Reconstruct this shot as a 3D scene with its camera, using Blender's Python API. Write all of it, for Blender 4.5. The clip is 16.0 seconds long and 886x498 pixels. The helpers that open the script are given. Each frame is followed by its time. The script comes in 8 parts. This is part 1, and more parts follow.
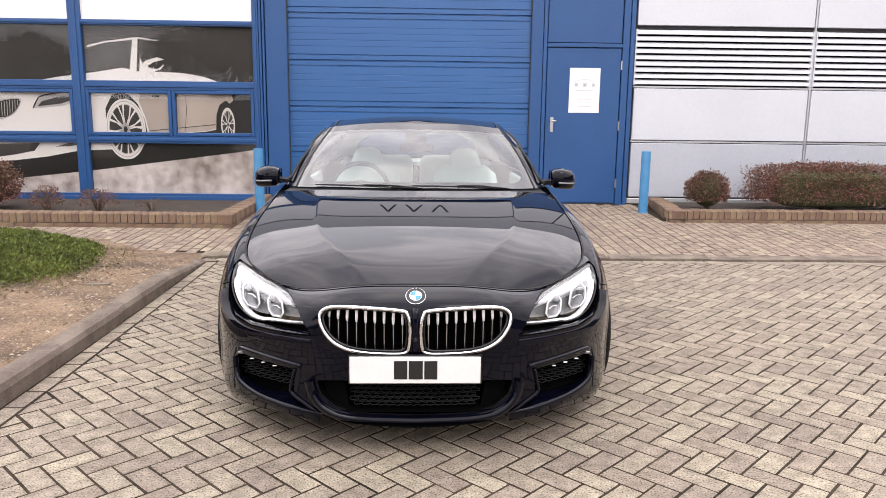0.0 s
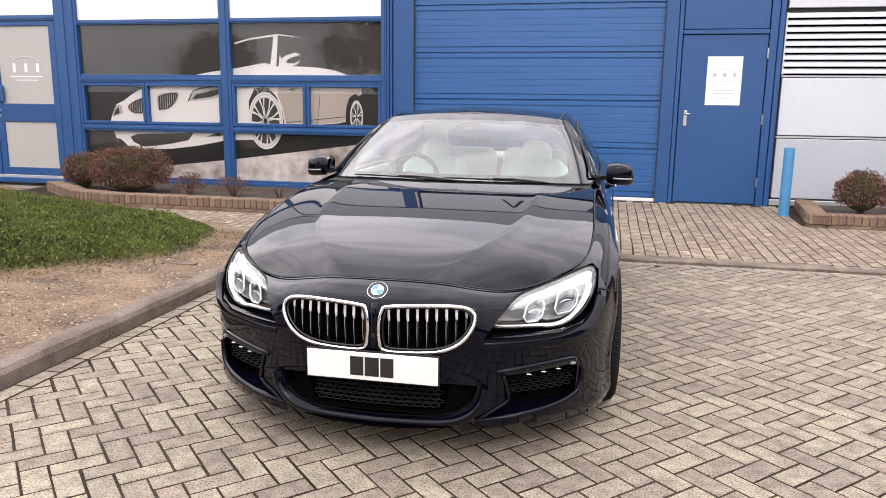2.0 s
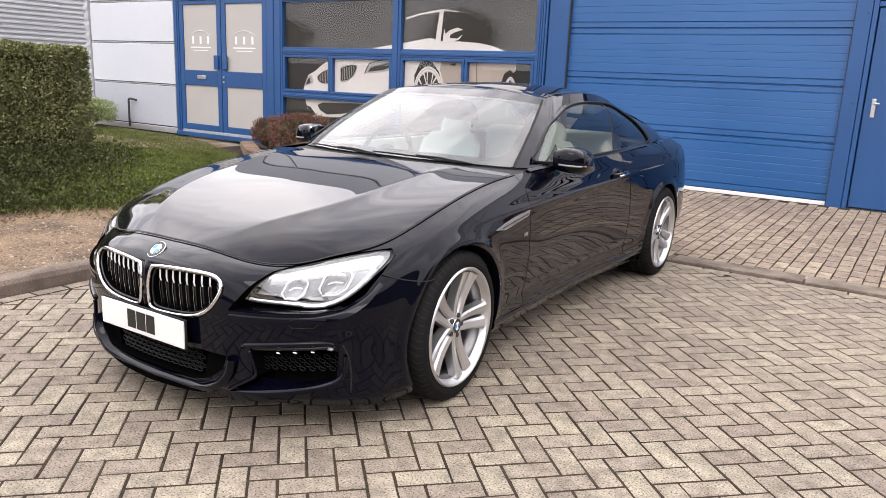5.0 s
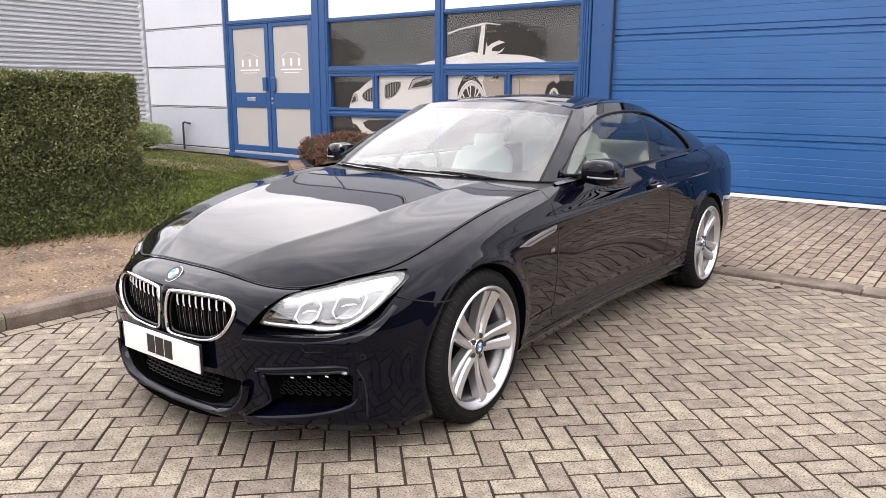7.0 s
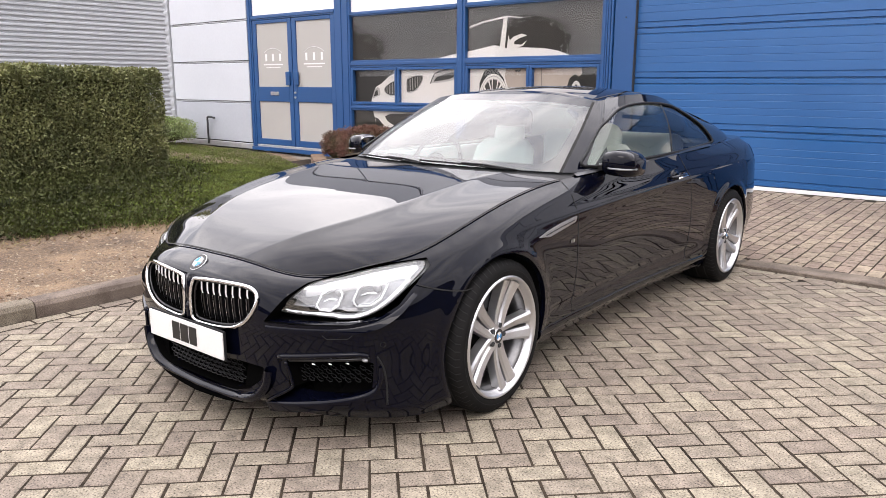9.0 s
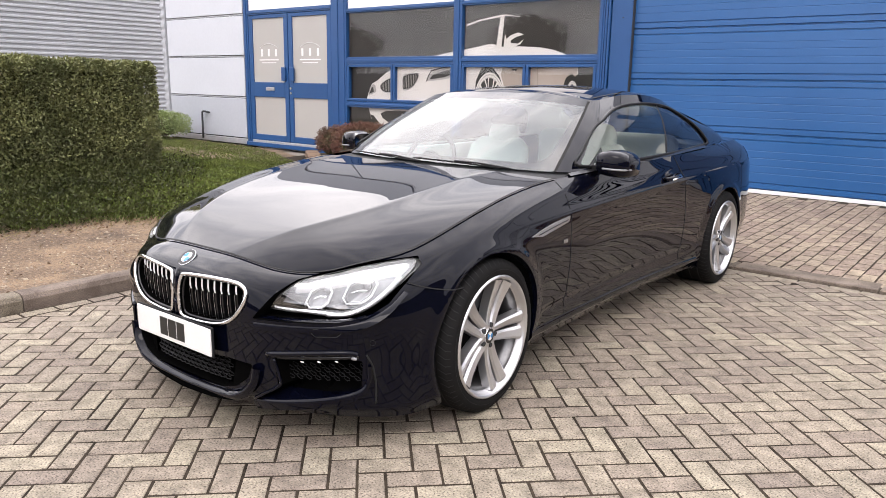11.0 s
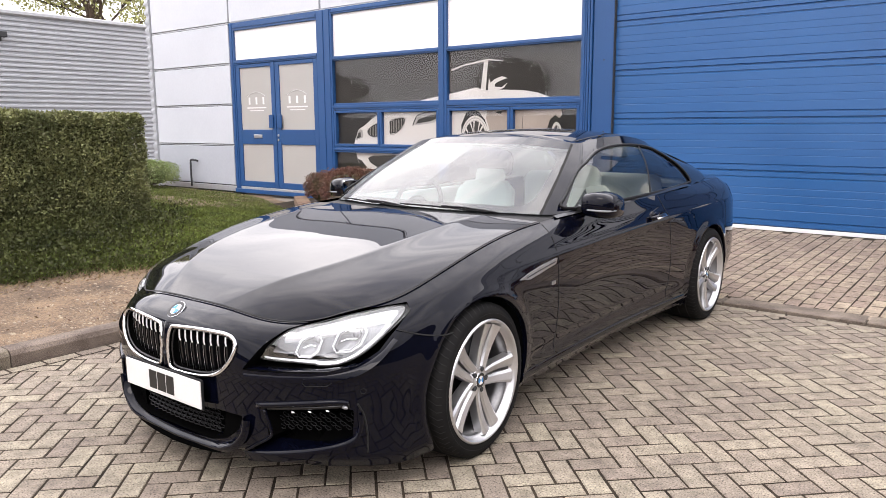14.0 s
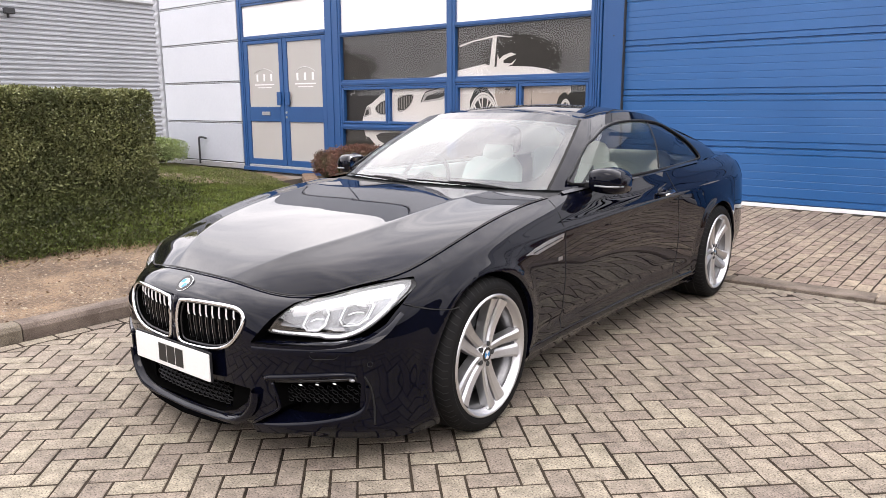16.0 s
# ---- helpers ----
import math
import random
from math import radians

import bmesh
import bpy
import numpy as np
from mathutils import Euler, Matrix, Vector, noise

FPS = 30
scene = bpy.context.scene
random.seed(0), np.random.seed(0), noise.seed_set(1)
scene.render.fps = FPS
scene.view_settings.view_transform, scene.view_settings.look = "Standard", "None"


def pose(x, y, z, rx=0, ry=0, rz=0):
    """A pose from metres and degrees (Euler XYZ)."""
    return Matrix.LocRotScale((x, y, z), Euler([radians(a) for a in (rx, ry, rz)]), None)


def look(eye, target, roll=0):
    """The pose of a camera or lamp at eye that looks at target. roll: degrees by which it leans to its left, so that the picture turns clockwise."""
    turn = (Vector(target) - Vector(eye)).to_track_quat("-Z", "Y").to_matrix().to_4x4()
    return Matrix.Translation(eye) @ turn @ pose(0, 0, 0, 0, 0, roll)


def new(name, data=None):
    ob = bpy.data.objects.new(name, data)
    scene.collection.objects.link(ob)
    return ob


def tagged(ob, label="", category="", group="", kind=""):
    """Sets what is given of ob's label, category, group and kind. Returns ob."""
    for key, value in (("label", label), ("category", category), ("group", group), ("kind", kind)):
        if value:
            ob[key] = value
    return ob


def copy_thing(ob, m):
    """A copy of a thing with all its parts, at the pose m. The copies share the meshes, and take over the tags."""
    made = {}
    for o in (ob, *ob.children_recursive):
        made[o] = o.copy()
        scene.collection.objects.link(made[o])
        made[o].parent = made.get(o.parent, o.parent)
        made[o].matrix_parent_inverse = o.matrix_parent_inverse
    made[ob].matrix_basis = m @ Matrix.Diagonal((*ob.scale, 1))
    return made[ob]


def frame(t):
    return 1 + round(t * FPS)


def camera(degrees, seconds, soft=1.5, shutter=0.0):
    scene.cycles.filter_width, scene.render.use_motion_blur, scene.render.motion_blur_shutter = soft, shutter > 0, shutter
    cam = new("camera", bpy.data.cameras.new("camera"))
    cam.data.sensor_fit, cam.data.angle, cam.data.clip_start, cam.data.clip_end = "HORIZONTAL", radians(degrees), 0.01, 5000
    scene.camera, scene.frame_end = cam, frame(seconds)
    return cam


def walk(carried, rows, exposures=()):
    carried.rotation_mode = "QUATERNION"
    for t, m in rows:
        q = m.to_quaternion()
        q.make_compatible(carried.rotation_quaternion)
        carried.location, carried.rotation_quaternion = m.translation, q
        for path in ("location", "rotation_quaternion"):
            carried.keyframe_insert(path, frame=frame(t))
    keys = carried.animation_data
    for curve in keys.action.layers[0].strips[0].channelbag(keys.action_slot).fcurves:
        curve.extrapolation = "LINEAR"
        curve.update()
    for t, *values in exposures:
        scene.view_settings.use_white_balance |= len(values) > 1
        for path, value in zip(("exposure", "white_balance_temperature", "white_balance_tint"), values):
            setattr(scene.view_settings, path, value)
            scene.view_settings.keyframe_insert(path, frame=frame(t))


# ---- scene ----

cam = camera(61.8, 16.0, soft=0.8)
PATH = [
    (0, (0.238, -0.036, 1.406), (0.288, 1.931, 1.044), 0.7),
    (0.5, (0.24, 0.008, 1.395), (0.239, 1.975, 1.036), 0.5),
    (1, (0.441, 0.014, 1.383), (0.339, 1.978, 1.023), 0.3),
    (1.5, (0.733, 0.038, 1.384), (0.484, 1.988, 1.015), 0.3),
    (2, (1.042, 0.195, 1.385), (0.626, 2.114, 1.004), 0.7),
    (2.5, (1.396, 0.285, 1.376), (0.822, 2.158, 0.974), 1.2),
    (3, (1.749, 0.409, 1.376), (1.041, 2.229, 0.944), 1.9),
    (3.5, (2.053, 0.626, 1.383), (1.231, 2.392, 0.928), 2.5),
    (4, (2.4, 0.786, 1.383), (1.479, 2.498, 0.915), 2.9),
    (4.2, (2.508, 0.857, 1.394), (1.552, 2.55, 0.925), 3.0),
    (6.3, (2.829, 1.248, 1.401), (1.649, 2.808, 0.982), 0.8),
    (6.5, (2.832, 1.249, 1.407), (1.644, 2.802, 0.987), 0.7),
    (7, (2.827, 1.254, 1.406), (1.628, 2.798, 0.985), 0.3),
    (7.5, (2.832, 1.252, 1.403), (1.622, 2.786, 0.977), -0.0),
    (8, (2.843, 1.245, 1.393), (1.619, 2.767, 0.963), -0.1),
    (8.5, (2.851, 1.236, 1.391), (1.612, 2.745, 0.958), -0.1),
    (11, (2.844, 1.263, 1.385), (1.613, 2.777, 0.946), 1.0),
    (11.5, (2.839, 1.273, 1.396), (1.618, 2.799, 0.971), 1.0),
    (12, (2.846, 1.267, 1.399), (1.634, 2.807, 0.997), 0.7),
    (12.5, (2.849, 1.26, 1.401), (1.643, 2.81, 1.026), 0.2),
    (13, (2.852, 1.258, 1.402), (1.643, 2.812, 1.053), -0.2),
    (13.5, (2.859, 1.261, 1.403), (1.643, 2.814, 1.069), -0.3),
    (14, (2.863, 1.254, 1.409), (1.639, 2.8, 1.078), -0.3),
    (14.5, (2.862, 1.252, 1.404), (1.63, 2.792, 1.069), -0.3),
    (15, (2.865, 1.254, 1.409), (1.629, 2.787, 1.059), -0.2),
    (15.5, (2.871, 1.258, 1.405), (1.635, 2.786, 1.038), -0.3),
    (16, (2.874, 1.252, 1.395), (1.638, 2.776, 1.007), -0.3),
]
walk(cam, [(t, look(eye, target, roll)) for t, eye, target, roll in PATH], [(0, -0.30, 6600, 17), (4, -0.27, 6520, 16), (16, -0.24, 6500, 16)])

# ---- world and light ----
world = bpy.data.worlds.new("world")
scene.world = world
world.use_nodes = True
wn, wl = world.node_tree.nodes, world.node_tree.links
wn.clear()
w_out = wn.new("ShaderNodeOutputWorld")
w_bg = wn.new("ShaderNodeBackground")
w_sky = wn.new("ShaderNodeTexSky")
w_sky.sky_type, w_sky.sun_disc = "NISHITA", False
w_sky.sun_elevation, w_sky.sun_rotation = radians(42), radians(150)
w_co = wn.new("ShaderNodeTexCoord")
w_map = wn.new("ShaderNodeMapping")
w_map.inputs["Scale"].default_value = (1.6, 1.6, 4.2)
w_noise = wn.new("ShaderNodeTexNoise")
w_noise.inputs["Scale"].default_value, w_noise.inputs["Detail"].default_value = 1.9, 7.0
w_noise.inputs["Roughness"].default_value, w_noise.inputs["Distortion"].default_value = 0.55, 0.6
w_ramp = wn.new("ShaderNodeValToRGB")
w_ramp.color_ramp.elements[0].position, w_ramp.color_ramp.elements[0].color = 0.35, (11.6, 11.8, 12.4, 1)
w_ramp.color_ramp.elements[1].position, w_ramp.color_ramp.elements[1].color = 0.65, (21.2, 20.8, 20.4, 1)
w_mix = wn.new("ShaderNodeMixRGB")
w_mix.inputs[0].default_value = 0.95
w_bg.inputs["Strength"].default_value = 0.1
wl.new(w_co.outputs["Generated"], w_map.inputs["Vector"])
wl.new(w_map.outputs["Vector"], w_noise.inputs["Vector"])
wl.new(w_noise.outputs["Fac"], w_ramp.inputs["Fac"])
wl.new(w_sky.outputs["Color"], w_mix.inputs[1])
wl.new(w_ramp.outputs["Color"], w_mix.inputs[2])
# an overcast sky is brightest overhead
w_sep = wn.new("ShaderNodeSeparateXYZ")
w_grad = wn.new("ShaderNodeMapRange")
w_grad.inputs["From Min"].default_value, w_grad.inputs["From Max"].default_value = 0.0, 0.62
w_grad.inputs["To Min"].default_value, w_grad.inputs["To Max"].default_value = 1.2, 2.5
w_mul = wn.new("ShaderNodeVectorMath")
w_mul.operation = "SCALE"
wl.new(w_co.outputs["Generated"], w_sep.inputs[0])
wl.new(w_sep.outputs["Z"], w_grad.inputs["Value"])
wl.new(w_mix.outputs["Color"], w_mul.inputs[0])
# and, here, where the cloud is thinner, towards the hedge
w_side = wn.new("ShaderNodeMath")
w_side.operation = "MULTIPLY_ADD"
w_side.inputs[1].default_value, w_side.inputs[2].default_value = -0.17, 1.0
w_scale = wn.new("ShaderNodeMath")
w_scale.operation = "MULTIPLY"
wl.new(w_sep.outputs["X"], w_side.inputs[0])
wl.new(w_side.outputs[0], w_scale.inputs[0])
wl.new(w_grad.outputs["Result"], w_scale.inputs[1])
wl.new(w_scale.outputs[0], w_mul.inputs["Scale"])
wl.new(w_mul.outputs["Vector"], w_bg.inputs["Color"])
wl.new(w_bg.outputs["Background"], w_out.inputs["Surface"])

sun = new("sun", bpy.data.lights.new("sun", "SUN"))
sun.data.energy, sun.data.angle, sun.data.color = 1.2, radians(25), (1.0, 0.95, 0.88)
sun.matrix_world = look((6, -8, 14), (0, 3, 0))

# ---- materials ----
def ramp_node(nt, a, b, lo, hi):
    r = nt.nodes.new("ShaderNodeValToRGB")
    r.color_ramp.elements[0].position, r.color_ramp.elements[0].color = lo, (*a, 1)
    r.color_ramp.elements[1].position, r.color_ramp.elements[1].color = hi, (*b, 1)
    return r


def mat(name, a, b=None, rough=0.6, metal=0.0, scale=8.0, fine=90.0, bump=0.0, vary=0.0, coat=0.0, spec=0.5,
        rough_vary=0.0, island=False, stretch=None, detail=5.0, emit=0.0, speck=0.0, world_space=False, stain=0.0):
    """Principled surface: two-colour stains at one scale, fine grain and bump at another, and a change from piece to piece."""
    m = bpy.data.materials.new(name)
    m.use_nodes = True
    nt = m.node_tree
    p = nt.nodes["Principled BSDF"]
    p.inputs["Roughness"].default_value, p.inputs["Metallic"].default_value = rough, metal
    p.inputs["Coat Weight"].default_value, p.inputs["Coat Roughness"].default_value = coat, 0.025
    p.inputs["Specular IOR Level"].default_value = spec
    b = b or tuple(c * 0.82 for c in a)
    co = nt.nodes.new("ShaderNodeTexCoord")
    vec = nt.nodes.new("ShaderNodeNewGeometry").outputs["Position"] if world_space else co.outputs["Object"]
    if stretch:
        mp = nt.nodes.new("ShaderNodeMapping")
        mp.inputs["Scale"].default_value = stretch
        nt.links.new(vec, mp.inputs["Vector"])
        vec = mp.outputs["Vector"]
    n1 = nt.nodes.new("ShaderNodeTexNoise")
    n1.inputs["Scale"].default_value, n1.inputs["Detail"].default_value = scale, detail
    n2 = nt.nodes.new("ShaderNodeTexNoise")
    n2.inputs["Scale"].default_value, n2.inputs["Detail"].default_value = fine, 3.0
    nt.links.new(vec, n1.inputs["Vector"])
    nt.links.new(vec, n2.inputs["Vector"])
    mixn = nt.nodes.new("ShaderNodeMath")
    mixn.operation = "MULTIPLY_ADD"
    mixn.inputs[1].default_value = 0.4
    nt.links.new(n2.outputs["Fac"], mixn.inputs[0])
    sub = nt.nodes.new("ShaderNodeMath")
    sub.operation = "MULTIPLY"
    sub.inputs[1].default_value = 0.6
    nt.links.new(n1.outputs["Fac"], sub.inputs[0])
    nt.links.new(sub.outputs[0], mixn.inputs[2])
    r = ramp_node(nt, b, a, 0.36, 0.62)
    nt.links.new(mixn.outputs[0], r.inputs["Fac"])
    col = r.outputs["Color"]
    if vary:
        if island:
            src = nt.nodes.new("ShaderNodeNewGeometry").outputs["Random Per Island"]
        else:
            src = nt.nodes.new("ShaderNodeObjectInfo").outputs["Random"]
        mr = nt.nodes.new("ShaderNodeMapRange")
        mr.inputs["To Min"].default_value, mr.inputs["To Max"].default_value = 1 - vary, 1 + vary
        nt.links.new(src, mr.inputs["Value"])
        hsv = nt.nodes.new("ShaderNodeHueSaturation")
        nt.links.new(mr.outputs["Result"], hsv.inputs["Value"])
        hs = nt.nodes.new("ShaderNodeMath")
        hs.operation = "MULTIPLY_ADD"
        hs.inputs[1].default_value, hs.inputs[2].default_value = 0.030, 0.484
        nt.links.new(src, hs.inputs[0])
        nt.links.new(hs.outputs[0], hsv.inputs["Hue"])
        nt.links.new(col, hsv.inputs["Color"])
        col = hsv.outputs["Color"]
    if speck:
        n3 = nt.nodes.new("ShaderNodeTexNoise")
        n3.inputs["Scale"].default_value, n3.inputs["Detail"].default_value = speck, 2.0
        nt.links.new(vec, n3.inputs["Vector"])
        r3 = ramp_node(nt, (0.36, 0.34, 0.32), (1, 1, 1), 0.34, 0.45)
        nt.links.new(n3.outputs["Fac"], r3.inputs["Fac"])
        r4 = ramp_node(nt, (1, 1, 1), (1.40, 1.37, 1.32), 0.56, 0.68)
        nt.links.new(n3.outputs["Fac"], r4.inputs["Fac"])
        for rr3 in (r3, r4):
            mul = nt.nodes.new("ShaderNodeMixRGB")
            mul.blend_type = "MULTIPLY"
            mul.inputs[0].default_value = 1.0
            nt.links.new(col, mul.inputs[1])
            nt.links.new(rr3.outputs["Color"], mul.inputs[2])
            col = mul.outputs["Color"]
    if stain:
        # broad weather stains, several pieces across
        n4 = nt.nodes.new("ShaderNodeTexNoise")
        n4.inputs["Scale"].default_value, n4.inputs["Detail"].default_value = 1.7, 6.0
        nt.links.new(vec, n4.inputs["Vector"])
        r5 = ramp_node(nt, (1 - stain, 1 - stain, 1 - stain * 0.95), (1 + stain * 0.8, 1 + stain * 0.75, 1 + stain * 0.65), 0.36, 0.64)
        nt.links.new(n4.outputs["Fac"], r5.inputs["Fac"])
        mul = nt.nodes.new("ShaderNodeMixRGB")
        mul.blend_type = "MULTIPLY"
        mul.inputs[0].default_value = 1.0
        nt.links.new(col, mul.inputs[1])
        nt.links.new(r5.outputs["Color"], mul.inputs[2])
        col = mul.outputs["Color"]
    nt.links.new(col, p.inputs["Base Color"])
    if rough_vary:
        rr = nt.nodes.new("ShaderNodeMapRange")
        rr.inputs["To Min"].default_value, rr.inputs["To Max"].default_value = max(0.0, rough - rough_vary), min(1.0, rough + rough_vary)
        nt.links.new(n1.outputs["Fac"], rr.inputs["Value"])
        nt.links.new(rr.outputs["Result"], p.inputs["Roughness"])
    if bump:
        bp = nt.nodes.new("ShaderNodeBump")
        bp.inputs["Strength"].default_value, bp.inputs["Distance"].default_value = 1.0, bump
        nt.links.new(mixn.outputs[0], bp.inputs["Height"])
        nt.links.new(bp.outputs["Normal"], p.inputs["Normal"])
    if emit:
        nt.links.new(col, p.inputs["Emission Color"])
        p.inputs["Emission Strength"].default_value = emit
    return m


def glass(name, tint, gloss=0.012, mirror=0.05):
    """A thin pane: a mirror that grows towards grazing sight over a tinted clear body."""
    m = bpy.data.materials.new(name)
    m.use_nodes = True
    nt = m.node_tree
    nt.nodes.clear()
    out = nt.nodes.new("ShaderNodeOutputMaterial")
    mix = nt.nodes.new("ShaderNodeMixShader")
    lw = nt.nodes.new("ShaderNodeLayerWeight")
    lw.inputs["Blend"].default_value = 0.5
    pw = nt.nodes.new("ShaderNodeMath")
    pw.operation = "POWER"
    pw.inputs[1].default_value = 4.5
    sc = nt.nodes.new("ShaderNodeMath")
    sc.operation = "MULTIPLY_ADD"
    sc.inputs[1].default_value, sc.inputs[2].default_value = 1 - mirror, mirror
    nt.links.new(lw.outputs["Facing"], pw.inputs[0])
    nt.links.new(pw.outputs[0], sc.inputs[0])
    tr = nt.nodes.new("ShaderNodeBsdfTransparent")
    tr.inputs["Color"].default_value = (*tint, 1)
    gl = nt.nodes.new("ShaderNodeBsdfGlossy")
    gl.inputs["Roughness"].default_value = gloss
    nt.links.new(sc.outputs[0], mix.inputs[0])
    nt.links.new(tr.outputs[0], mix.inputs[1])
    nt.links.new(gl.outputs[0], mix.inputs[2])
    nt.links.new(mix.outputs[0], out.inputs["Surface"])
    return m


def lacquer(name, colour, r0, mid):
    """Dark paint under clear lacquer that mirrors more towards grazing sight."""
    m = mat(name, colour, tuple(c * 0.9 for c in colour), rough=0.5, spec=0.0, fine=900, scale=30)
    nt = m.node_tree
    out, base = nt.nodes["Material Output"], nt.nodes["Principled BSDF"]
    lw = nt.nodes.new("ShaderNodeLayerWeight")
    lw.inputs["Blend"].default_value = 0.5
    share = None
    for power, weight in ((2.0, mid), (6.0, 1 - r0 - mid)):
        pw = nt.nodes.new("ShaderNodeMath")
        pw.operation, pw.inputs[1].default_value = "POWER", power
        nt.links.new(lw.outputs["Facing"], pw.inputs[0])
        sc = nt.nodes.new("ShaderNodeMath")
        sc.operation = "MULTIPLY_ADD"
        sc.inputs[1].default_value, sc.inputs[2].default_value = weight, r0
        nt.links.new(pw.outputs[0], sc.inputs[0])
        if share:
            nt.links.new(share, sc.inputs[2])
        share = sc.outputs[0]
    gl = nt.nodes.new("ShaderNodeBsdfGlossy")
    gl.inputs["Roughness"].default_value = 0.009
    gl.inputs["Color"].default_value = (1, 1, 1, 1)
    mix = nt.nodes.new("ShaderNodeMixShader")
    nt.links.new(share, mix.inputs[0])
    nt.links.new(base.outputs[0], mix.inputs[1])
    nt.links.new(gl.outputs[0], mix.inputs[2])
    nt.links.new(mix.outputs[0], out.inputs["Surface"])
    return m


M_PAINT = lacquer("black_car_paint", (0.0014, 0.0018, 0.0055), 0.014, 0.225)
M_FRIT = mat("black_glass_print", (0.008, 0.008, 0.009), rough=0.9, spec=0.0)
# whitish silver: the sky's glint on the slat tops is put into the colour
M_SLAT = mat("slat_silver_glint", (0.86, 0.86, 0.87), (0.8, 0.8, 0.81), rough=0.32, metal=0.35)
M_GLOSS_BLACK = mat("gloss_black_plastic", (0.006, 0.006, 0.007), rough=0.3, coat=0.8, spec=0.1)
M_BLACK = mat("black_plastic", (0.009, 0.009, 0.010), rough=0.5, spec=0.2, bump=0.0004, fine=400)
# near-black that paints the shade of recesses, gaps and the car's underside
M_DARK = mat("void_shade", (0.003, 0.003, 0.003), rough=0.9, spec=0.0)
M_GAP = mat("panel_gap", (0.002, 0.002, 0.002), rough=0.8)
M_RUBBER = mat("tyre_rubber", (0.0085, 0.0085, 0.009), (0.013, 0.0125, 0.012), rough=0.65, spec=0.06, bump=0.0006, scale=20, fine=200)
M_RIM = mat("silver_alloy", (0.62, 0.62, 0.63), (0.52, 0.52, 0.53), rough=0.3, metal=0.85, coat=0.4, fine=500)
M_BARREL = mat("rim_barrel", (0.24, 0.24, 0.245), (0.19, 0.19, 0.195), rough=0.45, metal=0.8)
M_DISC = mat("brake_steel", (0.030, 0.029, 0.028), (0.04, 0.039, 0.038), rough=0.45, metal=0.9)
M_CHROME = mat("chrome", (0.82, 0.82, 0.83), (0.78, 0.78, 0.79), rough=0.07, metal=1.0)
M_SATIN = mat("satin_silver", (0.55, 0.55, 0.56), rough=0.28, metal=0.9)
M_LAMP_IN = mat("lamp_reflector", (0.30, 0.305, 0.315), (0.17, 0.173, 0.18), rough=0.25, metal=0.3)
M_LAMP_DARK = mat("lamp_cup", (0.26, 0.265, 0.275), (0.18, 0.183, 0.19), rough=0.3, metal=0.3)
M_LAMP_WHITE = mat("lamp_light_guide", (0.88, 0.89, 0.9), (0.84, 0.85, 0.87), rough=0.2)
M_PLATE = mat("white_plate", (0.68, 0.68, 0.665), (0.64, 0.64, 0.625), rough=0.3, scale=5)
M_INK = mat("black_ink", (0.01, 0.01, 0.01), rough=0.4)
M_BADGE_BLUE = mat("badge_blue", (0.06, 0.26, 0.55), rough=0.2)
M_LEATHER = mat("cream_leather", (0.86, 0.85, 0.80), (0.82, 0.80, 0.75), rough=0.55, scale=6, fine=150, bump=0.0006)
M_DASH = mat("dash_plastic", (0.03, 0.03, 0.032), rough=0.7)
M_MIRROR = mat("mirror_glass", (0.86, 0.88, 0.9), (0.86, 0.88, 0.9), rough=0.01, metal=1.0)
M_SCREEN = glass("windscreen_glass", (0.55, 0.69, 0.69), 0.010, 0.15)
M_REAR_GLASS = glass("rear_glass", (0.42, 0.44, 0.42), 0.012, 0.07)
M_SIDE_GLASS = glass("side_glass", (0.62, 0.68, 0.65), 0.012, 0.07)
M_TINTED_GLASS = glass("tinted_glass", (0.16, 0.18, 0.19), 0.012, 0.07)
M_PANE = glass("window_pane", (0.93, 0.93, 0.92), 0.012, 0.062)
M_LENS = glass("lamp_lens", (0.95, 0.96, 0.97), 0.01, 0.17)
M_BLUE = mat("blue_paint", (0.0105, 0.066, 0.200), (0.0088, 0.056, 0.176), rough=0.42, scale=1.3, fine=60, bump=0.0003, rough_vary=0.1)
M_BLUE_DOOR = mat("blue_roller_paint", (0.0125, 0.088, 0.256), (0.010, 0.076, 0.228), rough=0.36, spec=0.6, scale=0.9, fine=70, bump=0.0003, rough_vary=0.12)
M_BOLLARD = mat("light_blue_paint", (0.063, 0.238, 0.434), (0.049, 0.196, 0.385), rough=0.45, scale=6, bump=0.0006)
M_WHITE_PANEL = mat("white_cladding", (0.54, 0.56, 0.60), (0.50, 0.52, 0.56), rough=0.38, scale=0.8, fine=25, rough_vary=0.08)
M_GREY_PANEL = mat("grey_cladding", (0.42, 0.44, 0.48), (0.38, 0.40, 0.44), rough=0.4, scale=0.8, fine=25, rough_vary=0.08)
M_CORRUGATED = mat("grey_profiled_sheet", (0.40, 0.415, 0.44), (0.36, 0.375, 0.40), rough=0.45, scale=0.7, fine=20)
M_YARD_WALL = mat("unseen_yard_wall", (0.07, 0.068, 0.06), (0.045, 0.045, 0.04), rough=0.9, scale=0.5, fine=6)
M_LINING = mat("pale_headlining", (0.74, 0.73, 0.69), (0.70, 0.69, 0.65), rough=0.9, fine=300)
M_TRIM = mat("aluminium_trim", (0.55, 0.56, 0.58), (0.45, 0.46, 0.48), rough=0.35, metal=0.6)
M_GASKET = mat("dark_gasket", (0.03, 0.032, 0.035), rough=0.7)
M_WHITE_GLASS = mat("white_backed_glass", (0.80, 0.785, 0.775), (0.77, 0.755, 0.75), rough=0.14, scale=0.6, coat=0.5)
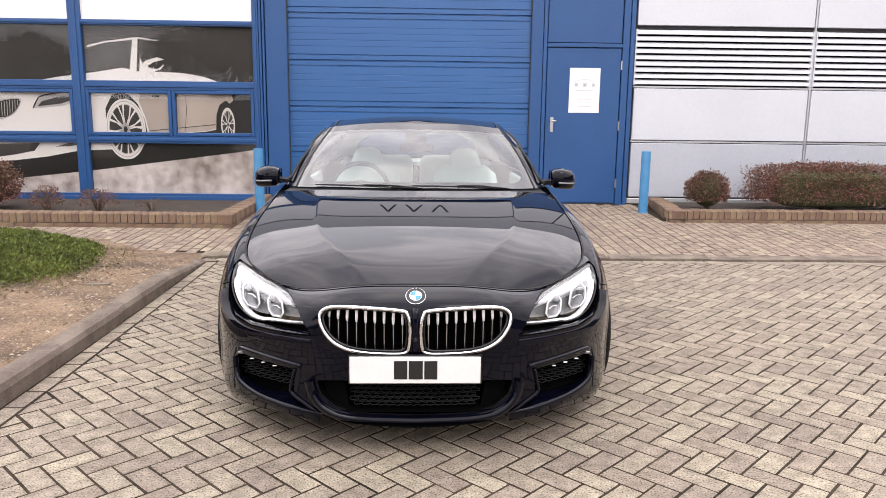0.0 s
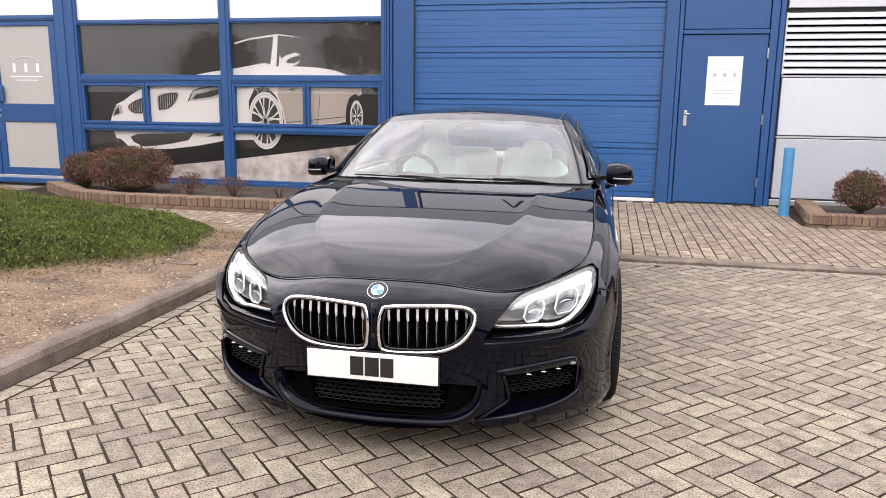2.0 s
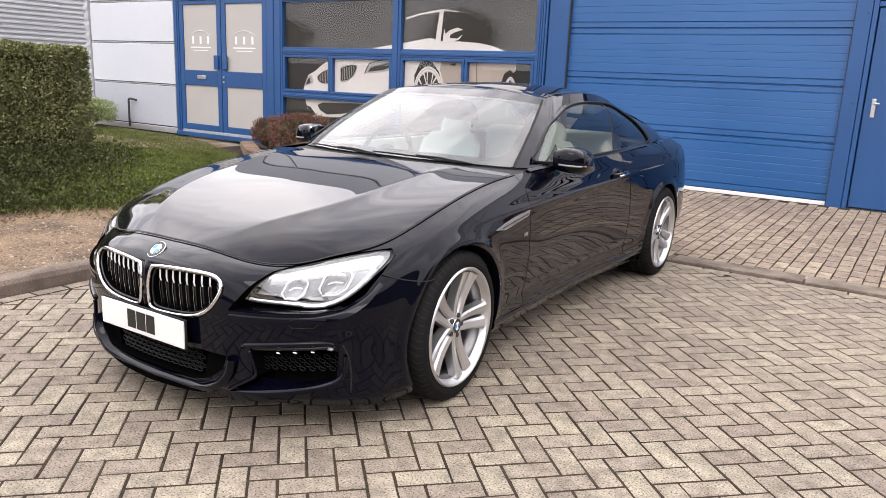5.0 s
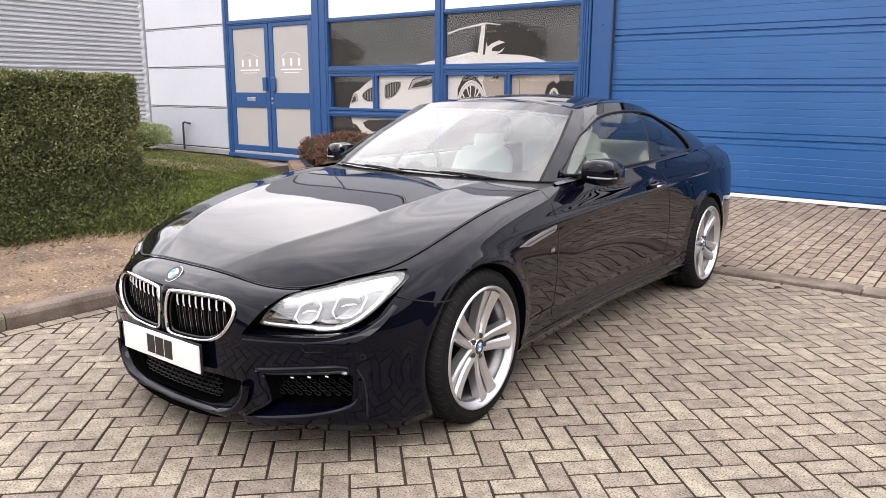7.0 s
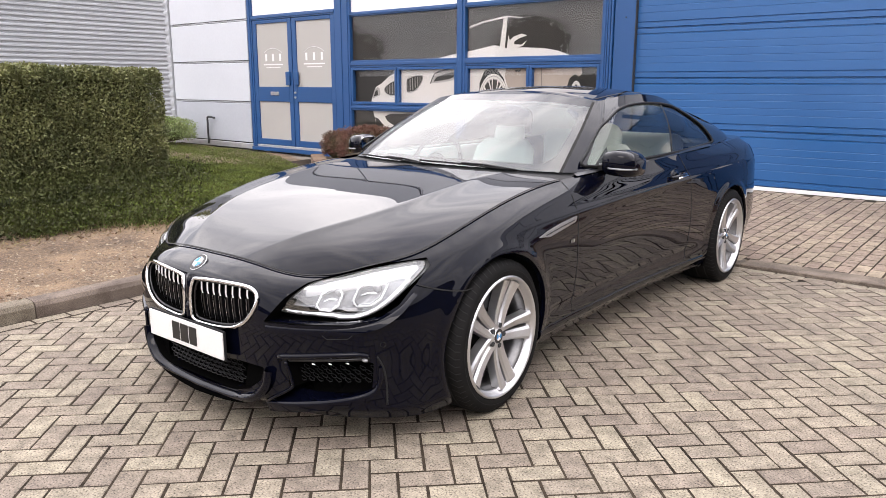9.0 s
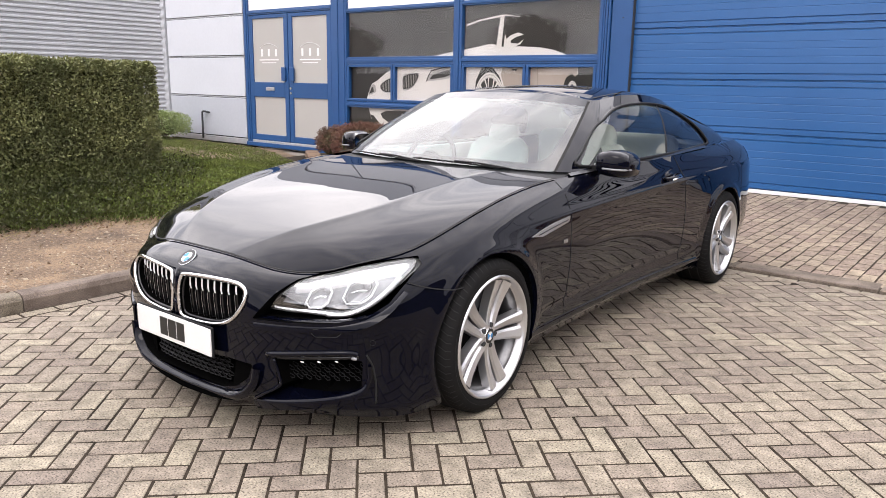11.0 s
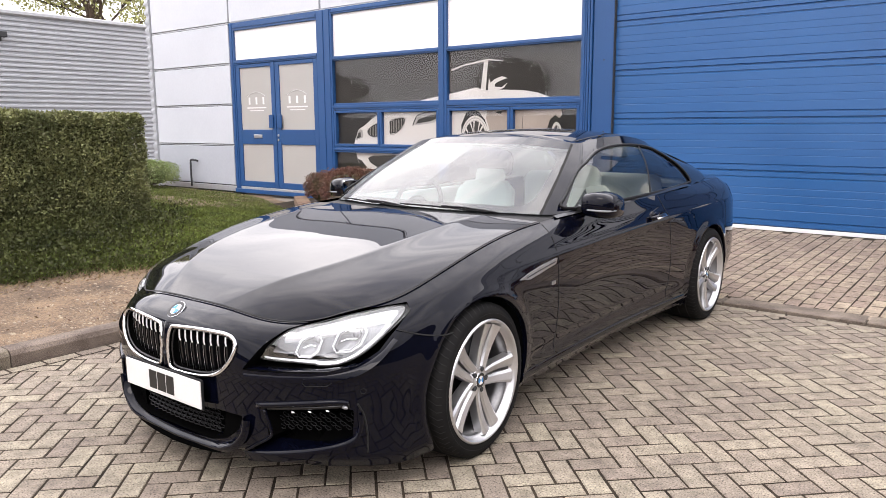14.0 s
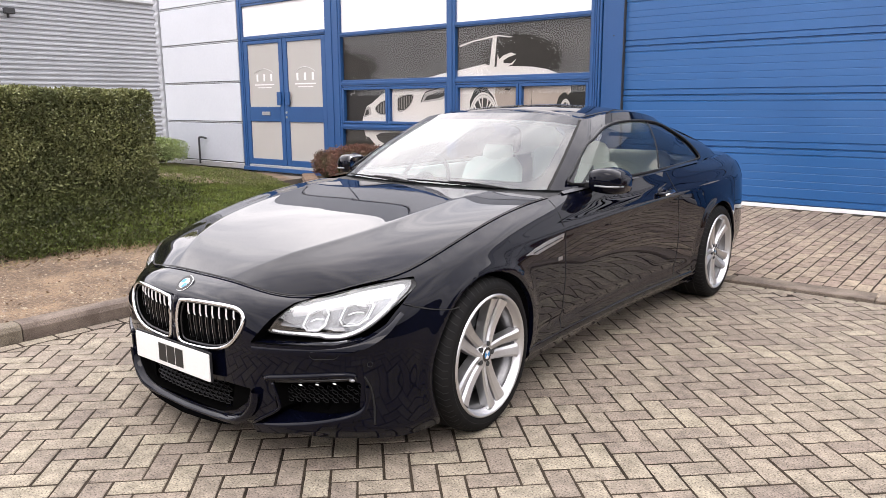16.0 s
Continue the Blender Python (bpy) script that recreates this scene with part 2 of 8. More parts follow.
M_FROST = mat("frosted_glass", (0.40, 0.385, 0.36), (0.37, 0.355, 0.335), rough=0.28, scale=0.7)
M_PAPER = mat("paper", (0.697, 0.697, 0.697), (0.68, 0.68, 0.68), rough=0.7)
M_FAINT = mat("faint_print", (0.45, 0.45, 0.46), rough=0.7)
M_STEEL = mat("steel_fitting", (0.6, 0.6, 0.6), (0.5, 0.5, 0.5), rough=0.3, metal=0.9)
# dark film backing; some grey of the mirrored sky stays in its colour
M_ART_BACKING = mat("film_dark_backing", (0.046, 0.042, 0.038), (0.034, 0.031, 0.028), rough=0.4, scale=0.7, fine=3, spec=0.2)
M_ART_DARK = mat("film_black", (0.014, 0.013, 0.013), (0.022, 0.02, 0.019), rough=0.3, scale=1.5, coat=0.12)
M_ART_TREE = mat("film_tree", (0.022, 0.021, 0.02), (0.046, 0.043, 0.04), rough=0.3, scale=4, coat=0.12)
M_ART_WHITE = mat("film_white", (0.70, 0.665, 0.64), (0.66, 0.625, 0.59), rough=0.3, scale=1.2, coat=0.12)
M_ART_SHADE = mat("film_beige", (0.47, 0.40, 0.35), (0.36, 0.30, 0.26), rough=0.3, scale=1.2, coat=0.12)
M_ART_FLOOR = mat("film_floor", (0.66, 0.60, 0.575), (0.22, 0.175, 0.155), rough=0.3, scale=1.1, fine=7, coat=0.12)
M_ART_SILVER = mat("film_silver", (0.45, 0.43, 0.41), (0.34, 0.32, 0.31), rough=0.3, scale=9, coat=0.12)
M_PAVER = mat("grey_buff_paver", (0.284, 0.243, 0.190), (0.142, 0.119, 0.092), rough=0.88, scale=14, fine=170, bump=0.0045, vary=0.17, speck=120, stain=0.10, world_space=True)
M_PAVER_REST = mat("grey_buff_paver_field", (0.284, 0.243, 0.190), (0.142, 0.119, 0.092), rough=0.88, scale=14, fine=170, bump=0.0045, vary=0.17, speck=120, stain=0.10, world_space=True, island=True)
M_APRON = mat("buff_paver", (0.300, 0.240, 0.184), (0.150, 0.116, 0.087), rough=0.88, scale=14, fine=170, bump=0.004, vary=0.17, speck=120, stain=0.09, world_space=True)
M_APRON_REST = mat("buff_paver_field", (0.300, 0.240, 0.184), (0.150, 0.116, 0.087), rough=0.88, scale=14, fine=170, bump=0.004, vary=0.17, speck=120, stain=0.09, world_space=True, island=True)
M_JOINT = mat("joint_sand", (0.052, 0.040, 0.029), (0.013, 0.0105, 0.008), rough=0.95, spec=0.1, scale=2.2, fine=45, bump=0.004, world_space=True)
M_GROUND = mat("yard_paving", (0.24, 0.2096, 0.1776), (0.16, 0.1376, 0.116), rough=0.9, scale=2.5, fine=60, bump=0.002)
M_KERB = mat("concrete_kerb", (0.215, 0.178, 0.140), (0.070, 0.054, 0.040), rough=0.9, scale=5, fine=120, bump=0.005, vary=0.10, speck=220)
M_SOIL = mat("dry_soil", (0.215, 0.148, 0.092), (0.060, 0.041, 0.027), rough=0.97, scale=3, fine=38, bump=0.026, speck=120)
M_MULCH = mat("dark_bed_soil", (0.060, 0.045, 0.034), (0.028, 0.021, 0.016), rough=0.97, scale=6, fine=70, bump=0.02, speck=60)
M_LITTER = mat("dead_leaves", (0.20, 0.125, 0.070), (0.10, 0.062, 0.036), rough=0.8, scale=9, vary=0.4, island=True)
M_STONE = mat("pale_stones", (0.31, 0.255, 0.19), (0.15, 0.115, 0.08), rough=0.9, scale=20, vary=0.3, island=True)
M_BRICK = mat("buff_brick", (0.205, 0.136, 0.088), (0.105, 0.070, 0.047), rough=0.88, scale=9, fine=130, bump=0.003, vary=0.2)
M_MORTAR = mat("mortar", (0.13, 0.115, 0.1), (0.09, 0.08, 0.07), rough=0.95, bump=0.002)
M_GRASS = mat("groundcover_green", (0.122, 0.146, 0.028), (0.048, 0.066, 0.013), rough=0.6, scale=2.6, fine=12, vary=0.5, island=True, spec=0.3)
M_GRASS_DRY = mat("dry_grass", (0.20, 0.165, 0.085), (0.13, 0.10, 0.05), rough=0.8, vary=0.3, island=True)
# ivy green, darkened further to paint the shade at the hedge's foot
M_IVY = mat("shaded_ground_ivy", (0.066, 0.072, 0.024), (0.024, 0.029, 0.010), rough=0.6, scale=3, fine=9, vary=0.5, island=True, spec=0.15)
M_HEDGE = mat("hedge_leaves", (0.205, 0.210, 0.085), (0.105, 0.116, 0.048), rough=0.5, scale=2.5, fine=9, vary=0.38, island=True, spec=0.35)
# leaf green darkened to paint the shade inside hedge and bushes
M_HEDGE_SHADE = mat("hedge_inner_shade", (0.066, 0.070, 0.030), rough=0.95, bump=0.03, scale=12)
M_RED_LEAF = mat("berberis_leaves", (0.175, 0.066, 0.054), (0.085, 0.058, 0.030), rough=0.55, scale=3, fine=10, vary=0.5, island=True, spec=0.35)
M_VARIEGATED = mat("variegated_leaves", (0.25, 0.30, 0.11), (0.12, 0.17, 0.05), rough=0.5, vary=0.4, island=True)
M_TWIG = mat("twig_bark", (0.10, 0.07, 0.05), (0.06, 0.042, 0.03), rough=0.9)
M_DARK_LEAF = mat("dark_tree_leaves", (0.035, 0.040, 0.018), (0.018, 0.022, 0.010), rough=0.7, vary=0.3, island=True, spec=0.2)
M_TREE_LEAF = mat("tree_leaves", (0.46, 0.46, 0.20), (0.32, 0.34, 0.13), rough=0.55, vary=0.35, island=True)

# ---- mesh helpers ----
def mesh_from(name, verts, faces, material, smooth=False):
    me = bpy.data.meshes.new(name)
    me.from_pydata([tuple(v) for v in verts], [], [tuple(f) for f in faces])
    me.materials.append(material)
    if smooth:
        me.shade_smooth()
    me.update()
    return me


def part(name, bm, material, parent=None, label="", smooth=False):
    """Links a bmesh, a mesh or a (verts, faces) pair as ONE object, under a parent if given."""
    if isinstance(bm, tuple):
        me = mesh_from(name, bm[0], bm[1], material, smooth)
    elif isinstance(bm, bpy.types.Mesh):
        me = bm
    else:
        me = bpy.data.meshes.new(name)
        bm.to_mesh(me)
        bm.free()
        me.materials.append(material)
        if smooth:
            me.shade_smooth()
    ob = new(name, me)
    if parent is not None:
        ob.parent = parent
    if label:
        ob["label"] = label
    return ob


def thing(name, label, category, at=(0, 0, 0), group="", kind="", turn=0):
    ob = new(name)
    ob.matrix_basis = pose(*at, 0, 0, turn)
    return tagged(ob, label, category, group, kind)


def box_bm(x0, x1, y0, y1, z0, z1, bevel=0.0, seg=1, bm=None):
    own = bmesh.new() if bm is None else bm
    made = bmesh.ops.create_cube(own, size=1.0, matrix=Matrix.Translation(((x0 + x1) / 2, (y0 + y1) / 2, (z0 + z1) / 2)) @ Matrix.Diagonal((x1 - x0, y1 - y0, z1 - z0, 1)))
    if bevel:
        edges = list({e for v in made["verts"] for e in v.link_edges})
        bmesh.ops.bevel(own, geom=edges, offset=bevel, segments=seg, affect="EDGES", profile=0.5)
    return own


def cyl_bm(r, h, n=24, m=None, r2=None, bm=None, bevel=0.0):
    own = bmesh.new() if bm is None else bm
    made = bmesh.ops.create_cone(own, cap_ends=True, segments=n, radius1=r, radius2=r if r2 is None else r2, depth=h, matrix=m or Matrix())
    if bevel:
        edges = [e for e in {e for v in made["verts"] for e in v.link_edges} if len(e.link_faces) == 2 and max(len(f.verts) for f in e.link_faces) > 4]
        bmesh.ops.bevel(own, geom=edges, offset=bevel, segments=2, affect="EDGES", profile=0.5)
    return own


def ball_bm(m, u=20, v=12, bm=None):
    own = bmesh.new() if bm is None else bm
    bmesh.ops.create_uvsphere(own, u_segments=u, v_segments=v, radius=1.0, matrix=m)
    return own


def flat_bm(points, to3d, depth=0.0, back=None):
    """A polygon in its own plane; with depth, a slab."""
    own = bmesh.new()
    f = own.faces.new([own.verts.new(to3d(*p)) for p in points])
    if depth:
        ext = bmesh.ops.extrude_face_region(own, geom=[f])
        bmesh.ops.translate(own, verts=[g for g in ext["geom"] if isinstance(g, bmesh.types.BMVert)], vec=back)
    bmesh.ops.recalc_face_normals(own, faces=own.faces[:])
    return own


def tube(points, r, n=8, closed=False, flat=1.0):
    """Verts and faces of a pipe along points. flat squeezes it along the local up."""
    pts = [Vector(p) for p in points]
    verts, faces = [], []
    k = len(pts)
    for i, p in enumerate(pts):
        a = pts[(i - 1) % k] if closed or i else p
        b = pts[(i + 1) % k] if closed or i < k - 1 else p
        d = (b - a).normalized()
        side = d.cross(Vector((0, 0, 1)))
        if side.length < 0.05:
            side = d.cross(Vector((0, 1, 0)))
        side.normalize()
        up = side.cross(d)
        for j in range(n):
            c = 2 * math.pi * j / n
            verts.append(p + side * (r * math.cos(c)) + up * (r * flat * math.sin(c)))
    for i in range(k if closed else k - 1):
        for j in range(n):
            i2, j2 = (i + 1) % k, (j + 1) % n
            faces.append((i * n + j, i * n + j2, i2 * n + j2, i2 * n + j))
    if not closed:
        faces.append(tuple(range(n))[::-1])
        faces.append(tuple((k - 1) * n + j for j in range(n)))
    return verts, faces


def smooth_line(pts, n=8, closed=False):
    """Catmull-Rom through points, n steps a span."""
    P = [np.array(p, float) for p in pts]
    k = len(P)
    out = []
    for i in range(k if closed else k - 1):
        p1, p2 = P[i], P[(i + 1) % k]
        p0 = P[(i - 1) % k] if closed or i else 2 * p1 - p2
        p3 = P[(i + 2) % k] if closed or i + 2 < k else 2 * p2 - p1
        for j in range(n):
            s = j / n
            out.append(0.5 * (2 * p1 + (p2 - p0) * s + (2 * p0 - 5 * p1 + 4 * p2 - p3) * s * s + (3 * p1 - p0 - 3 * p2 + p3) * s ** 3))
    if not closed:
        out.append(P[-1])
    return out

# ---- ground ----
KERB_X = -1.77          # face of the side kerb
LINE_Y = 6.88           # where the herringbone ends
APRON_Y0, APRON_Y1 = 7.28, 10.79


def apron_z(y):
    """The apron climbs gently to the building."""
    return 0.022 + (y - APRON_Y0) / (APRON_Y1 - APRON_Y0) * 0.085


ground = part("ground", ([(-900, -900, -0.014), (900, -900, -0.014), (900, 900, -0.014), (-900, 900, -0.014)], [(0, 1, 2, 3)]), M_GROUND)
tagged(ground, "grey-buff paved yard reaching to the horizon", "ground", kind="structure")
paved_yard = part("pavement", ([(KERB_X - 0.01, -2.0, -0.0024), (8.2, -2.0, -0.0024), (8.2, 7.06, -0.0024), (KERB_X - 0.01, 7.06, -0.0024)], [(0, 1, 2, 3)]), M_JOINT)
tagged(paved_yard, "grey-buff block paving in herringbone with dark sandy joints", "pavement", kind="structure")
ap = [(-7.4, APRON_Y0 - 0.02), (8.5, APRON_Y0 - 0.02), (8.5, APRON_Y1 + 0.2), (-7.4, APRON_Y1 + 0.2)]
apron = part("apron", ([(x, y, apron_z(y) - 0.0014) for x, y in ap] + [(x, y, -0.3) for x, y in ap], [(0, 1, 2, 3), (0, 4, 5, 1), (1, 5, 6, 2), (2, 6, 7, 3), (3, 7, 4, 0)]), M_JOINT)
tagged(apron, "sloping buff block-paved apron before the roller door", "pavement", kind="structure")


def rounded_block(l, w, h, c=0.006):
    """A paver with a chamfered top, its top at z 0 (verts, faces)."""
    a, b = l / 2, w / 2
    ring = lambda x, y, z: [(-x, -y, z), (x, -y, z), (x, y, z), (-x, y, z)]
    v = ring(a, b, -h) + ring(a, b, -c * 0.8) + ring(a - c, b - c, 0)
    f = [(8, 9, 10, 11)]
    for k in (0, 4):
        for i in range(4):
            f.append((k + i, k + (i + 1) % 4, k + 4 + (i + 1) % 4, k + 4 + i))
    return v, f


def joined(name, poses, block, material, parent):
    """All the blocks of a field in one mesh."""
    v, f = [], []
    bv, bf = block
    for m in poses:
        k = len(v)
        v += [m @ Vector(p) for p in bv]
        f += [tuple(i + k for i in q) for q in bf]
    ob = part(name, (v, f), material, parent)
    ob["kind"] = "stuff"
    return ob


# kerb stones along the planted side
def kerb_stone(length, drop=0.0):
    """Concrete kerb with a splayed, worn front edge; runs along y, its face at x 0."""
    prof = [(0, -0.05), (0.0, 0.07), (-0.018, 0.098), (-0.045, 0.105), (-0.13, 0.105), (-0.13, -0.05)]
    n = 7
    v, f = [], []
    for i in range(n):
        y = length * i / (n - 1)
        for x, z in prof:
            j = 0.004 * noise.noise((x * 30, y * 7, z * 30 + length))
            v.append((x + j, y, z + j - drop * (z + 0.05) * i / (n - 1)))
    k = len(prof)
    for i in range(n - 1):
        for j in range(k):
            f.append((i * k + j, i * k + (j + 1) % k, (i + 1) * k + (j + 1) % k, (i + 1) * k + j))
    f += [tuple(range(k))[::-1], tuple((n - 1) * k + j for j in range(k))]
    return v, f


kerb = thing("kerb", "worn concrete kerb beside the soil strip", "kerb", kind="structure")
kerb_mesh = mesh_from("kerb_stone", *kerb_stone(0.908), M_KERB)
end_mesh = mesh_from("kerb_stone", *kerb_stone(1.12, 0.52), M_KERB)
y = -1.6
i = 0
while y < 6.4:
    shift = 0.0 if y < 3.6 else -0.013 * (y - 3.6) ** 1.15
    last = y > 5.6
    ob = part("kerb_stone", end_mesh if last else kerb_mesh, M_KERB, kerb)
    ob.matrix_basis = pose(KERB_X + shift, y, 0.0 if last else -0.012 * max(0, y - 5.2), 0.35 * math.sin(i * 3.1), 0, (0.4 if y > 3.6 else 0) + 0.3 * math.sin(i * 1.7))
    y += 0.915
    i += 1

# flush kerb strip between yard and apron
strip = thing("kerb", "flush concrete edging strip between yard and apron", "kerb", kind="structure")
edge_mesh = mesh_from("edging_stone", *[(lambda b: (b[0], b[1]))(rounded_block(0.995, 0.215, 0.1, 0.008))][0], M_KERB)
for i in range(11):
    ob = part("edging_stone", edge_mesh, M_KERB, strip)
    ob.matrix_basis = pose(-1.45 + i * 1.003, 7.172, 0.022 + 0.002 * math.sin(i * 2.3), 0, 0.1 * math.sin(i), 0)

# soil strip and mound
def lump(x, y):
    return noise.noise((x * 0.7, y * 0.7, 3.1)) * 0.5 + noise.noise((x * 2.1, y * 2.1, 8.0)) * 0.25


GREEN = [(-2.42, 5.62), (-2.5, 6.3), (-2.85, 7.15), (-3.9, 8.05), (-5.0, 8.45), (-6.9, 9.3), (-8.8, 10.2), (-13.2, 10.55), (-13.2, 2.2), (-3.45, 2.2), (-3.4, 4.2), (-2.85, 5.0)]


def edge_distance(x, y, poly):
    """Signed distance to a polygon, positive inside."""
    inside, best = False, 1e9
    n = len(poly)
    for i in range(n):
        x0, y0 = poly[i]
        x1, y1 = poly[(i + 1) % n]
        if (y0 > y) != (y1 > y) and x < (x1 - x0) * (y - y0) / (y1 - y0) + x0:
            inside = not inside
        dx, dy = x1 - x0, y1 - y0
        s = max(0.0, min(1.0, ((x - x0) * dx + (y - y0) * dy) / (dx * dx + dy * dy + 1e-12)))
        best = min(best, math.hypot(x - x0 - s * dx, y - y0 - s * dy))
    return best if inside else -best


def soil_z(x, y):
    d = edge_distance(x, y, GREEN)
    z = 0.098 + 0.018 * lump(x * 2, y * 2) + 0.05 * max(0, min(1, (-2.0 - x) / 1.2))
    # the strip sinks with the kerb towards its end
    if y > 5.72:
        z *= 1 - 0.74 * min(1, (y - 5.72) / 1.1) * max(0, min(1, (x + 2.5) / 0.5))
    if y > 6.75:
        z = z * max(0.25, 1 - (y - 6.75) * 2.0)
    return z + (0.05 + 0.08 * lump(x, y)) * max(0, min(1, d / 0.8)) + 0.10 * max(0, min(1, d / 1.6)) * (1 if y < 8.5 else max(0, 1 - (y - 8.5)))


NX, NY = 130, 110
sx = [KERB_X - 0.11 - 11.6 * (i / (NX - 1)) ** 1.4 for i in range(NX)]
sy = [-1.5 + 12.25 * j / (NY - 1) for j in range(NY)]
sv, sf = [], []
for j in range(NY):
    for i in range(NX):
        sv.append((sx[i], sy[j], soil_z(sx[i], sy[j])))
for j in range(NY - 1):
    for i in range(NX - 1):
        cx, cy = (sx[i] + sx[i + 1]) / 2, (sy[j] + sy[j + 1]) / 2
        if cy > 7.27 and edge_distance(cx, cy, GREEN) < -0.28:
            continue
        k = j * NX + i
        sf.append((k + 1, k, k + NX, k + NX + 1))
soil = part("soil", (sv, sf), M_SOIL, smooth=True)
tagged(soil, "dry bare soil strip with stones behind the kerb", "soil", kind="structure")

rng = random.Random(5)
sv, sf = [], []
for _ in range(3200):
    x, y = -1.92 - abs(rng.gauss(0, 0.75)), rng.uniform(1.5, 6.8)
    if edge_distance(x, y, GREEN) > 0.05:
        continue
    r = min(0.026, 0.003 + abs(rng.gauss(0, 0.006)))
    k = len(sv)
    a = rng.uniform(0, 6.28)
    for dx, dy, dz in ((1, 0, 0), (0, 1, 0), (-1, 0, 0), (0, -0.7, 0), (0.1, 0.1, 0.6), (0, 0, -0.5)):
        c, s = math.cos(a), math.sin(a)
        sv.append((x + r * (dx * c - dy * s) * rng.uniform(0.7, 1.5), y + r * (dx * s + dy * c), soil_z(x, y) + r * dz))
    sf += [(k, k + 1, k + 4), (k + 1, k + 2, k + 4), (k + 2, k + 3, k + 4), (k + 3, k, k + 4)]
stones = part("stones", (sv, sf), M_STONE)
tagged(stones, "scattered pale stones and crumbs on the soil", "stones", kind="stuff")

slab = part("stone_slab", box_bm(-0.095, 0.095, -0.035, 0.035, 0, 0.014, 0.004), M_KERB)
slab.matrix_basis = pose(-2.22, 5.45, soil_z(-2.22, 5.45) - 0.002, 0, 0, 8)
tagged(slab, "pale flat stone slab lying on the soil", "stone")


def blade_field(name, count, place, size, material, lean=0.5, seed=1, leaf=0.5):
    """Small pointed leaves: each a bent quad, scattered by place(rng) -> (point, outward normal)."""
    rg = random.Random(seed)
    v, f = [], []
    for _ in range(count):
        got = place(rg)
        if got is None:
            continue
        p, nrm = got
        d = Vector((nrm[0] + rg.gauss(0, lean), nrm[1] + rg.gauss(0, lean), nrm[2] + rg.gauss(0, lean))).normalized()
        s = d.cross(Vector((rg.gauss(0, 1), rg.gauss(0, 1), rg.gauss(0, 1)))).normalized()
        l = size * rg.uniform(0.6, 1.35)
        w = l * leaf * 0.5
        p = Vector(p)
        k = len(v)
        v += [p - s * w * 0.4, p + d * l * 0.5 - s * w, p + d * l, p + d * l * 0.5 + s * w]
        f.append((k, k + 1, k + 2, k + 3))
    return part(name, (v, f), material)


def green_spot(rg):
    x, y = rg.choice(((-6.4, -2.4), (-6.4, -2.4), (-12.9, -5.5))), 0
    x = rg.uniform(*x)
    y = rg.uniform(3.6, 10.5) if rg.random() < 0.5 else rg.uniform(3.6, 7.6)
    d = edge_distance(x, y, GREEN)
    if d < 0.0 or d < 0.18 * rg.random() or (x < -5.1 and y < 5.7):
        return None
    return (x, y, soil_z(x, y) + rg.uniform(-0.01, 0.03) + 0.06 * min(1.0, d / 0.12) * (0.6 + 0.8 * lump(x * 2.5, y * 2.5)) * rg.random() ** 0.5), (0.25, -0.15, 1)


grass = blade_field("groundcover", 560000, green_spot, 0.024, M_GRASS, 0.8, 3, 0.46)
tagged(grass, "low clipped green groundcover over the mound", "groundcover", kind="stuff")


def ivy_spot(rg):
    x, y = rg.uniform(-5.2, -2.75), rg.uniform(1.4, 6.3)
    d = edge_distance(x, y, GREEN)
    # a rough skirt that thins out towards the open slope; its dark colour includes hedge shade
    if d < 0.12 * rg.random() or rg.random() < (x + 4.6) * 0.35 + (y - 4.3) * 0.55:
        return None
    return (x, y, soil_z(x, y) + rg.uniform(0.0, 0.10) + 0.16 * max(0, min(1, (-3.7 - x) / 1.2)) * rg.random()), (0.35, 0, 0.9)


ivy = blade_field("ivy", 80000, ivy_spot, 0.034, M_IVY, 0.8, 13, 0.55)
tagged(ivy, "dark green rough undergrowth, shade in its colour, at the hedge's foot", "undergrowth", kind="stuff")


def dry_spot(rg):
    x, y = rg.uniform(-4.6, -2.3), rg.uniform(3.2, 7.2)
    d = edge_distance(x, y, GREEN)
    if not -0.22 < d < 0.35 * rg.random():
        return None
    return (x, y, soil_z(x, y)), (0, 0, 0.6)


dry = blade_field("dry_grass", 5000, dry_spot, 0.065, M_GRASS_DRY, 0.9, 8, 0.10)
tagged(dry, "dry straggling grass along the soil's edge", "grass", kind="stuff")



def litter_spot(rg):
    x, y = rg.uniform(-4.4, -1.9), rg.uniform(1.6, 6.9)
    d = edge_distance(x, y, GREEN)
    if d > 0.12 or rg.random() > (0.9 if d > -0.25 else 0.14):
        return None
    return (x, y, soil_z(x, y) + 0.006), (rg.gauss(0, 1), rg.gauss(0, 1), 0.25)


litter = blade_field("leaf_litter", 9000, litter_spot, 0.026, M_LITTER, 0.35, 27, 0.4)
tagged(litter, "brown dead leaves and twigs strewn over the soil", "leaf litter", kind="stuff")

# ---- brick planting beds ----
BRICK_E = rounded_block(0.215, 0.068, 0.112, 0.014)      # brick on edge, seen end-on
BRICK_S = rounded_block(0.215, 0.102, 0.066, 0.004)


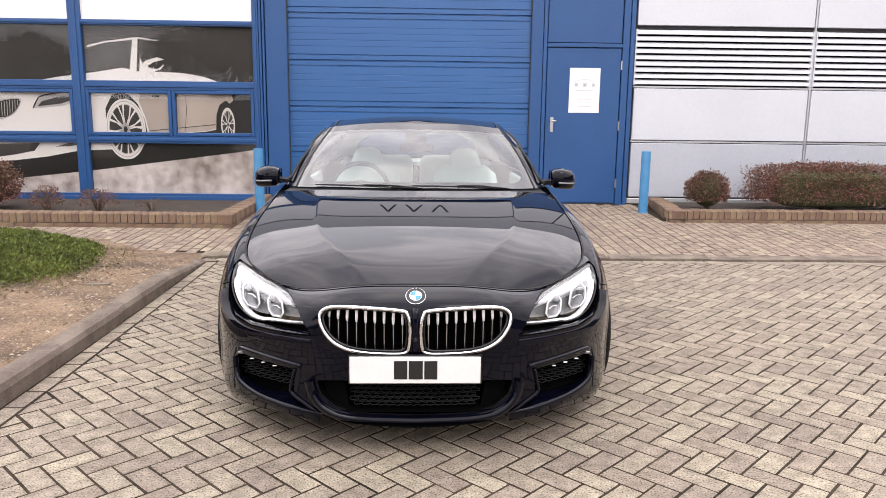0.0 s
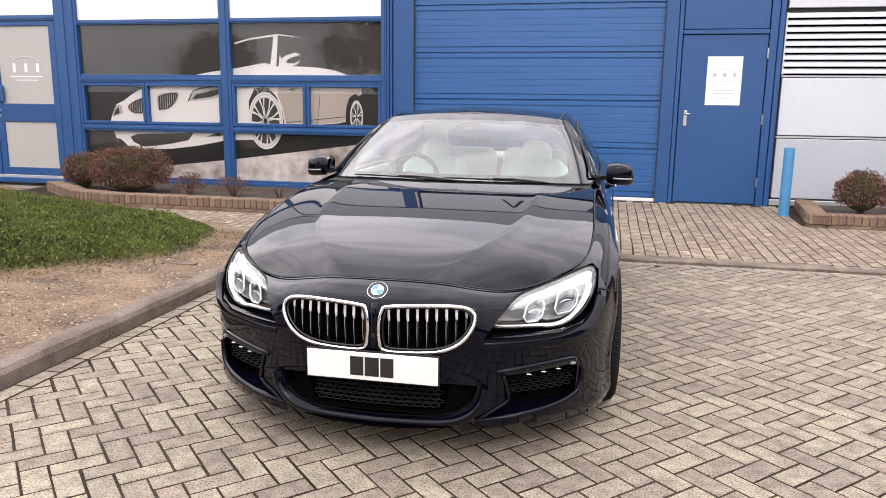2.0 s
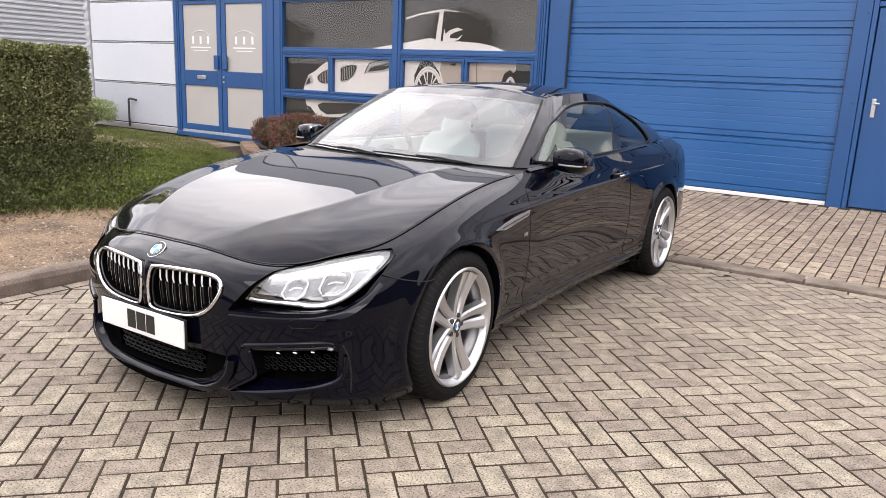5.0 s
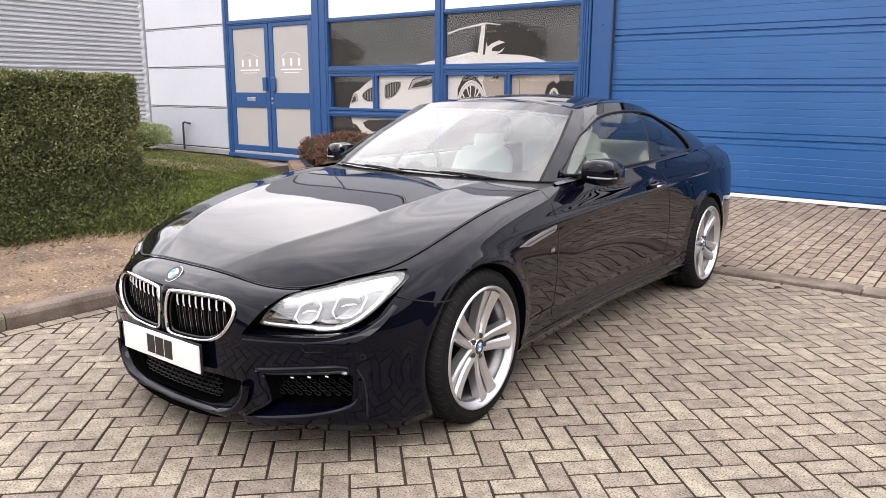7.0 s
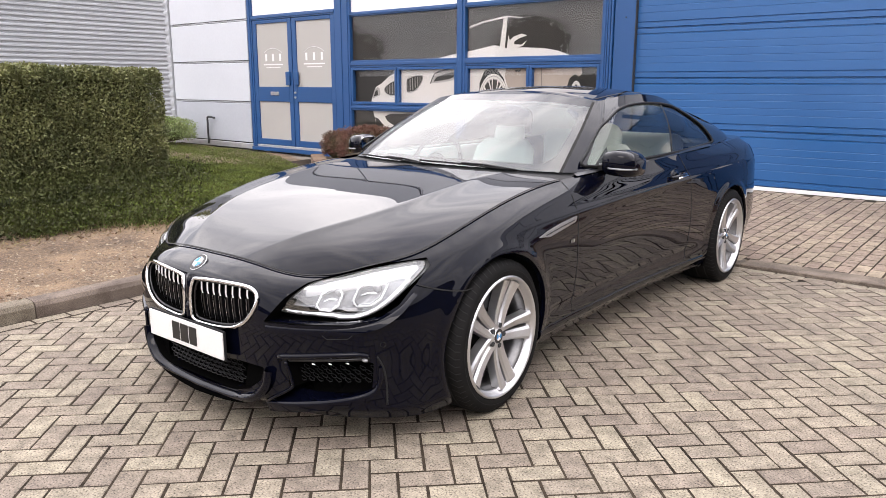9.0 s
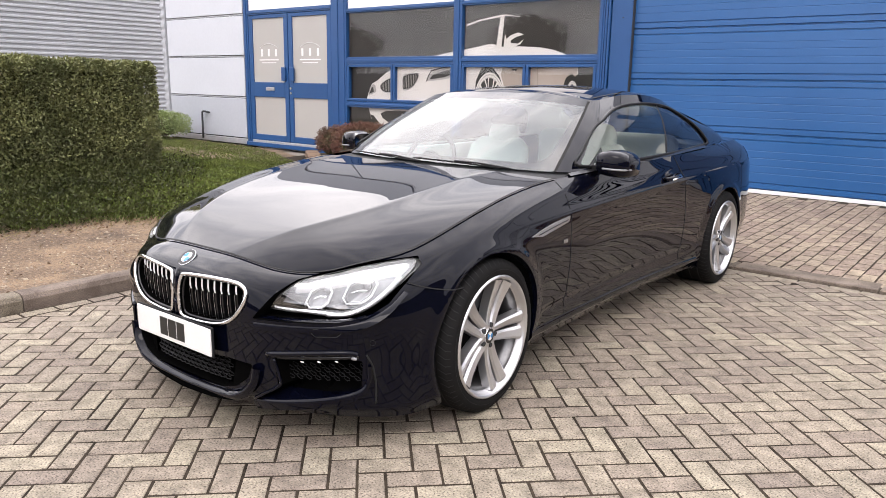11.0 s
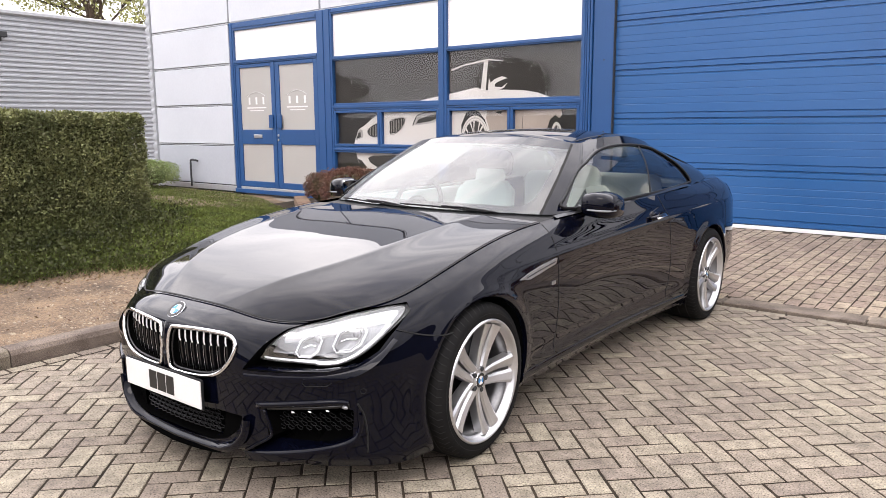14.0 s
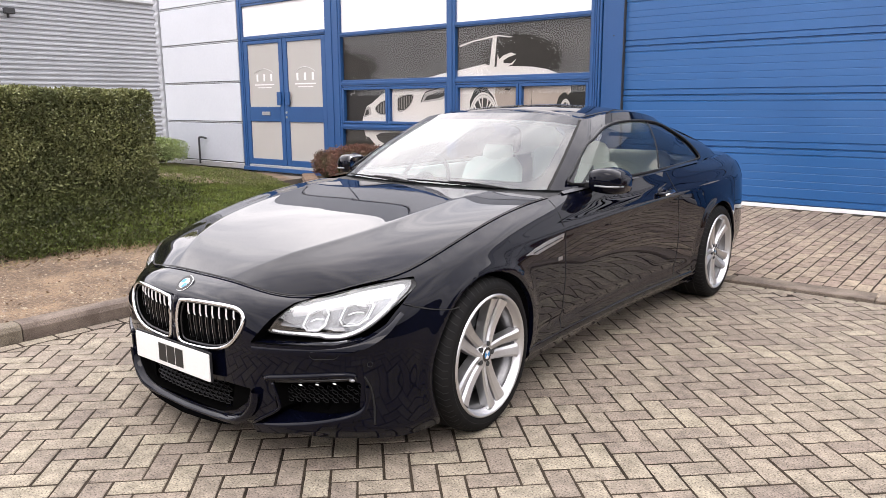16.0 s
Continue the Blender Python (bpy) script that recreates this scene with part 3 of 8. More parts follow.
def brick_bed(name, label, line, z0):
    """A low planter wall along a line of plan points: one stretcher course and a row of bullnosed bricks on edge."""
    bed = thing(name, label, "planter wall", kind="structure")
    edge_me = mesh_from("edge_brick", *BRICK_E, M_BRICK)
    course_me = mesh_from("course_brick", *BRICK_S, M_BRICK)
    core_v, core_f = [], []
    for (xa, ya), (xb, yb) in zip(line, line[1:]):
        ln = math.hypot(xb - xa, yb - ya)
        ang = math.degrees(math.atan2(yb - ya, xb - xa))
        d = Vector(((xb - xa) / ln, (yb - ya) / ln, 0))
        back = Vector((-d.y, d.x, 0))
        n = int(ln / 0.0785)
        for i in range(n):
            p = Vector((xa, ya, 0)) + d * ((i + 0.5) * ln / n) + back * 0.107
            ob = part("edge_brick", edge_me, M_BRICK, bed)
            ob.matrix_basis = pose(p.x, p.y, z0 + 0.19 + 0.0025 * math.sin(i * 5.3), 0, 0, ang + 90 + 0.8 * math.sin(i * 2.9))
        n = max(1, round(ln / 0.225))
        for i in range(n):
            p = Vector((xa, ya, 0)) + d * ((i + 0.5) * ln / n) + back * 0.055
            ob = part("course_brick", course_me, M_BRICK, bed)
            ob.matrix_basis = pose(p.x, p.y, z0 + 0.069, 0, 0, ang)
        k = len(core_v)
        for q, h in ((0.012, z0 - 0.1), (0.2, z0 - 0.1), (0.2, z0 + 0.17), (0.012, z0 + 0.17)):
            for e in (0, ln):
                core_v.append(Vector((xa, ya, h)) + d * e + back * q)
        core_f += [(k, k + 1, k + 7, k + 6), (k + 6, k + 7, k + 5, k + 4), (k + 4, k + 5, k + 3, k + 2)]
    part("mortar_bed", (core_v, core_f), M_MORTAR, bed)
    return bed


brick_bed("planter_wall", "low buff brick planter wall beneath the glazing", [(-7.0, 9.6), (-5.9, 8.75), (-5.2, 8.56), (-2.0, 8.52), (-1.98, 10.7)], 0.03)
brick_bed("planter_wall", "low buff brick planter wall beneath the cladding", [(3.52, 10.72), (3.33, 9.2), (8.4, 9.26)], 0.035)
for name, pts, z in (("bed_soil", [(-6.9, 9.7), (-5.2, 8.7), (-2.1, 8.66), (-2.1, 10.75), (-6.9, 10.75)], 0.115), ("bed_soil", [(3.5, 9.34), (8.4, 9.4), (8.4, 10.75), (3.65, 10.75)], 0.15)):
    ob = part(name, ([(x, y, z) for x, y in pts], [tuple(range(len(pts)))]), M_MULCH)
    tagged(ob, "dark planting soil within the brick bed", "soil", kind="structure")


# ---- building ----
FY = 10.79              # outer face of the glazing and door frames


def slab_on(name, x0, x1, z0, z1, y0, y1, material, parent, bevel=0.004, label=""):
    return part(name, box_bm(x0, x1, y0, y1, z0, z1, bevel), material, parent, label)


# main wall with its openings left free
wall = thing("wall_front", "industrial unit's front wall of white metal cladding", "wall", kind="structure")
for x0, x1, z0, z1 in ((-13.1, -10.2, -0.3, 4.95), (-10.2, -1.74, 3.42, 4.95), (-1.74, 1.75, 3.5, 4.95), (1.75, 3.2, 3.5, 4.95), (3.2, 9.2, -0.3, 4.95)):
    slab_on("backing", x0, x1, z0, z1, FY + 0.05, FY + 0.25, M_GASKET, wall, 0)
wall_back = part("wall_back", box_bm(-13.1, 9.2, FY + 2.5, FY + 2.6, -0.3, 4.95), M_GASKET)
tagged(wall_back, "dark inner wall behind the openings", "wall", kind="structure")
roof_slab = part("roof", box_bm(-13.1, 9.2, FY + 0.05, FY + 2.6, 4.95, 5.01), M_GASKET)
tagged(roof_slab, "flat roof edge of the unit", "roof", kind="structure")


def cladding(x_edges, z_edges, low_grey, parent):
    for xa, xb in zip(x_edges, x_edges[1:]):
        for k, (za, zb) in enumerate(zip(z_edges, z_edges[1:])):
            slab_on("cladding_panel", xa + 0.024, xb - 0.024, za + 0.023, zb - 0.023, FY - 0.005, FY + 0.05, M_GREY_PANEL if k < low_grey else M_WHITE_PANEL, parent, 0.006)
            slab_on("joint_trim", xa + 0.012, xb - 0.012, zb - 0.012, zb + 0.012, FY + 0.004, FY + 0.05, M_TRIM, parent, 0.003)


cladding((-13.1, -10.22), (0.16, 1.01, 1.84, 2.66, 3.46, 4.3), 1, wall)
cladding((-10.22, -7.5, -4.66, -1.74), (3.457, 4.3), 0, wall)
slab_on("joint_trim", -10.208, -1.75, 3.462, 3.476, FY + 0.004, FY + 0.05, M_TRIM, wall, 0.003)
cladding((3.21, 5.8, 8.4, 9.2), (0.2, 1.03, 1.81), 1, wall)
cladding((3.21, 5.8, 8.4, 9.2), (2.64, 3.46, 4.3), 0, wall)
cladding((-1.74, 1.75, 3.2), (3.5, 4.3), 0, wall)
for x in (5.8, 8.4):
    slab_on("joint_trim", x - 0.013, x + 0.013, 0.2, 4.3, FY - 0.002, FY + 0.05, M_TRIM, wall, 0.003)
slab_on("base_trim", 3.21, 9.2, 0.12, 0.2, FY - 0.012, FY + 0.05, M_TRIM, wall, 0.006)
slab_on("base_trim", -13.1, -10.2, 0.05, 0.16, FY - 0.012, FY + 0.05, M_TRIM, wall, 0.006)

slab_on("fascia", -13.1, 9.2, 4.32, 4.97, FY - 0.03, FY + 0.05, M_GREY_PANEL, wall, 0.01)
for xa in (-2.0, 1.74):
    slab_on("blue_strip", xa, xa + 0.2, 3.495, 4.3, FY - 0.02, FY + 0.05, M_BLUE, wall, 0.006)
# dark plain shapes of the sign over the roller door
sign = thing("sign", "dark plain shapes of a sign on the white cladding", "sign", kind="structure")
for k, xa in enumerate((-0.32, 0.08, 0.48)):
    for sg in (-1, 1):
        q = [(xa + sg * 0.10, 3.72), (xa + sg * 0.14, 3.72), (xa + 0.018 * sg, 4.06), (xa - 0.018 * sg, 4.06)]
        if k == 2:
            q = [(x, 7.78 - z) for x, z in q]
        part("sign_shape", flat_bm(q, lambda x, z: (x, FY - 0.012 - 0.002 * (sg > 0), z), 0.006, (0, 0.006, 0)), M_GASKET, sign)
# profiled end strip of the side wall
v, f = [], []
n = 120
for i in range(n + 1):
    z = 4.95 * i / n
    o = 0.045 * max(-1, min(1, 2.2 * math.sin(2 * math.pi * z / 0.2)))
    v += [(-13.36 + o * 0.3, FY + 0.25, z), (-13.31 + o, FY - 0.0, z), (-13.12, FY - 0.03 + 0.2 * o, z), (-13.10, FY + 0.2, z)]
for i in range(n):
    for j in range(3):
        f.append((i * 4 + j, i * 4 + j + 1, i * 4 + j + 5, i * 4 + j + 4))
part("corner_cladding", (v, f), M_CORRUGATED, wall)


def louvre(x0, x1, z0, z1):
    lv = thing("louvre", "white metal ventilation louvre set into the cladding", "louvre", group="wall louvres")
    # black sheet that paints the shade behind the slats
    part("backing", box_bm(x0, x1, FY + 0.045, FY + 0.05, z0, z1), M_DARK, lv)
    for xa in (x0, x1 - 0.022):
        part("frame_side", box_bm(xa, xa + 0.022, FY - 0.014, FY + 0.045, z0, z1, 0.004), M_WHITE_PANEL, lv)
    n = 9
    for i in range(n):
        zc = z0 + (i + 0.5) * (z1 - z0) / n
        h = (z1 - z0) / n
        bm = bmesh.new()
        pts = [(FY - 0.012, zc - h * 0.34), (FY - 0.016, zc - h * 0.28), (FY - 0.006, zc + h * 0.2), (FY + 0.03, zc + h * 0.44), (FY + 0.034, zc + h * 0.38), (FY + 0.0, zc + h * 0.12)]
        a = [bm.verts.new((x0 + 0.022, yy, zz)) for yy, zz in pts]
        b = [bm.verts.new((x1 - 0.022, yy, zz)) for yy, zz in pts]
        for j in range(6):
            bm.faces.new((a[j], b[j], b[(j + 1) % 6], a[(j + 1) % 6]))
        bmesh.ops.recalc_face_normals(bm, faces=bm.faces[:])
        part("slat", bm, M_WHITE_PANEL, lv)
    return lv


louvre(3.215, 5.785, 1.83, 2.61)
louvre(5.815, 8.385, 1.83, 2.61)

# added, unseen plain walls that close the yard behind the viewer and darken reflections
wall_south = part("wall_south", box_bm(-40, 22, -16.4, -16, -0.2, 1.9), M_YARD_WALL)
tagged(wall_south, "added plain dark wall, unseen, closing the yard", "wall", kind="structure")
wall_east = part("wall_east", box_bm(17, 17.4, -16, 14, -0.2, 5.0), M_YARD_WALL)
tagged(wall_east, "added plain dark wall, unseen, closing the yard", "wall", kind="structure")

# ---- roller door ----
roller = thing("roller_door", "blue sectional roller door, closed, with ribbed steel panels", "roller door", kind="structure")
RY = FY + 0.05
PITCH = 0.647
A = 1.475              # centre of one pair of joint grooves
sections = [A + PITCH * q for q in range(-2, 4)]


def panel_profile(za, zb):
    """Outline (y, z) of one section: two bold ribs by each joint and shallow lines between."""
    pr = [(RY + 0.022, za), (RY + 0.022, za + 0.004), (RY, za + 0.012), (RY, za + 0.066), (RY + 0.012, za + 0.070), (RY + 0.012, za + 0.078), (RY, za + 0.086)]
    h = zb - za
    for q in (0.30, 0.43, 0.57, 0.70):
        zc = za + h * q
        pr += [(RY, zc - 0.005), (RY + 0.0035, zc), (RY, zc + 0.005)]
    pr += [(RY, zb - 0.086), (RY + 0.012, zb - 0.078), (RY + 0.012, zb - 0.070), (RY, zb - 0.066), (RY, zb - 0.012), (RY + 0.022, zb - 0.004), (RY + 0.022, zb)]
    return pr


for za, zb in zip([0.155] + sections[1:], sections[1:] + [3.47]):
    pr = panel_profile(za, zb)
    v = [(x, yy, zq) for yy, zq in pr for x in (-1.74, 1.75)]
    f = [(2 * i, 2 * i + 1, 2 * i + 3, 2 * i + 2) for i in range(len(pr) - 1)]
    part("door_section", (v, f), M_BLUE_DOOR, roller)
slab_on("bottom_seal", -1.73, 1.74, 0.095, 0.15, RY - 0.012, RY + 0.03, M_PAPER, roller, 0.005, "white bottom bar")
slab_on("threshold_gap", -1.73, 1.74, 0.05, 0.096, RY + 0.004, RY + 0.03, M_DARK, roller, 0)

# blue posts and header round roller and side door
posts = thing("trim", "blue painted steel posts and flashings round the doors", "door frame", kind="structure")
slab_on("post", -2.02, -1.72, 0.06, 3.49, FY - 0.02, FY + 0.06, M_BLUE, posts, 0.006)
slab_on("post_edge", -1.722, -1.712, 0.06, 3.49, FY - 0.012, FY + 0.07, M_GASKET, posts, 0)
slab_on("post_fold", -2.06, -2.03, 0.06, 3.49, FY - 0.045, FY + 0.06, M_BLUE, posts, 0.006)
slab_on("post_fold", -2.11, -2.075, 0.06, 3.49, FY - 0.03, FY + 0.06, M_BLUE, posts, 0.006)
slab_on("post", 1.735, 1.90, 0.09, 3.49, FY - 0.02, FY + 0.06, M_BLUE, posts, 0.006)
slab_on("post_edge", 1.727, 1.736, 0.09, 3.49, FY - 0.012, FY + 0.07, M_GASKET, posts, 0)
slab_on("post_fold", 1.905, 1.955, 0.09, 3.49, FY - 0.035, FY + 0.06, M_BLUE, posts, 0.005)
slab_on("post", 3.035, 3.13, 0.09, 3.49, FY - 0.03, FY + 0.06, M_BLUE, posts, 0.005)
slab_on("post_fold", 3.137, 3.195, 0.09, 3.49, FY - 0.05, FY + 0.06, M_BLUE, posts, 0.006)
slab_on("header", 1.957, 3.033, 2.345, 2.40, FY - 0.03, FY + 0.06, M_BLUE, posts, 0.005)
slab_on("transom_panel", 1.967, 3.025, 2.410, 3.47, FY - 0.004, FY + 0.05, M_BLUE, posts, 0.005)
slab_on("shadow_gap", 1.957, 3.033, 2.33, 3.49, FY + 0.04, FY + 0.055, M_GASKET, posts, 0)
for px, pz in ((-1.83, 1.3), (-1.85, 2.27), (1.84, 1.3), (1.86, 2.28)):
    part("bolt", cyl_bm(0.009, 0.012, 8, pose(px, FY - 0.024, pz, 90)), M_GASKET, posts)

side_door = thing("door_1", "blue steel personnel door, closed, with a white notice", "door", kind="structure")
slab_on("door_leaf", 1.966, 3.026, 0.125, 2.337, FY - 0.012, FY + 0.05, M_BLUE, side_door, 0.006)
slab_on("threshold", 1.957, 3.033, 0.085, 0.118, FY - 0.02, FY + 0.05, M_GASKET, side_door, 0)
handle = part("door_handle", box_bm(2.035, 2.085, FY - 0.025, FY - 0.011, 1.15, 1.36, 0.006), M_STEEL, side_door, "steel lever handle on a long plate")
part("lever", tube([(2.06, FY - 0.02, 1.31), (2.06, FY - 0.065, 1.31), (2.075, FY - 0.07, 1.31), (2.12, FY - 0.07, 1.308)], 0.011), M_STEEL, handle, smooth=True)
part("lock", cyl_bm(0.014, 0.02, 12, pose(2.06, FY - 0.03, 1.21, 90)), M_STEEL, handle)
for hz in (0.42, 1.25, 2.1):
    part("hinge", cyl_bm(0.013, 0.13, 10, pose(3.03, FY - 0.03, hz)), M_STEEL, side_door)

notice = thing("notice", "white paper notice with faint lettering on the blue door", "notice")
part("sheet", box_bm(2.295, 2.735, FY - 0.018, FY - 0.0135, 1.43, 2.06, 0.0015), M_PAPER, notice)
for q in range(3):
    x = 2.37 + q * 0.125
    part("print_bar", box_bm(x, x + 0.045, FY - 0.0195, FY - 0.0185, 1.80, 1.845), M_FAINT, notice)
for zq, wd in ((1.74, 0.26), (1.62, 0.22), (1.58, 0.3), (1.52, 0.18)):
    part("print_bar", box_bm(2.515 - wd / 2, 2.515 + wd / 2, FY - 0.0195, FY - 0.0185, zq, zq + 0.006), M_FAINT, notice)
arc = [(2.37 + 0.29 * s, FY - 0.019, 1.865 + 0.035 * math.sin(math.pi * s)) for s in np.linspace(0, 1, 12)]
part("print_line", tube(arc, 0.0022, 5), M_FAINT, notice)

# ---- glazing ----
def frame_bar(parent, x0, x1, z0, z1, name="frame_bar", deep=0.0):
    """A glazing bar with a stepped profile: a broad back and a raised middle rib."""
    slab_on(name, x0, x1, z0, z1, FY - 0.02 - deep, FY + 0.06, M_BLUE, parent, 0.005)
    w, h = x1 - x0, z1 - z0
    if w > h:
        slab_on("rib", x0, x1, z0 + h * 0.3, z1 - h * 0.3, FY - 0.034 - deep, FY - 0.016 - deep, M_BLUE, parent, 0.004)
    else:
        slab_on("rib", x0 + w * 0.3, x1 - w * 0.3, z0, z1, FY - 0.034 - deep, FY - 0.016 - deep, M_BLUE, parent, 0.004)


window = thing("window_1", "blue-framed shopfront glazing with a printed film", "window", kind="structure")
for za, zb in ((0.07, 0.205), (0.925, 1.03), (1.675, 1.80), (2.555, 2.63), (3.36, 3.46)):
    for xa, xb in ((-7.19, -4.745), (-4.575, -2.19)):
        frame_bar(window, xa, xb, za, zb)
for xa, xb in ((-7.33, -7.19), (-4.745, -4.575), (-2.20, -2.115)):
    frame_bar(window, xa, xb, 0.07, 3.46, deep=0.012)
slab_on("base_plinth", -7.33, -2.1, -0.1, 0.075, FY - 0.03, FY + 0.06, M_BLUE, window, 0.004)
for xc, xa, xb in ((-6.06, -7.19, -4.745), (-3.37, -4.575, -2.20)):
    for s0, s1 in ((xa, xc), (xc, xb)):
        for q in ((s0 + 0.004, s0 + 0.052, 1.034, 1.671), (s1 - 0.052, s1 - 0.004, 1.034, 1.671)):
            slab_on("sash_stile", *q, FY - 0.028, FY + 0.05, M_BLUE, window, 0.006)
        for q in ((s0 + 0.052, s1 - 0.052, 1.034, 1.08), (s0 + 0.052, s1 - 0.052, 1.625, 1.671)):
            slab_on("sash_rail", *q, FY - 0.028, FY + 0.05, M_BLUE, window, 0.006)
for xa, xb in ((-7.19, -4.745), (-4.575, -2.19)):
    slab_on("pane", xa, xb, 2.63, 3.36, FY + 0.02, FY + 0.03, M_WHITE_GLASS, window, 0, "white-backed pane")

# printed film behind the panes: flat picture of a white saloon car
film = thing("window_film", "printed film of a white saloon car filling the panes", "window film")
part("backing", box_bm(-7.2, -2.1, FY + 0.045, FY + 0.055, 0.1, 2.6), M_ART_BACKING, film)

def film_shape(name, material, layer, pts):
    part(name, flat_bm(pts, lambda x, z: (x, FY + 0.0445 - 0.0016 * layer, z)), material, film)


film_shape("dark_ground", M_ART_DARK, 1, [(-7.26, 1.69), (-5.97, 1.69), (-6.31, 1.51), (-6.62, 1.36), (-6.75, 1.02), (-6.75, 0.85), (-6.53, 0.63), (-7.01, 0.47), (-7.26, 0.39)])
film_shape("dark_ground", M_ART_DARK, 1, [(-2.55, 1.7), (-2.05, 1.7), (-2.05, 1.21), (-2.5, 1.14)])
film_shape("shadow_shape", M_ART_DARK, 2, [(-6.53, 0.71), (-5.67, 0.72), (-4.73, 0.87), (-3.78, 0.96), (-3.74, 1.07), (-2.73, 1.17), (-2.52, 1.21), (-2.05, 0.97), (-2.05, 0.88), (-2.52, 0.8), (-4.53, 0.54), (-5.67, 0.4), (-6.38, 0.39)])
film_shape("floor_shape", M_ART_FLOOR, 1, [(-7.26, 0.39), (-7.01, 0.47), (-6.38, 0.39), (-5.67, 0.4), (-4.53, 0.53), (-2.52, 0.8), (-2.05, 0.87), (-2.05, 0.21), (-7.26, 0.12)])
film_shape("car_side", M_ART_WHITE, 3, [(-6.75, 1.05), (-6.71, 1.17), (-6.62, 1.34), (-6.48, 1.4), (-6.31, 1.51), (-6.09, 1.61), (-5.85, 1.67), (-5.55, 1.69), (-5.2, 1.8), (-4.92, 1.85), (-4.53, 1.9), (-4.05, 1.98), (-3.86, 1.93), (-3.52, 1.93), (-3.17, 1.91), (-2.93, 1.87), (-2.69, 1.79), (-2.54, 1.68), (-2.52, 1.54), (-2.6, 1.46), (-2.65, 1.26), (-2.73, 1.14), (-2.9, 1.1), (-3.74, 1.03), (-3.78, 0.92), (-4.28, 0.83), (-4.73, 0.81), (-5.2, 0.72), (-5.67, 0.66), (-6.09, 0.64), (-6.53, 0.64), (-6.64, 0.74), (-6.69, 0.89)])
film_shape("car_flank", M_ART_SHADE, 4, [(-3.81, 1.74), (-3.38, 1.76), (-2.86, 1.78), (-2.54, 1.66), (-2.53, 1.54), (-2.62, 1.43), (-2.66, 1.26), (-2.74, 1.15), (-2.9, 1.11), (-3.72, 1.04), (-3.77, 1.29), (-3.85, 1.51)])
film_shape("roof_line", M_ART_WHITE, 2, [(-4.53, 2.28), (-4.28, 2.34), (-3.92, 2.39), (-3.81, 2.4), (-3.54, 2.36), (-3.54, 2.35), (-3.81, 2.38), (-3.92, 2.36), (-4.28, 2.32), (-4.53, 2.25)])
film_shape("screen_pillar", M_ART_WHITE, 2, [(-3.96, 1.93), (-3.89, 2.38), (-3.82, 2.38), (-3.86, 1.93)])
film_shape("mirror_shape", M_ART_WHITE, 4, [(-3.82, 1.92), (-3.8, 2.12), (-3.77, 2.04), (-3.7, 2.09), (-3.56, 2.13), (-3.46, 2.1), (-3.61, 2.06), (-3.69, 2.02), (-3.69, 1.98), (-3.56, 1.97), (-3.46, 2.03), (-3.52, 1.96), (-3.67, 1.91)])
film_shape("grille_shape", M_ART_DARK, 4, [(-6.41, 1.3), (-6.37, 1.35), (-6.24, 1.42), (-6.06, 1.46), (-6.03, 1.41), (-6.04, 1.25), (-6.14, 1.21), (-6.28, 1.2), (-6.38, 1.24)])
film_shape("grille_shape", M_ART_DARK, 4, [(-5.87, 1.47), (-5.71, 1.52), (-5.55, 1.53), (-5.52, 1.49), (-5.59, 1.37), (-5.71, 1.28), (-5.87, 1.26)])
film_shape("lamp_shape", M_ART_SILVER, 4, [(-6.71, 1.14), (-6.66, 1.28), (-6.59, 1.34), (-6.53, 1.32), (-6.51, 1.2), (-6.6, 1.17)])
film_shape("lamp_shape", M_ART_SILVER, 4, [(-5.35, 1.4), (-5.29, 1.51), (-5.2, 1.58), (-4.78, 1.66), (-4.72, 1.64), (-4.72, 1.51), (-4.92, 1.44), (-5.2, 1.41)])
film_shape("intake_shape", M_ART_DARK, 4, [(-6.41, 0.83), (-6.28, 0.88), (-5.67, 0.9), (-5.29, 0.91), (-5.38, 0.8), (-5.67, 0.74), (-5.95, 0.7), (-6.19, 0.68), (-6.35, 0.75)])
film_shape("intake_shape", M_ART_DARK, 4, [(-6.66, 0.81), (-6.57, 0.79), (-6.43, 0.66), (-6.55, 0.64), (-6.62, 0.71)])
film_shape("intake_shape", M_ART_DARK, 4, [(-4.99, 1.03), (-4.78, 1.11), (-4.64, 1.12), (-4.64, 1.02)])
film_shape("intake_shape", M_ART_DARK, 4, [(-5.08, 0.86), (-4.87, 0.92), (-4.72, 0.9), (-4.87, 0.87)])
film_shape("wheel_arch", M_ART_DARK, 5, [(-4.33, 0.98), (-4.33, 1.41), (-4.23, 1.6), (-4.11, 1.64), (-3.99, 1.61), (-3.87, 1.48), (-3.78, 1.25), (-3.74, 0.99)])
film_shape("wheel_arch", M_ART_DARK, 5, [(-2.77, 1.13), (-2.76, 1.34), (-2.71, 1.48), (-2.62, 1.54), (-2.54, 1.48), (-2.49, 1.3), (-2.48, 1.08), (-2.52, 0.96), (-2.77, 0.96)])


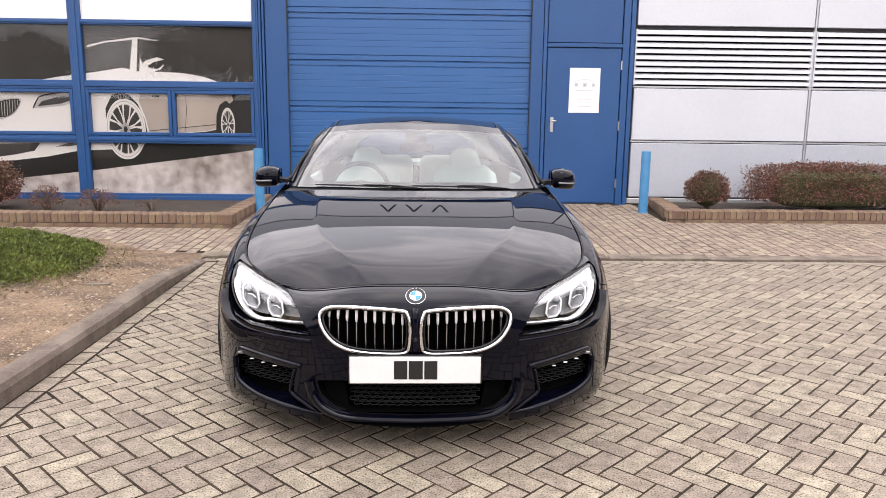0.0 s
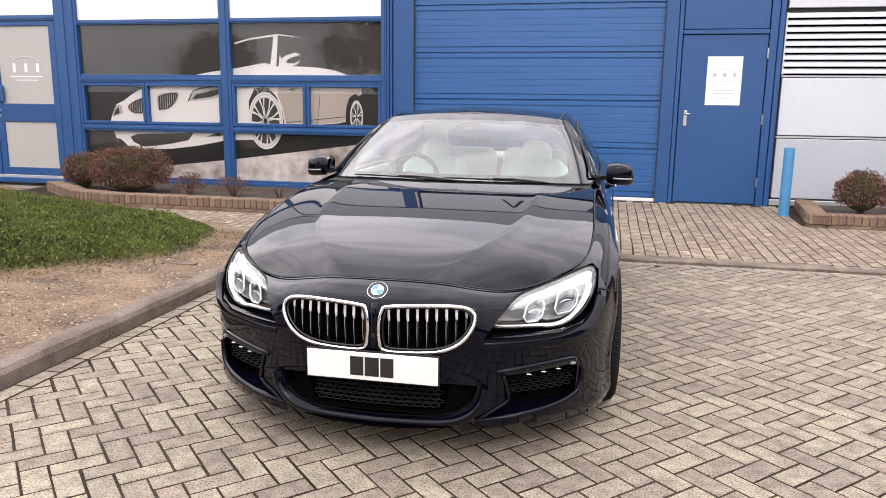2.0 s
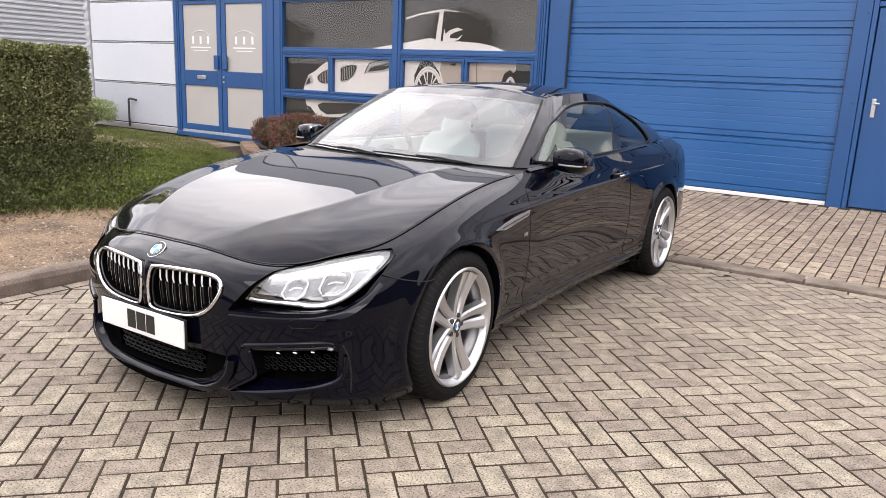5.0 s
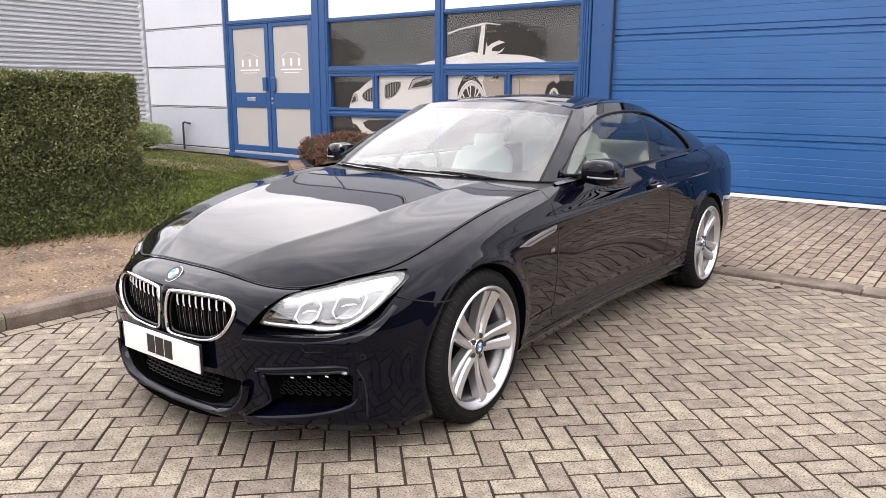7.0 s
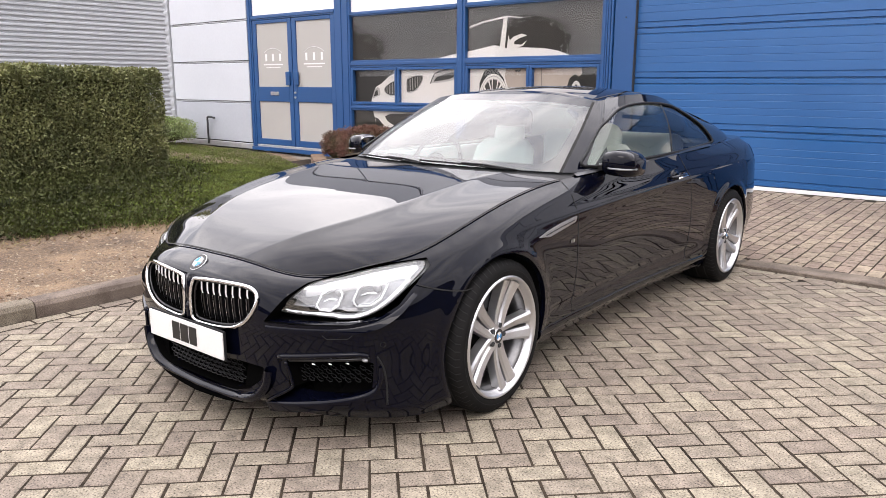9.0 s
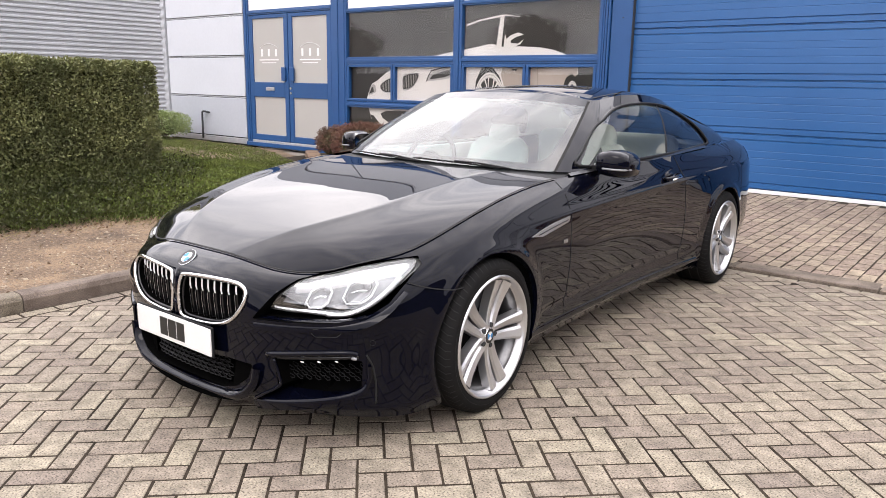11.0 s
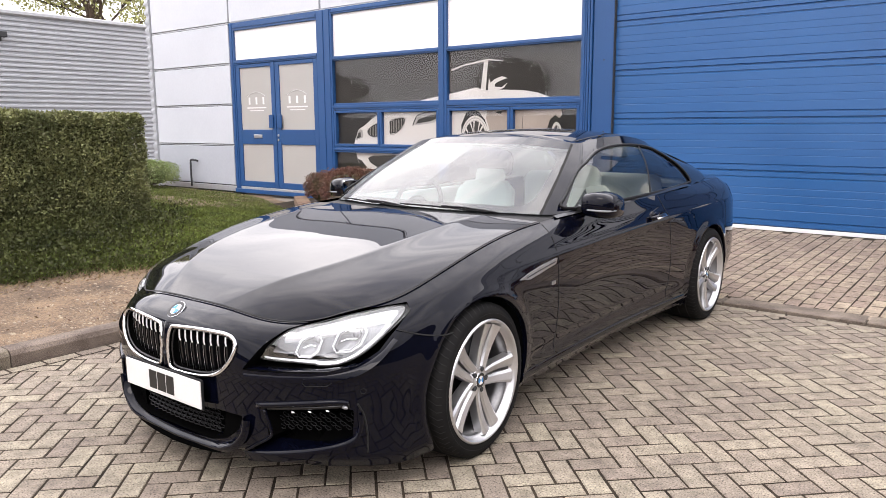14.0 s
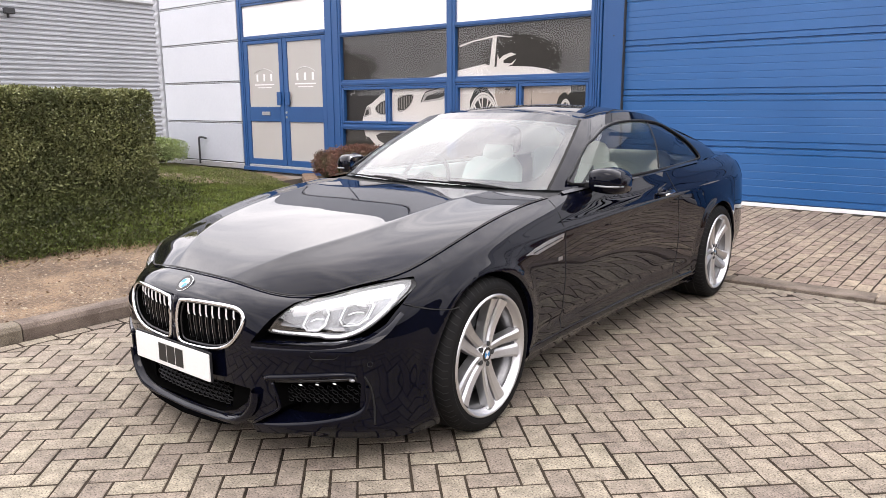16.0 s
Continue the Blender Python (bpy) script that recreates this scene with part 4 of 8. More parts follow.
def film_wheel(cx, cz, rx, rz, spokes):
    """A drawn wheel: pale rim ring, dark middle, pale spokes."""
    at = lambda r, a, q: (cx + rx * r * math.cos(a), FY + 0.0445 - 0.0016 * q, cz + rz * r * math.sin(a))
    n = 40
    v, f = [], []
    for i in range(n):
        a = 2 * math.pi * i / n
        v += [at(1, a, 6), at(0.8, a, 6)]
    for i in range(n):
        j = (i + 1) % n
        f.append((2 * i, 2 * j, 2 * j + 1, 2 * i + 1))
    part("rim_shape", (v, f), M_ART_WHITE, film)
    v = [at(r, 2 * math.pi * i / n, 6.5) for i in range(n) for r in (0.93, 0.90, 0.83, 0.80)]
    part("rim_line", (v, [(4 * i + k, 4 * ((i + 1) % n) + k, 4 * ((i + 1) % n) + k + 1, 4 * i + k + 1) for i in range(n) for k in (0, 2)]), M_ART_SILVER, film)
    part("hub_shape", ([at(0.8, 2 * math.pi * i / n, 6) for i in range(n)], [tuple(range(n))]), M_ART_TREE, film)
    for i in range(spokes):
        a = 2 * math.pi * (i + 0.3) / spokes
        for s in (-0.16, 0.16):
            part("spoke_shape", ([at(0.14, a - 0.35, 7), at(0.14, a + 0.35, 7), at(0.5, a + s * 0.55 + 0.05, 7), at(0.82, a + s + 0.055, 7), at(0.82, a + s - 0.055, 7), at(0.5, a + s * 0.55 - 0.05, 7)], [tuple(range(6))]), M_ART_WHITE, film)
    part("centre_shape", ([at(0.2, 2 * math.pi * i / n, 7.5) for i in range(n)], [tuple(range(n))]), M_ART_SILVER, film)
    part("centre_shape", ([at(0.1, 2 * math.pi * i / n, 8) for i in range(n)], [tuple(range(n))]), M_ART_DARK, film)


# slats, outlines and lamp rings of the printed nose
for pts in ([(-6.41, 1.3), (-6.37, 1.35), (-6.24, 1.42), (-6.06, 1.46), (-6.03, 1.41), (-6.04, 1.25), (-6.14, 1.21), (-6.28, 1.2), (-6.38, 1.24)], [(-5.87, 1.47), (-5.71, 1.52), (-5.55, 1.53), (-5.52, 1.49), (-5.59, 1.37), (-5.71, 1.28), (-5.87, 1.26)]):
    x0, x1 = min(p[0] for p in pts), max(p[0] for p in pts)
    part("grille_line", tube([(x, FY + 0.037, z) for x, z in smooth_line(pts, 3, True)], 0.007, 4, True), M_ART_SILVER, film)
    for x in np.arange(x0 + 0.04, x1 - 0.02, 0.038):
        zs = [z for z in np.linspace(1.18, 1.55, 60) if edge_distance(x, z, pts) > 0.012]
        if len(zs) > 4:
            film_shape("slat_shape", M_ART_SILVER, 5, [(x - 0.005, min(zs)), (x + 0.005, min(zs)), (x + 0.011, max(zs)), (x + 0.001, max(zs))])
film_shape("lamp_inner", M_ART_TREE, 5, [(-5.28, 1.43), (-5.22, 1.50), (-5.0, 1.56), (-4.76, 1.60), (-4.75, 1.54), (-4.95, 1.47)])
film_shape("lamp_inner", M_ART_TREE, 5, [(-6.68, 1.17), (-6.63, 1.27), (-6.58, 1.29), (-6.57, 1.20)])
part("lamp_line", tube([(x, FY + 0.037, z) for x, z in smooth_line([(-5.35, 1.4), (-5.29, 1.51), (-5.2, 1.58), (-4.78, 1.66)], 4)], 0.009, 4), M_ART_TREE, film)
part("bonnet_line", tube([(x, FY + 0.0375, z) for x, z in smooth_line([(-6.1, 1.56), (-5.7, 1.62), (-5.2, 1.68), (-4.75, 1.72)], 4)], 0.004, 4), M_ART_SHADE, film)
part("door_line", tube([(-3.2, FY + 0.0375, 1.74), (-3.18, FY + 0.0375, 1.4), (-3.22, FY + 0.0375, 1.09)], 0.004, 4), M_ART_TREE, film)
part("sill_line", tube([(-3.72, FY + 0.0375, 1.10), (-2.78, FY + 0.0375, 1.2)], 0.005, 4), M_ART_TREE, film)
film_shape("vent_shape", M_ART_TREE, 5, [(-3.66, 1.60), (-3.55, 1.61), (-3.57, 1.57), (-3.66, 1.58)])
film_wheel(-4.06, 1.12, 0.285, 0.43, 8)
film_wheel(-2.6, 1.2, 0.10, 0.24, 7)


# clear panes over the film
for xa, xb in ((-7.19, -4.745), (-4.575, -2.19)):
    for za, zb in ((0.205, 0.925), (1.08, 1.625), (1.8, 2.555)):
        ob = part("pane", ([(xa, FY + 0.02, za), (xb, FY + 0.02, za), (xb, FY + 0.02, zb), (xa, FY + 0.02, zb)], [(0, 1, 2, 3)]), M_PANE, window)
        ob.visible_shadow = False

# ---- entrance doors ----
entry = thing("door_2", "blue-framed double entrance doors with frosted panes, closed", "door", kind="structure")
for q in ((-10.2, -10.06, 0.12, 3.455), (-7.6, -7.33, 0.12, 3.455)):
    frame_bar(entry, *q)
for q in ((-10.06, -7.6, 3.3, 3.455), (-10.06, -7.6, 2.63, 2.72)):
    frame_bar(entry, *q)
slab_on("transom_pane", -10.06, -7.6, 2.72, 3.3, FY + 0.02, FY + 0.03, M_WHITE_GLASS, entry, 0, "white-backed pane")
for i in range(3):
    slab_on("number_bar", -9.86 + i * 0.115, -9.79 + i * 0.115, 2.83, 3.02, FY + 0.017, FY + 0.0195, M_PAPER, entry, 0)
slab_on("threshold", -10.2, -7.33, 0.04, 0.12, FY - 0.05, FY + 0.06, M_BLUE, entry, 0.006)
slab_on("kick_strip", -10.02, -7.64, 0.12, 0.165, FY - 0.03, FY + 0.05, M_TRIM, entry, 0.004, "bright metal strip")
for xa, xb, hx in ((-10.05, -8.84, -8.955), (-8.82, -7.61, -8.705)):
    leaf = part("door_leaf", box_bm(xa, xa + 0.115, FY - 0.012, FY + 0.045, 0.17, 2.625, 0.005), M_BLUE, entry)
    part("stile", box_bm(xb - 0.115, xb, FY - 0.012, FY + 0.045, 0.17, 2.625, 0.005), M_BLUE, leaf)
    for za, zb in ((0.17, 0.29), (1.04, 1.33), (2.555, 2.625)):
        part("rail", box_bm(xa + 0.115, xb - 0.115, FY - 0.012, FY + 0.045, za, zb, 0.005), M_BLUE, leaf)
    for za, zb in ((0.29, 1.04), (1.33, 2.555)):
        part("pane", box_bm(xa + 0.115, xb - 0.115, FY + 0.012, FY + 0.02, za, zb), M_FROST, leaf, "frosted pane")
    part("push_plate", box_bm(hx - 0.06, hx + 0.06, FY - 0.05, FY - 0.013, 1.36, 1.62, 0.008), M_BLUE, leaf)
    xm = (xa + xb) / 2
    arc = [(xm - 0.28 + 0.56 * s, FY + 0.008, 1.99 + 0.085 * math.sin(math.pi * s) ** 0.8) for s in np.linspace(0, 1, 14)]
    part("emblem_line", tube(arc, 0.0045, 5), M_PAPER, leaf)
    for q in range(3):
        part("lettering_bar", box_bm(xm - 0.245 + q * 0.22, xm - 0.19 + q * 0.22, FY + 0.008, FY + 0.0115, 1.83, 1.97), M_WHITE_GLASS, leaf)
    part("lettering_bar", box_bm(xm - 0.3, xm + 0.3, FY + 0.008, FY + 0.0115, 1.752, 1.775), M_WHITE_GLASS, leaf)
    part("lettering_bar", box_bm(xm - 0.22, xm + 0.22, FY + 0.008, FY + 0.0115, 1.70, 1.715), M_WHITE_GLASS, leaf)
part("letter_plate", box_bm(-9.53, -9.27, FY - 0.03, FY - 0.011, 1.165, 1.235, 0.006), M_STEEL, entry, "steel letter plate")
for lz in (1.13, 1.22):
    part("lock", cyl_bm(0.022, 0.02, 14, pose(-8.765, FY - 0.02, lz, 90)), M_STEEL, entry)

pipe = part("wall_pipe", tube(smooth_line([(-11.72, FY - 0.09, 0.1), (-11.72, FY - 0.09, 0.55), (-11.71, FY - 0.09, 0.66), (-11.62, FY - 0.09, 0.68), (-11.45, FY - 0.09, 0.66)], 5), 0.022, 8), M_GASKET, smooth=True)
tagged(pipe, "grey bent vent pipe standing against the cladding", "pipe")

# ---- bollards ----
def bollard(at, label):
    b = thing("bollard", label, "bollard", at, group="door bollards")
    part("post", cyl_bm(0.062, 0.85, 24, pose(0, 0, 0.425), bevel=0.008), M_BOLLARD, b, smooth=False)
    part("base_ring", cyl_bm(0.072, 0.02, 24, pose(0, 0, 0.01)), M_BOLLARD, b)
    return b


bollard((3.24, 10.02, apron_z(10.0) - 0.01), "light blue painted steel bollard beside the blue door")
bollard((-1.93, 9.7, apron_z(9.7) - 0.01), "light blue painted steel bollard beside the planter")


# ---- planting ----
def bush(name, label, centre, size, count, leaf, material, seed, twigs=20, category="shrub", squarish=2.0):
    """A shrub: woody stems and a shell of many small leaves with an uneven outline."""
    b = thing(name, label, category, centre)
    rg = random.Random(seed)
    v, f = [], []
    for i in range(twigs):
        a, e = rg.uniform(0, 6.28), rg.uniform(0.35, 0.95)
        tip = Vector((size[0] * e * math.cos(a), size[1] * e * math.sin(a), size[2] * rg.uniform(0.6, 1.0)))
        mid = tip * 0.5 + Vector((rg.gauss(0, 0.02), rg.gauss(0, 0.02), 0.04))
        tv, tf = tube([(tip.x * 0.06, tip.y * 0.06, -0.03), mid, tip], 0.0045, 5)
        k = len(v)
        v += tv
        f += [tuple(q + k for q in g) for g in tf]
    part("stem", (v, f), M_TWIG, b)
    v, f = [], []
    for i in range(count):
        a, c = rg.uniform(0, 6.28), rg.uniform(-0.55, 1.0)
        d = Vector((math.cos(a) * math.sqrt(max(0, 1 - c * c)), math.sin(a) * math.sqrt(max(0, 1 - c * c)), c))
        q = (abs(d.x) ** squarish + abs(d.y) ** squarish + abs(d.z) ** squarish) ** (-1 / squarish)
        rr = q * (1 - 0.45 * rg.random() ** 1.6) * (1 + 0.16 * noise.noise(d * 2.4 + Vector((seed, 0, 0))) + 0.06 * rg.gauss(0, 1))
        p = Vector((d.x * size[0] * rr, d.y * size[1] * rr, size[2] * (0.5 + 0.5 * d.z * rr)))
        dr = (d + Vector((rg.gauss(0, 0.6), rg.gauss(0, 0.6), rg.gauss(0, 0.6)))).normalized()
        s = dr.cross(Vector((rg.gauss(0, 1), rg.gauss(0, 1), rg.gauss(0, 1)))).normalized()
        l = leaf * rg.uniform(0.6, 1.3)
        k = len(v)
        v += [p, p + dr * l * 0.5 - s * l * 0.3, p + dr * l, p + dr * l * 0.5 + s * l * 0.3]
        f.append((k, k + 1, k + 2, k + 3))
    part("foliage", (v, f), material, b)
    # dark solid that stands for the shade between the inner leaves
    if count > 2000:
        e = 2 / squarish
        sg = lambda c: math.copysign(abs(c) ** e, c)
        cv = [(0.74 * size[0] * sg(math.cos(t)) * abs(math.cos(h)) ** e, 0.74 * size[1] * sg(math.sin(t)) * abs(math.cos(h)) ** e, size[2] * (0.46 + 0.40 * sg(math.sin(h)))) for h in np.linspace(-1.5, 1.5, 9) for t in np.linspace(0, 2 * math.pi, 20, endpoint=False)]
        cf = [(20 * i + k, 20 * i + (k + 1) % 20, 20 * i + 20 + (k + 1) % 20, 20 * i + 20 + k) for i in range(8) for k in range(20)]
        part("inner_shade", (cv, cf), M_HEDGE_SHADE, b)
    return b


bush("berberis_bush", "small rounded dark red berberis bush in the bed", (4.05, 9.85, 0.17), (0.28, 0.26, 0.50), 6500, 0.026, M_RED_LEAF, 11)
bush("berberis_hedge", "clipped red and green berberis hedge in the bed", (5.75, 9.95, 0.17), (1.05, 0.38, 0.60), 26000, 0.027, M_RED_LEAF, 12, 50, squarish=5.0)
bush("berberis_hedge", "clipped red and green berberis hedge in the bed", (7.7, 9.95, 0.17), (1.0, 0.38, 0.60), 18000, 0.027, M_RED_LEAF, 13, 40, squarish=5.0)
bush("berberis_bush", "broad dark red berberis bush before the glazing", (-5.55, 9.55, 0.115), (0.52, 0.34, 0.62), 15000, 0.027, M_RED_LEAF, 14, 40, squarish=3.0)
bush("berberis_bush", "small dark red berberis bush beside the entrance", (-6.45, 9.75, 0.115), (0.3, 0.28, 0.52), 6500, 0.026, M_RED_LEAF, 15)
bush("berberis_bush", "sparse twiggy berberis bush before the glazing", (-4.6, 9.5, 0.115), (0.2, 0.2, 0.30), 900, 0.024, M_RED_LEAF, 16, 26)
bush("berberis_bush", "sparse twiggy berberis bush before the glazing", (-3.95, 9.5, 0.115), (0.24, 0.2, 0.28), 700, 0.024, M_RED_LEAF, 17, 26)
bush("berberis_bush", "sparse twiggy berberis bush before the glazing", (-3.3, 9.6, 0.115), (0.24, 0.2, 0.17), 60, 0.02, M_RED_LEAF, 18, 16)
bush("variegated_shrub", "rounded pale variegated shrub against the cladding", (-12.3, 9.9, 0.12), (0.95, 0.5, 0.56), 12000, 0.036, M_VARIEGATED, 19, 20, squarish=2.6)


def clipped_hedge(x0, x1, y0, y1, top):
    h = thing("hedge", "tall clipped green hedge with a flat top", "hedge")
    n = 24
    # solid block in a dark colour, painting the shade within the foliage
    part("core", box_bm(x0 + 0.13, x1 - 0.13, y0, y1 - 0.13, 0.05, top - 0.075, 0.08, 3), M_HEDGE_SHADE, h)
    rg = random.Random(21)
    v, f = [], []
    for i in range(120000):
        pick = rg.random()
        if pick < 0.62:
            p, nr = Vector((x1, rg.uniform(y0, y1), rg.uniform(0.1, top))), Vector((1, 0, 0.2))
        elif pick < 0.80:
            p, nr = Vector((rg.uniform(x0, x1), y1, rg.uniform(0.1, top))), Vector((0, 1, 0.2))
        else:
            p, nr = Vector((rg.uniform(x0, x1), rg.uniform(y0, y1), top)), Vector((0, 0, 1))
        if i % 6 == 0:
            # the rounded shoulder between side and top
            a = rg.uniform(0, math.pi / 2)
            if rg.random() < 0.7:
                nr = Vector((math.cos(a), 0, math.sin(a)))
                p = Vector((x1 - 0.12, rg.uniform(y0, y1 - 0.05), top - 0.12)) + nr * 0.12
            else:
                nr = Vector((0, math.cos(a), math.sin(a)))
                p = Vector((rg.uniform(x0, x1 - 0.05), y1 - 0.12, top - 0.12)) + nr * 0.12
            nr = nr * 1.001
        # rounded shoulders
        for ax, hi in ((0, x1), (1, y1)):
            over = max(0.0, p[ax] - (hi - 0.16)) if nr.z > 0.5 and i % 6 else 0.0
            p.z -= over * over * 2.2
        if nr.z < 0.5 and i % 6:
            over = max(0.0, p.z - (top - 0.2))
            p -= Vector((nr.x, nr.y, 0)) * over * over * 3.0
            corner_cut = max(0.0, (p.y - (y1 - 0.15)) if nr.x else (p.x - (x1 - 0.15)))
            p -= Vector((nr.x, nr.y, 0)) * corner_cut * corner_cut * 3.2
        p += nr * (0.045 * noise.noise(p * 2.6) + 0.025 * noise.noise(p * 7.0)) - nr * 0.10 * rg.random() ** 1.8
        d = (nr * 0.7 + Vector((rg.gauss(0, 0.65), rg.gauss(0, 0.65), rg.gauss(0.1, 0.65)))).normalized()
        s = d.cross(Vector((rg.gauss(0, 1), rg.gauss(0, 1), rg.gauss(0, 1)))).normalized()
        l = rg.uniform(0.018, 0.038)
        k = len(v)
        v += [p, p + d * l * 0.5 - s * l * 0.3, p + d * l, p + d * l * 0.5 + s * l * 0.3]
        f.append((k, k + 1, k + 2, k + 3))
    part("foliage", (v, f), M_HEDGE, h)
    return h


clipped_hedge(-6.4, -4.97, 1.6, 5.82, 1.55)


# ---- neighbouring unit ----
shed = thing("neighbouring_building", "grey profiled-metal building beyond the hedge", "building")
v, f = [], []
n = 480
for i in range(n + 1):
    z = -0.1 + 4.35 * i / n
    o = 0.024 * max(-1, min(1, 2.0 * math.sin(2 * math.pi * z / 0.128)))
    v += [(-18.0 + o, 3.0, z), (-18.0 + o, 30.0, z)]
f = [(2 * i, 2 * i + 1, 2 * i + 3, 2 * i + 2) for i in range(n)]
part("profiled_wall", (v, f), M_CORRUGATED, shed)
part("parapet_cap", box_bm(-18.3, -17.92, 3, 30, 4.25, 4.36, 0.02), M_TRIM, shed)
part("inner_wall", box_bm(-18.4, -18.1, 3, 30, -0.1, 4.24), M_GASKET, shed)
wall_lamp = thing("wall_lamp", "small grey floodlight on the profiled wall", "lamp", (-17.9, 9.5, 3.72))
part("housing", box_bm(-0.03, 0.14, -0.12, 0.12, -0.07, 0.07, 0.015), M_GASKET, wall_lamp)
part("bracket", box_bm(-0.06, 0.0, -0.02, 0.02, -0.16, 0.0, 0.004), M_GASKET, wall_lamp)


def broad_tree(at, height, spread, seed, label="tall tree with sparse light green spring leaves", leaves=M_TREE_LEAF):
    t = thing("tree", label, "tree", at)
    rg = random.Random(seed)
    v, f, tips = [], [], []

    def limb(p, d, l, r, depth):
        pts = [p]
        for q in range(3):
            d = (d + Vector((rg.gauss(0, 0.12), rg.gauss(0, 0.12), 0.05))).normalized()
            pts.append(pts[-1] + d * l / 3)
        tv, tf = tube(pts, r, 6)
        for a in range(len(pts)):
            for b in range(6):
                tv[a * 6 + b] = pts[a] + (tv[a * 6 + b] - pts[a]) * (1 - 0.17 * a)
        k = len(v)
        v.extend(tv)
        f.extend([tuple(q + k for q in g) for g in tf])
        if depth == 0:
            tips.extend(pts[1:])
            return
        for q in range(4 if depth > 1 else 3):
            nd = (d + Vector((rg.gauss(0, 0.6), rg.gauss(0, 0.6), rg.gauss(0.15, 0.35)))).normalized()
            limb(pts[-1] if q else pts[2], nd, l * 0.68, r * 0.55, depth - 1)

    limb(Vector((0, 0, 0)), Vector((0, 0, 1)), height * 0.42, 0.2, 4)
    part("trunk", (v, f), M_TWIG, t)
    v, f = [], []
    for p in tips:
        for _ in range(24):
            c = p + Vector((rg.gauss(0, 0.3), rg.gauss(0, 0.3), rg.gauss(0, 0.3)))
            d = Vector((rg.gauss(0, 1), rg.gauss(0, 1), rg.gauss(0, 1))).normalized()
            s = d.orthogonal().normalized()
            l = rg.uniform(0.08, 0.17)
            k = len(v)
            v += [c, c + d * l * 0.5 - s * l * 0.35, c + d * l, c + d * l * 0.5 + s * l * 0.35]
            f.append((k, k + 1, k + 2, k + 3))
    part("crown", (v, f), leaves, t)
    return t


broad_tree((-25.5, 15.6, 0), 8.6, 3.0, 4)
broad_tree((-27.0, 18.6, 0), 9.2, 3.0, 9)
# yard trees behind the viewer, seen mirrored in the glazing
for at, height, seed in (((-13.1, -4.2, 0), 3.2, 31), ((-6.9, -4.5, 0), 4.3, 34), ((-23.0, -4.2, 0), 3.4, 35)):
    broad_tree(at, height, 2.0, seed, "dark leafy tree standing across the yard", M_DARK_LEAF)


# ---- the car ----
# Own axes: x to the car's left, y rearwards from the nose, z up.
CAR = thing("car", "black two-door coupe with silver alloy wheels, parked", "car", (0.205, 2.78, 0.0), turn=0.7)
HUB_F, HUB_R, HUB_Z, ARCH_R = 0.926, 3.768, 0.334, 0.364


def hermite(xs, ys, x):
    """Shape-keeping cubic through (xs, ys); ys may have columns."""
    xs, ys, x = np.asarray(xs, float), np.asarray(ys, float), np.atleast_1d(np.asarray(x, float))
    if ys.ndim == 1:
        return hermite(xs, ys[:, None], x)[:, 0]
    h = np.diff(xs)[:, None]
    d = np.diff(ys, axis=0) / h
    m = np.zeros_like(ys)
    m[1:-1] = np.where(d[:-1] * d[1:] > 0, 2 * d[:-1] * d[1:] / (d[:-1] + d[1:] + 1e-12 * np.sign(d[:-1] + d[1:] + 1e-30)), 0.0)
    m[0], m[-1] = d[0], d[-1]
    i = np.clip(np.searchsorted(xs, x, side="right") - 1, 0, len(xs) - 2)
    hh = (xs[i + 1] - xs[i])[:, None]
    s = ((x - xs[i])[:, None]) / hh
    return (ys[i] * (1 + 2 * s) * (1 - s) ** 2 + ys[i + 1] * s * s * (3 - 2 * s) + hh * (m[i] * s * (1 - s) ** 2 - m[i + 1] * s * s * (1 - s)))


# widest line in plan, from the middle of the nose round one side to the middle of the tail
PLAN = [(0, 0.030), (0.25, 0.045), (0.45, 0.092), (0.63, 0.183), (0.785, 0.310), (0.910, 0.54), (0.944, 0.90), (0.928, 1.45), (0.910, 2.2), (0.920, 2.9), (0.960, 3.752), (0.925, 4.36), (0.775, 4.71), (0.40, 4.83), (0, 4.86)]
PLAN_FINE = np.array(smooth_line(PLAN, 40))
for _ in range(3):
    # ease the curvature from span to span
    PLAN_FINE[9:-9] = np.array([PLAN_FINE[k - 9:k + 10].mean(axis=0) for k in range(9, len(PLAN_FINE) - 9)])


def plan(u):
    k = np.clip(np.asarray(u, float) * 40, 0, len(PLAN_FINE) - 1)
    i = np.minimum(k.astype(int), len(PLAN_FINE) - 2)
    f = (k - i)[:, None]
    p = PLAN_FINE[i] * (1 - f) + PLAN_FINE[i + 1] * f
    j0, j1 = np.maximum(i - 10, 0), np.minimum(i + 11, len(PLAN_FINE) - 1)
    t = PLAN_FINE[j1] - PLAN_FINE[j0]
    t[:, 1] = np.where(np.asarray(u) < 0.25, t[:, 1] * np.asarray(u) * 4, t[:, 1])
    t /= np.linalg.norm(t, axis=1)[:, None]
    return p, np.stack([-t[:, 1], t[:, 0]], 1)      # point and inward normal


ST = [0, 1, 2, 3, 4, 5, 6, 7, 8, 9, 10, 12, 14]
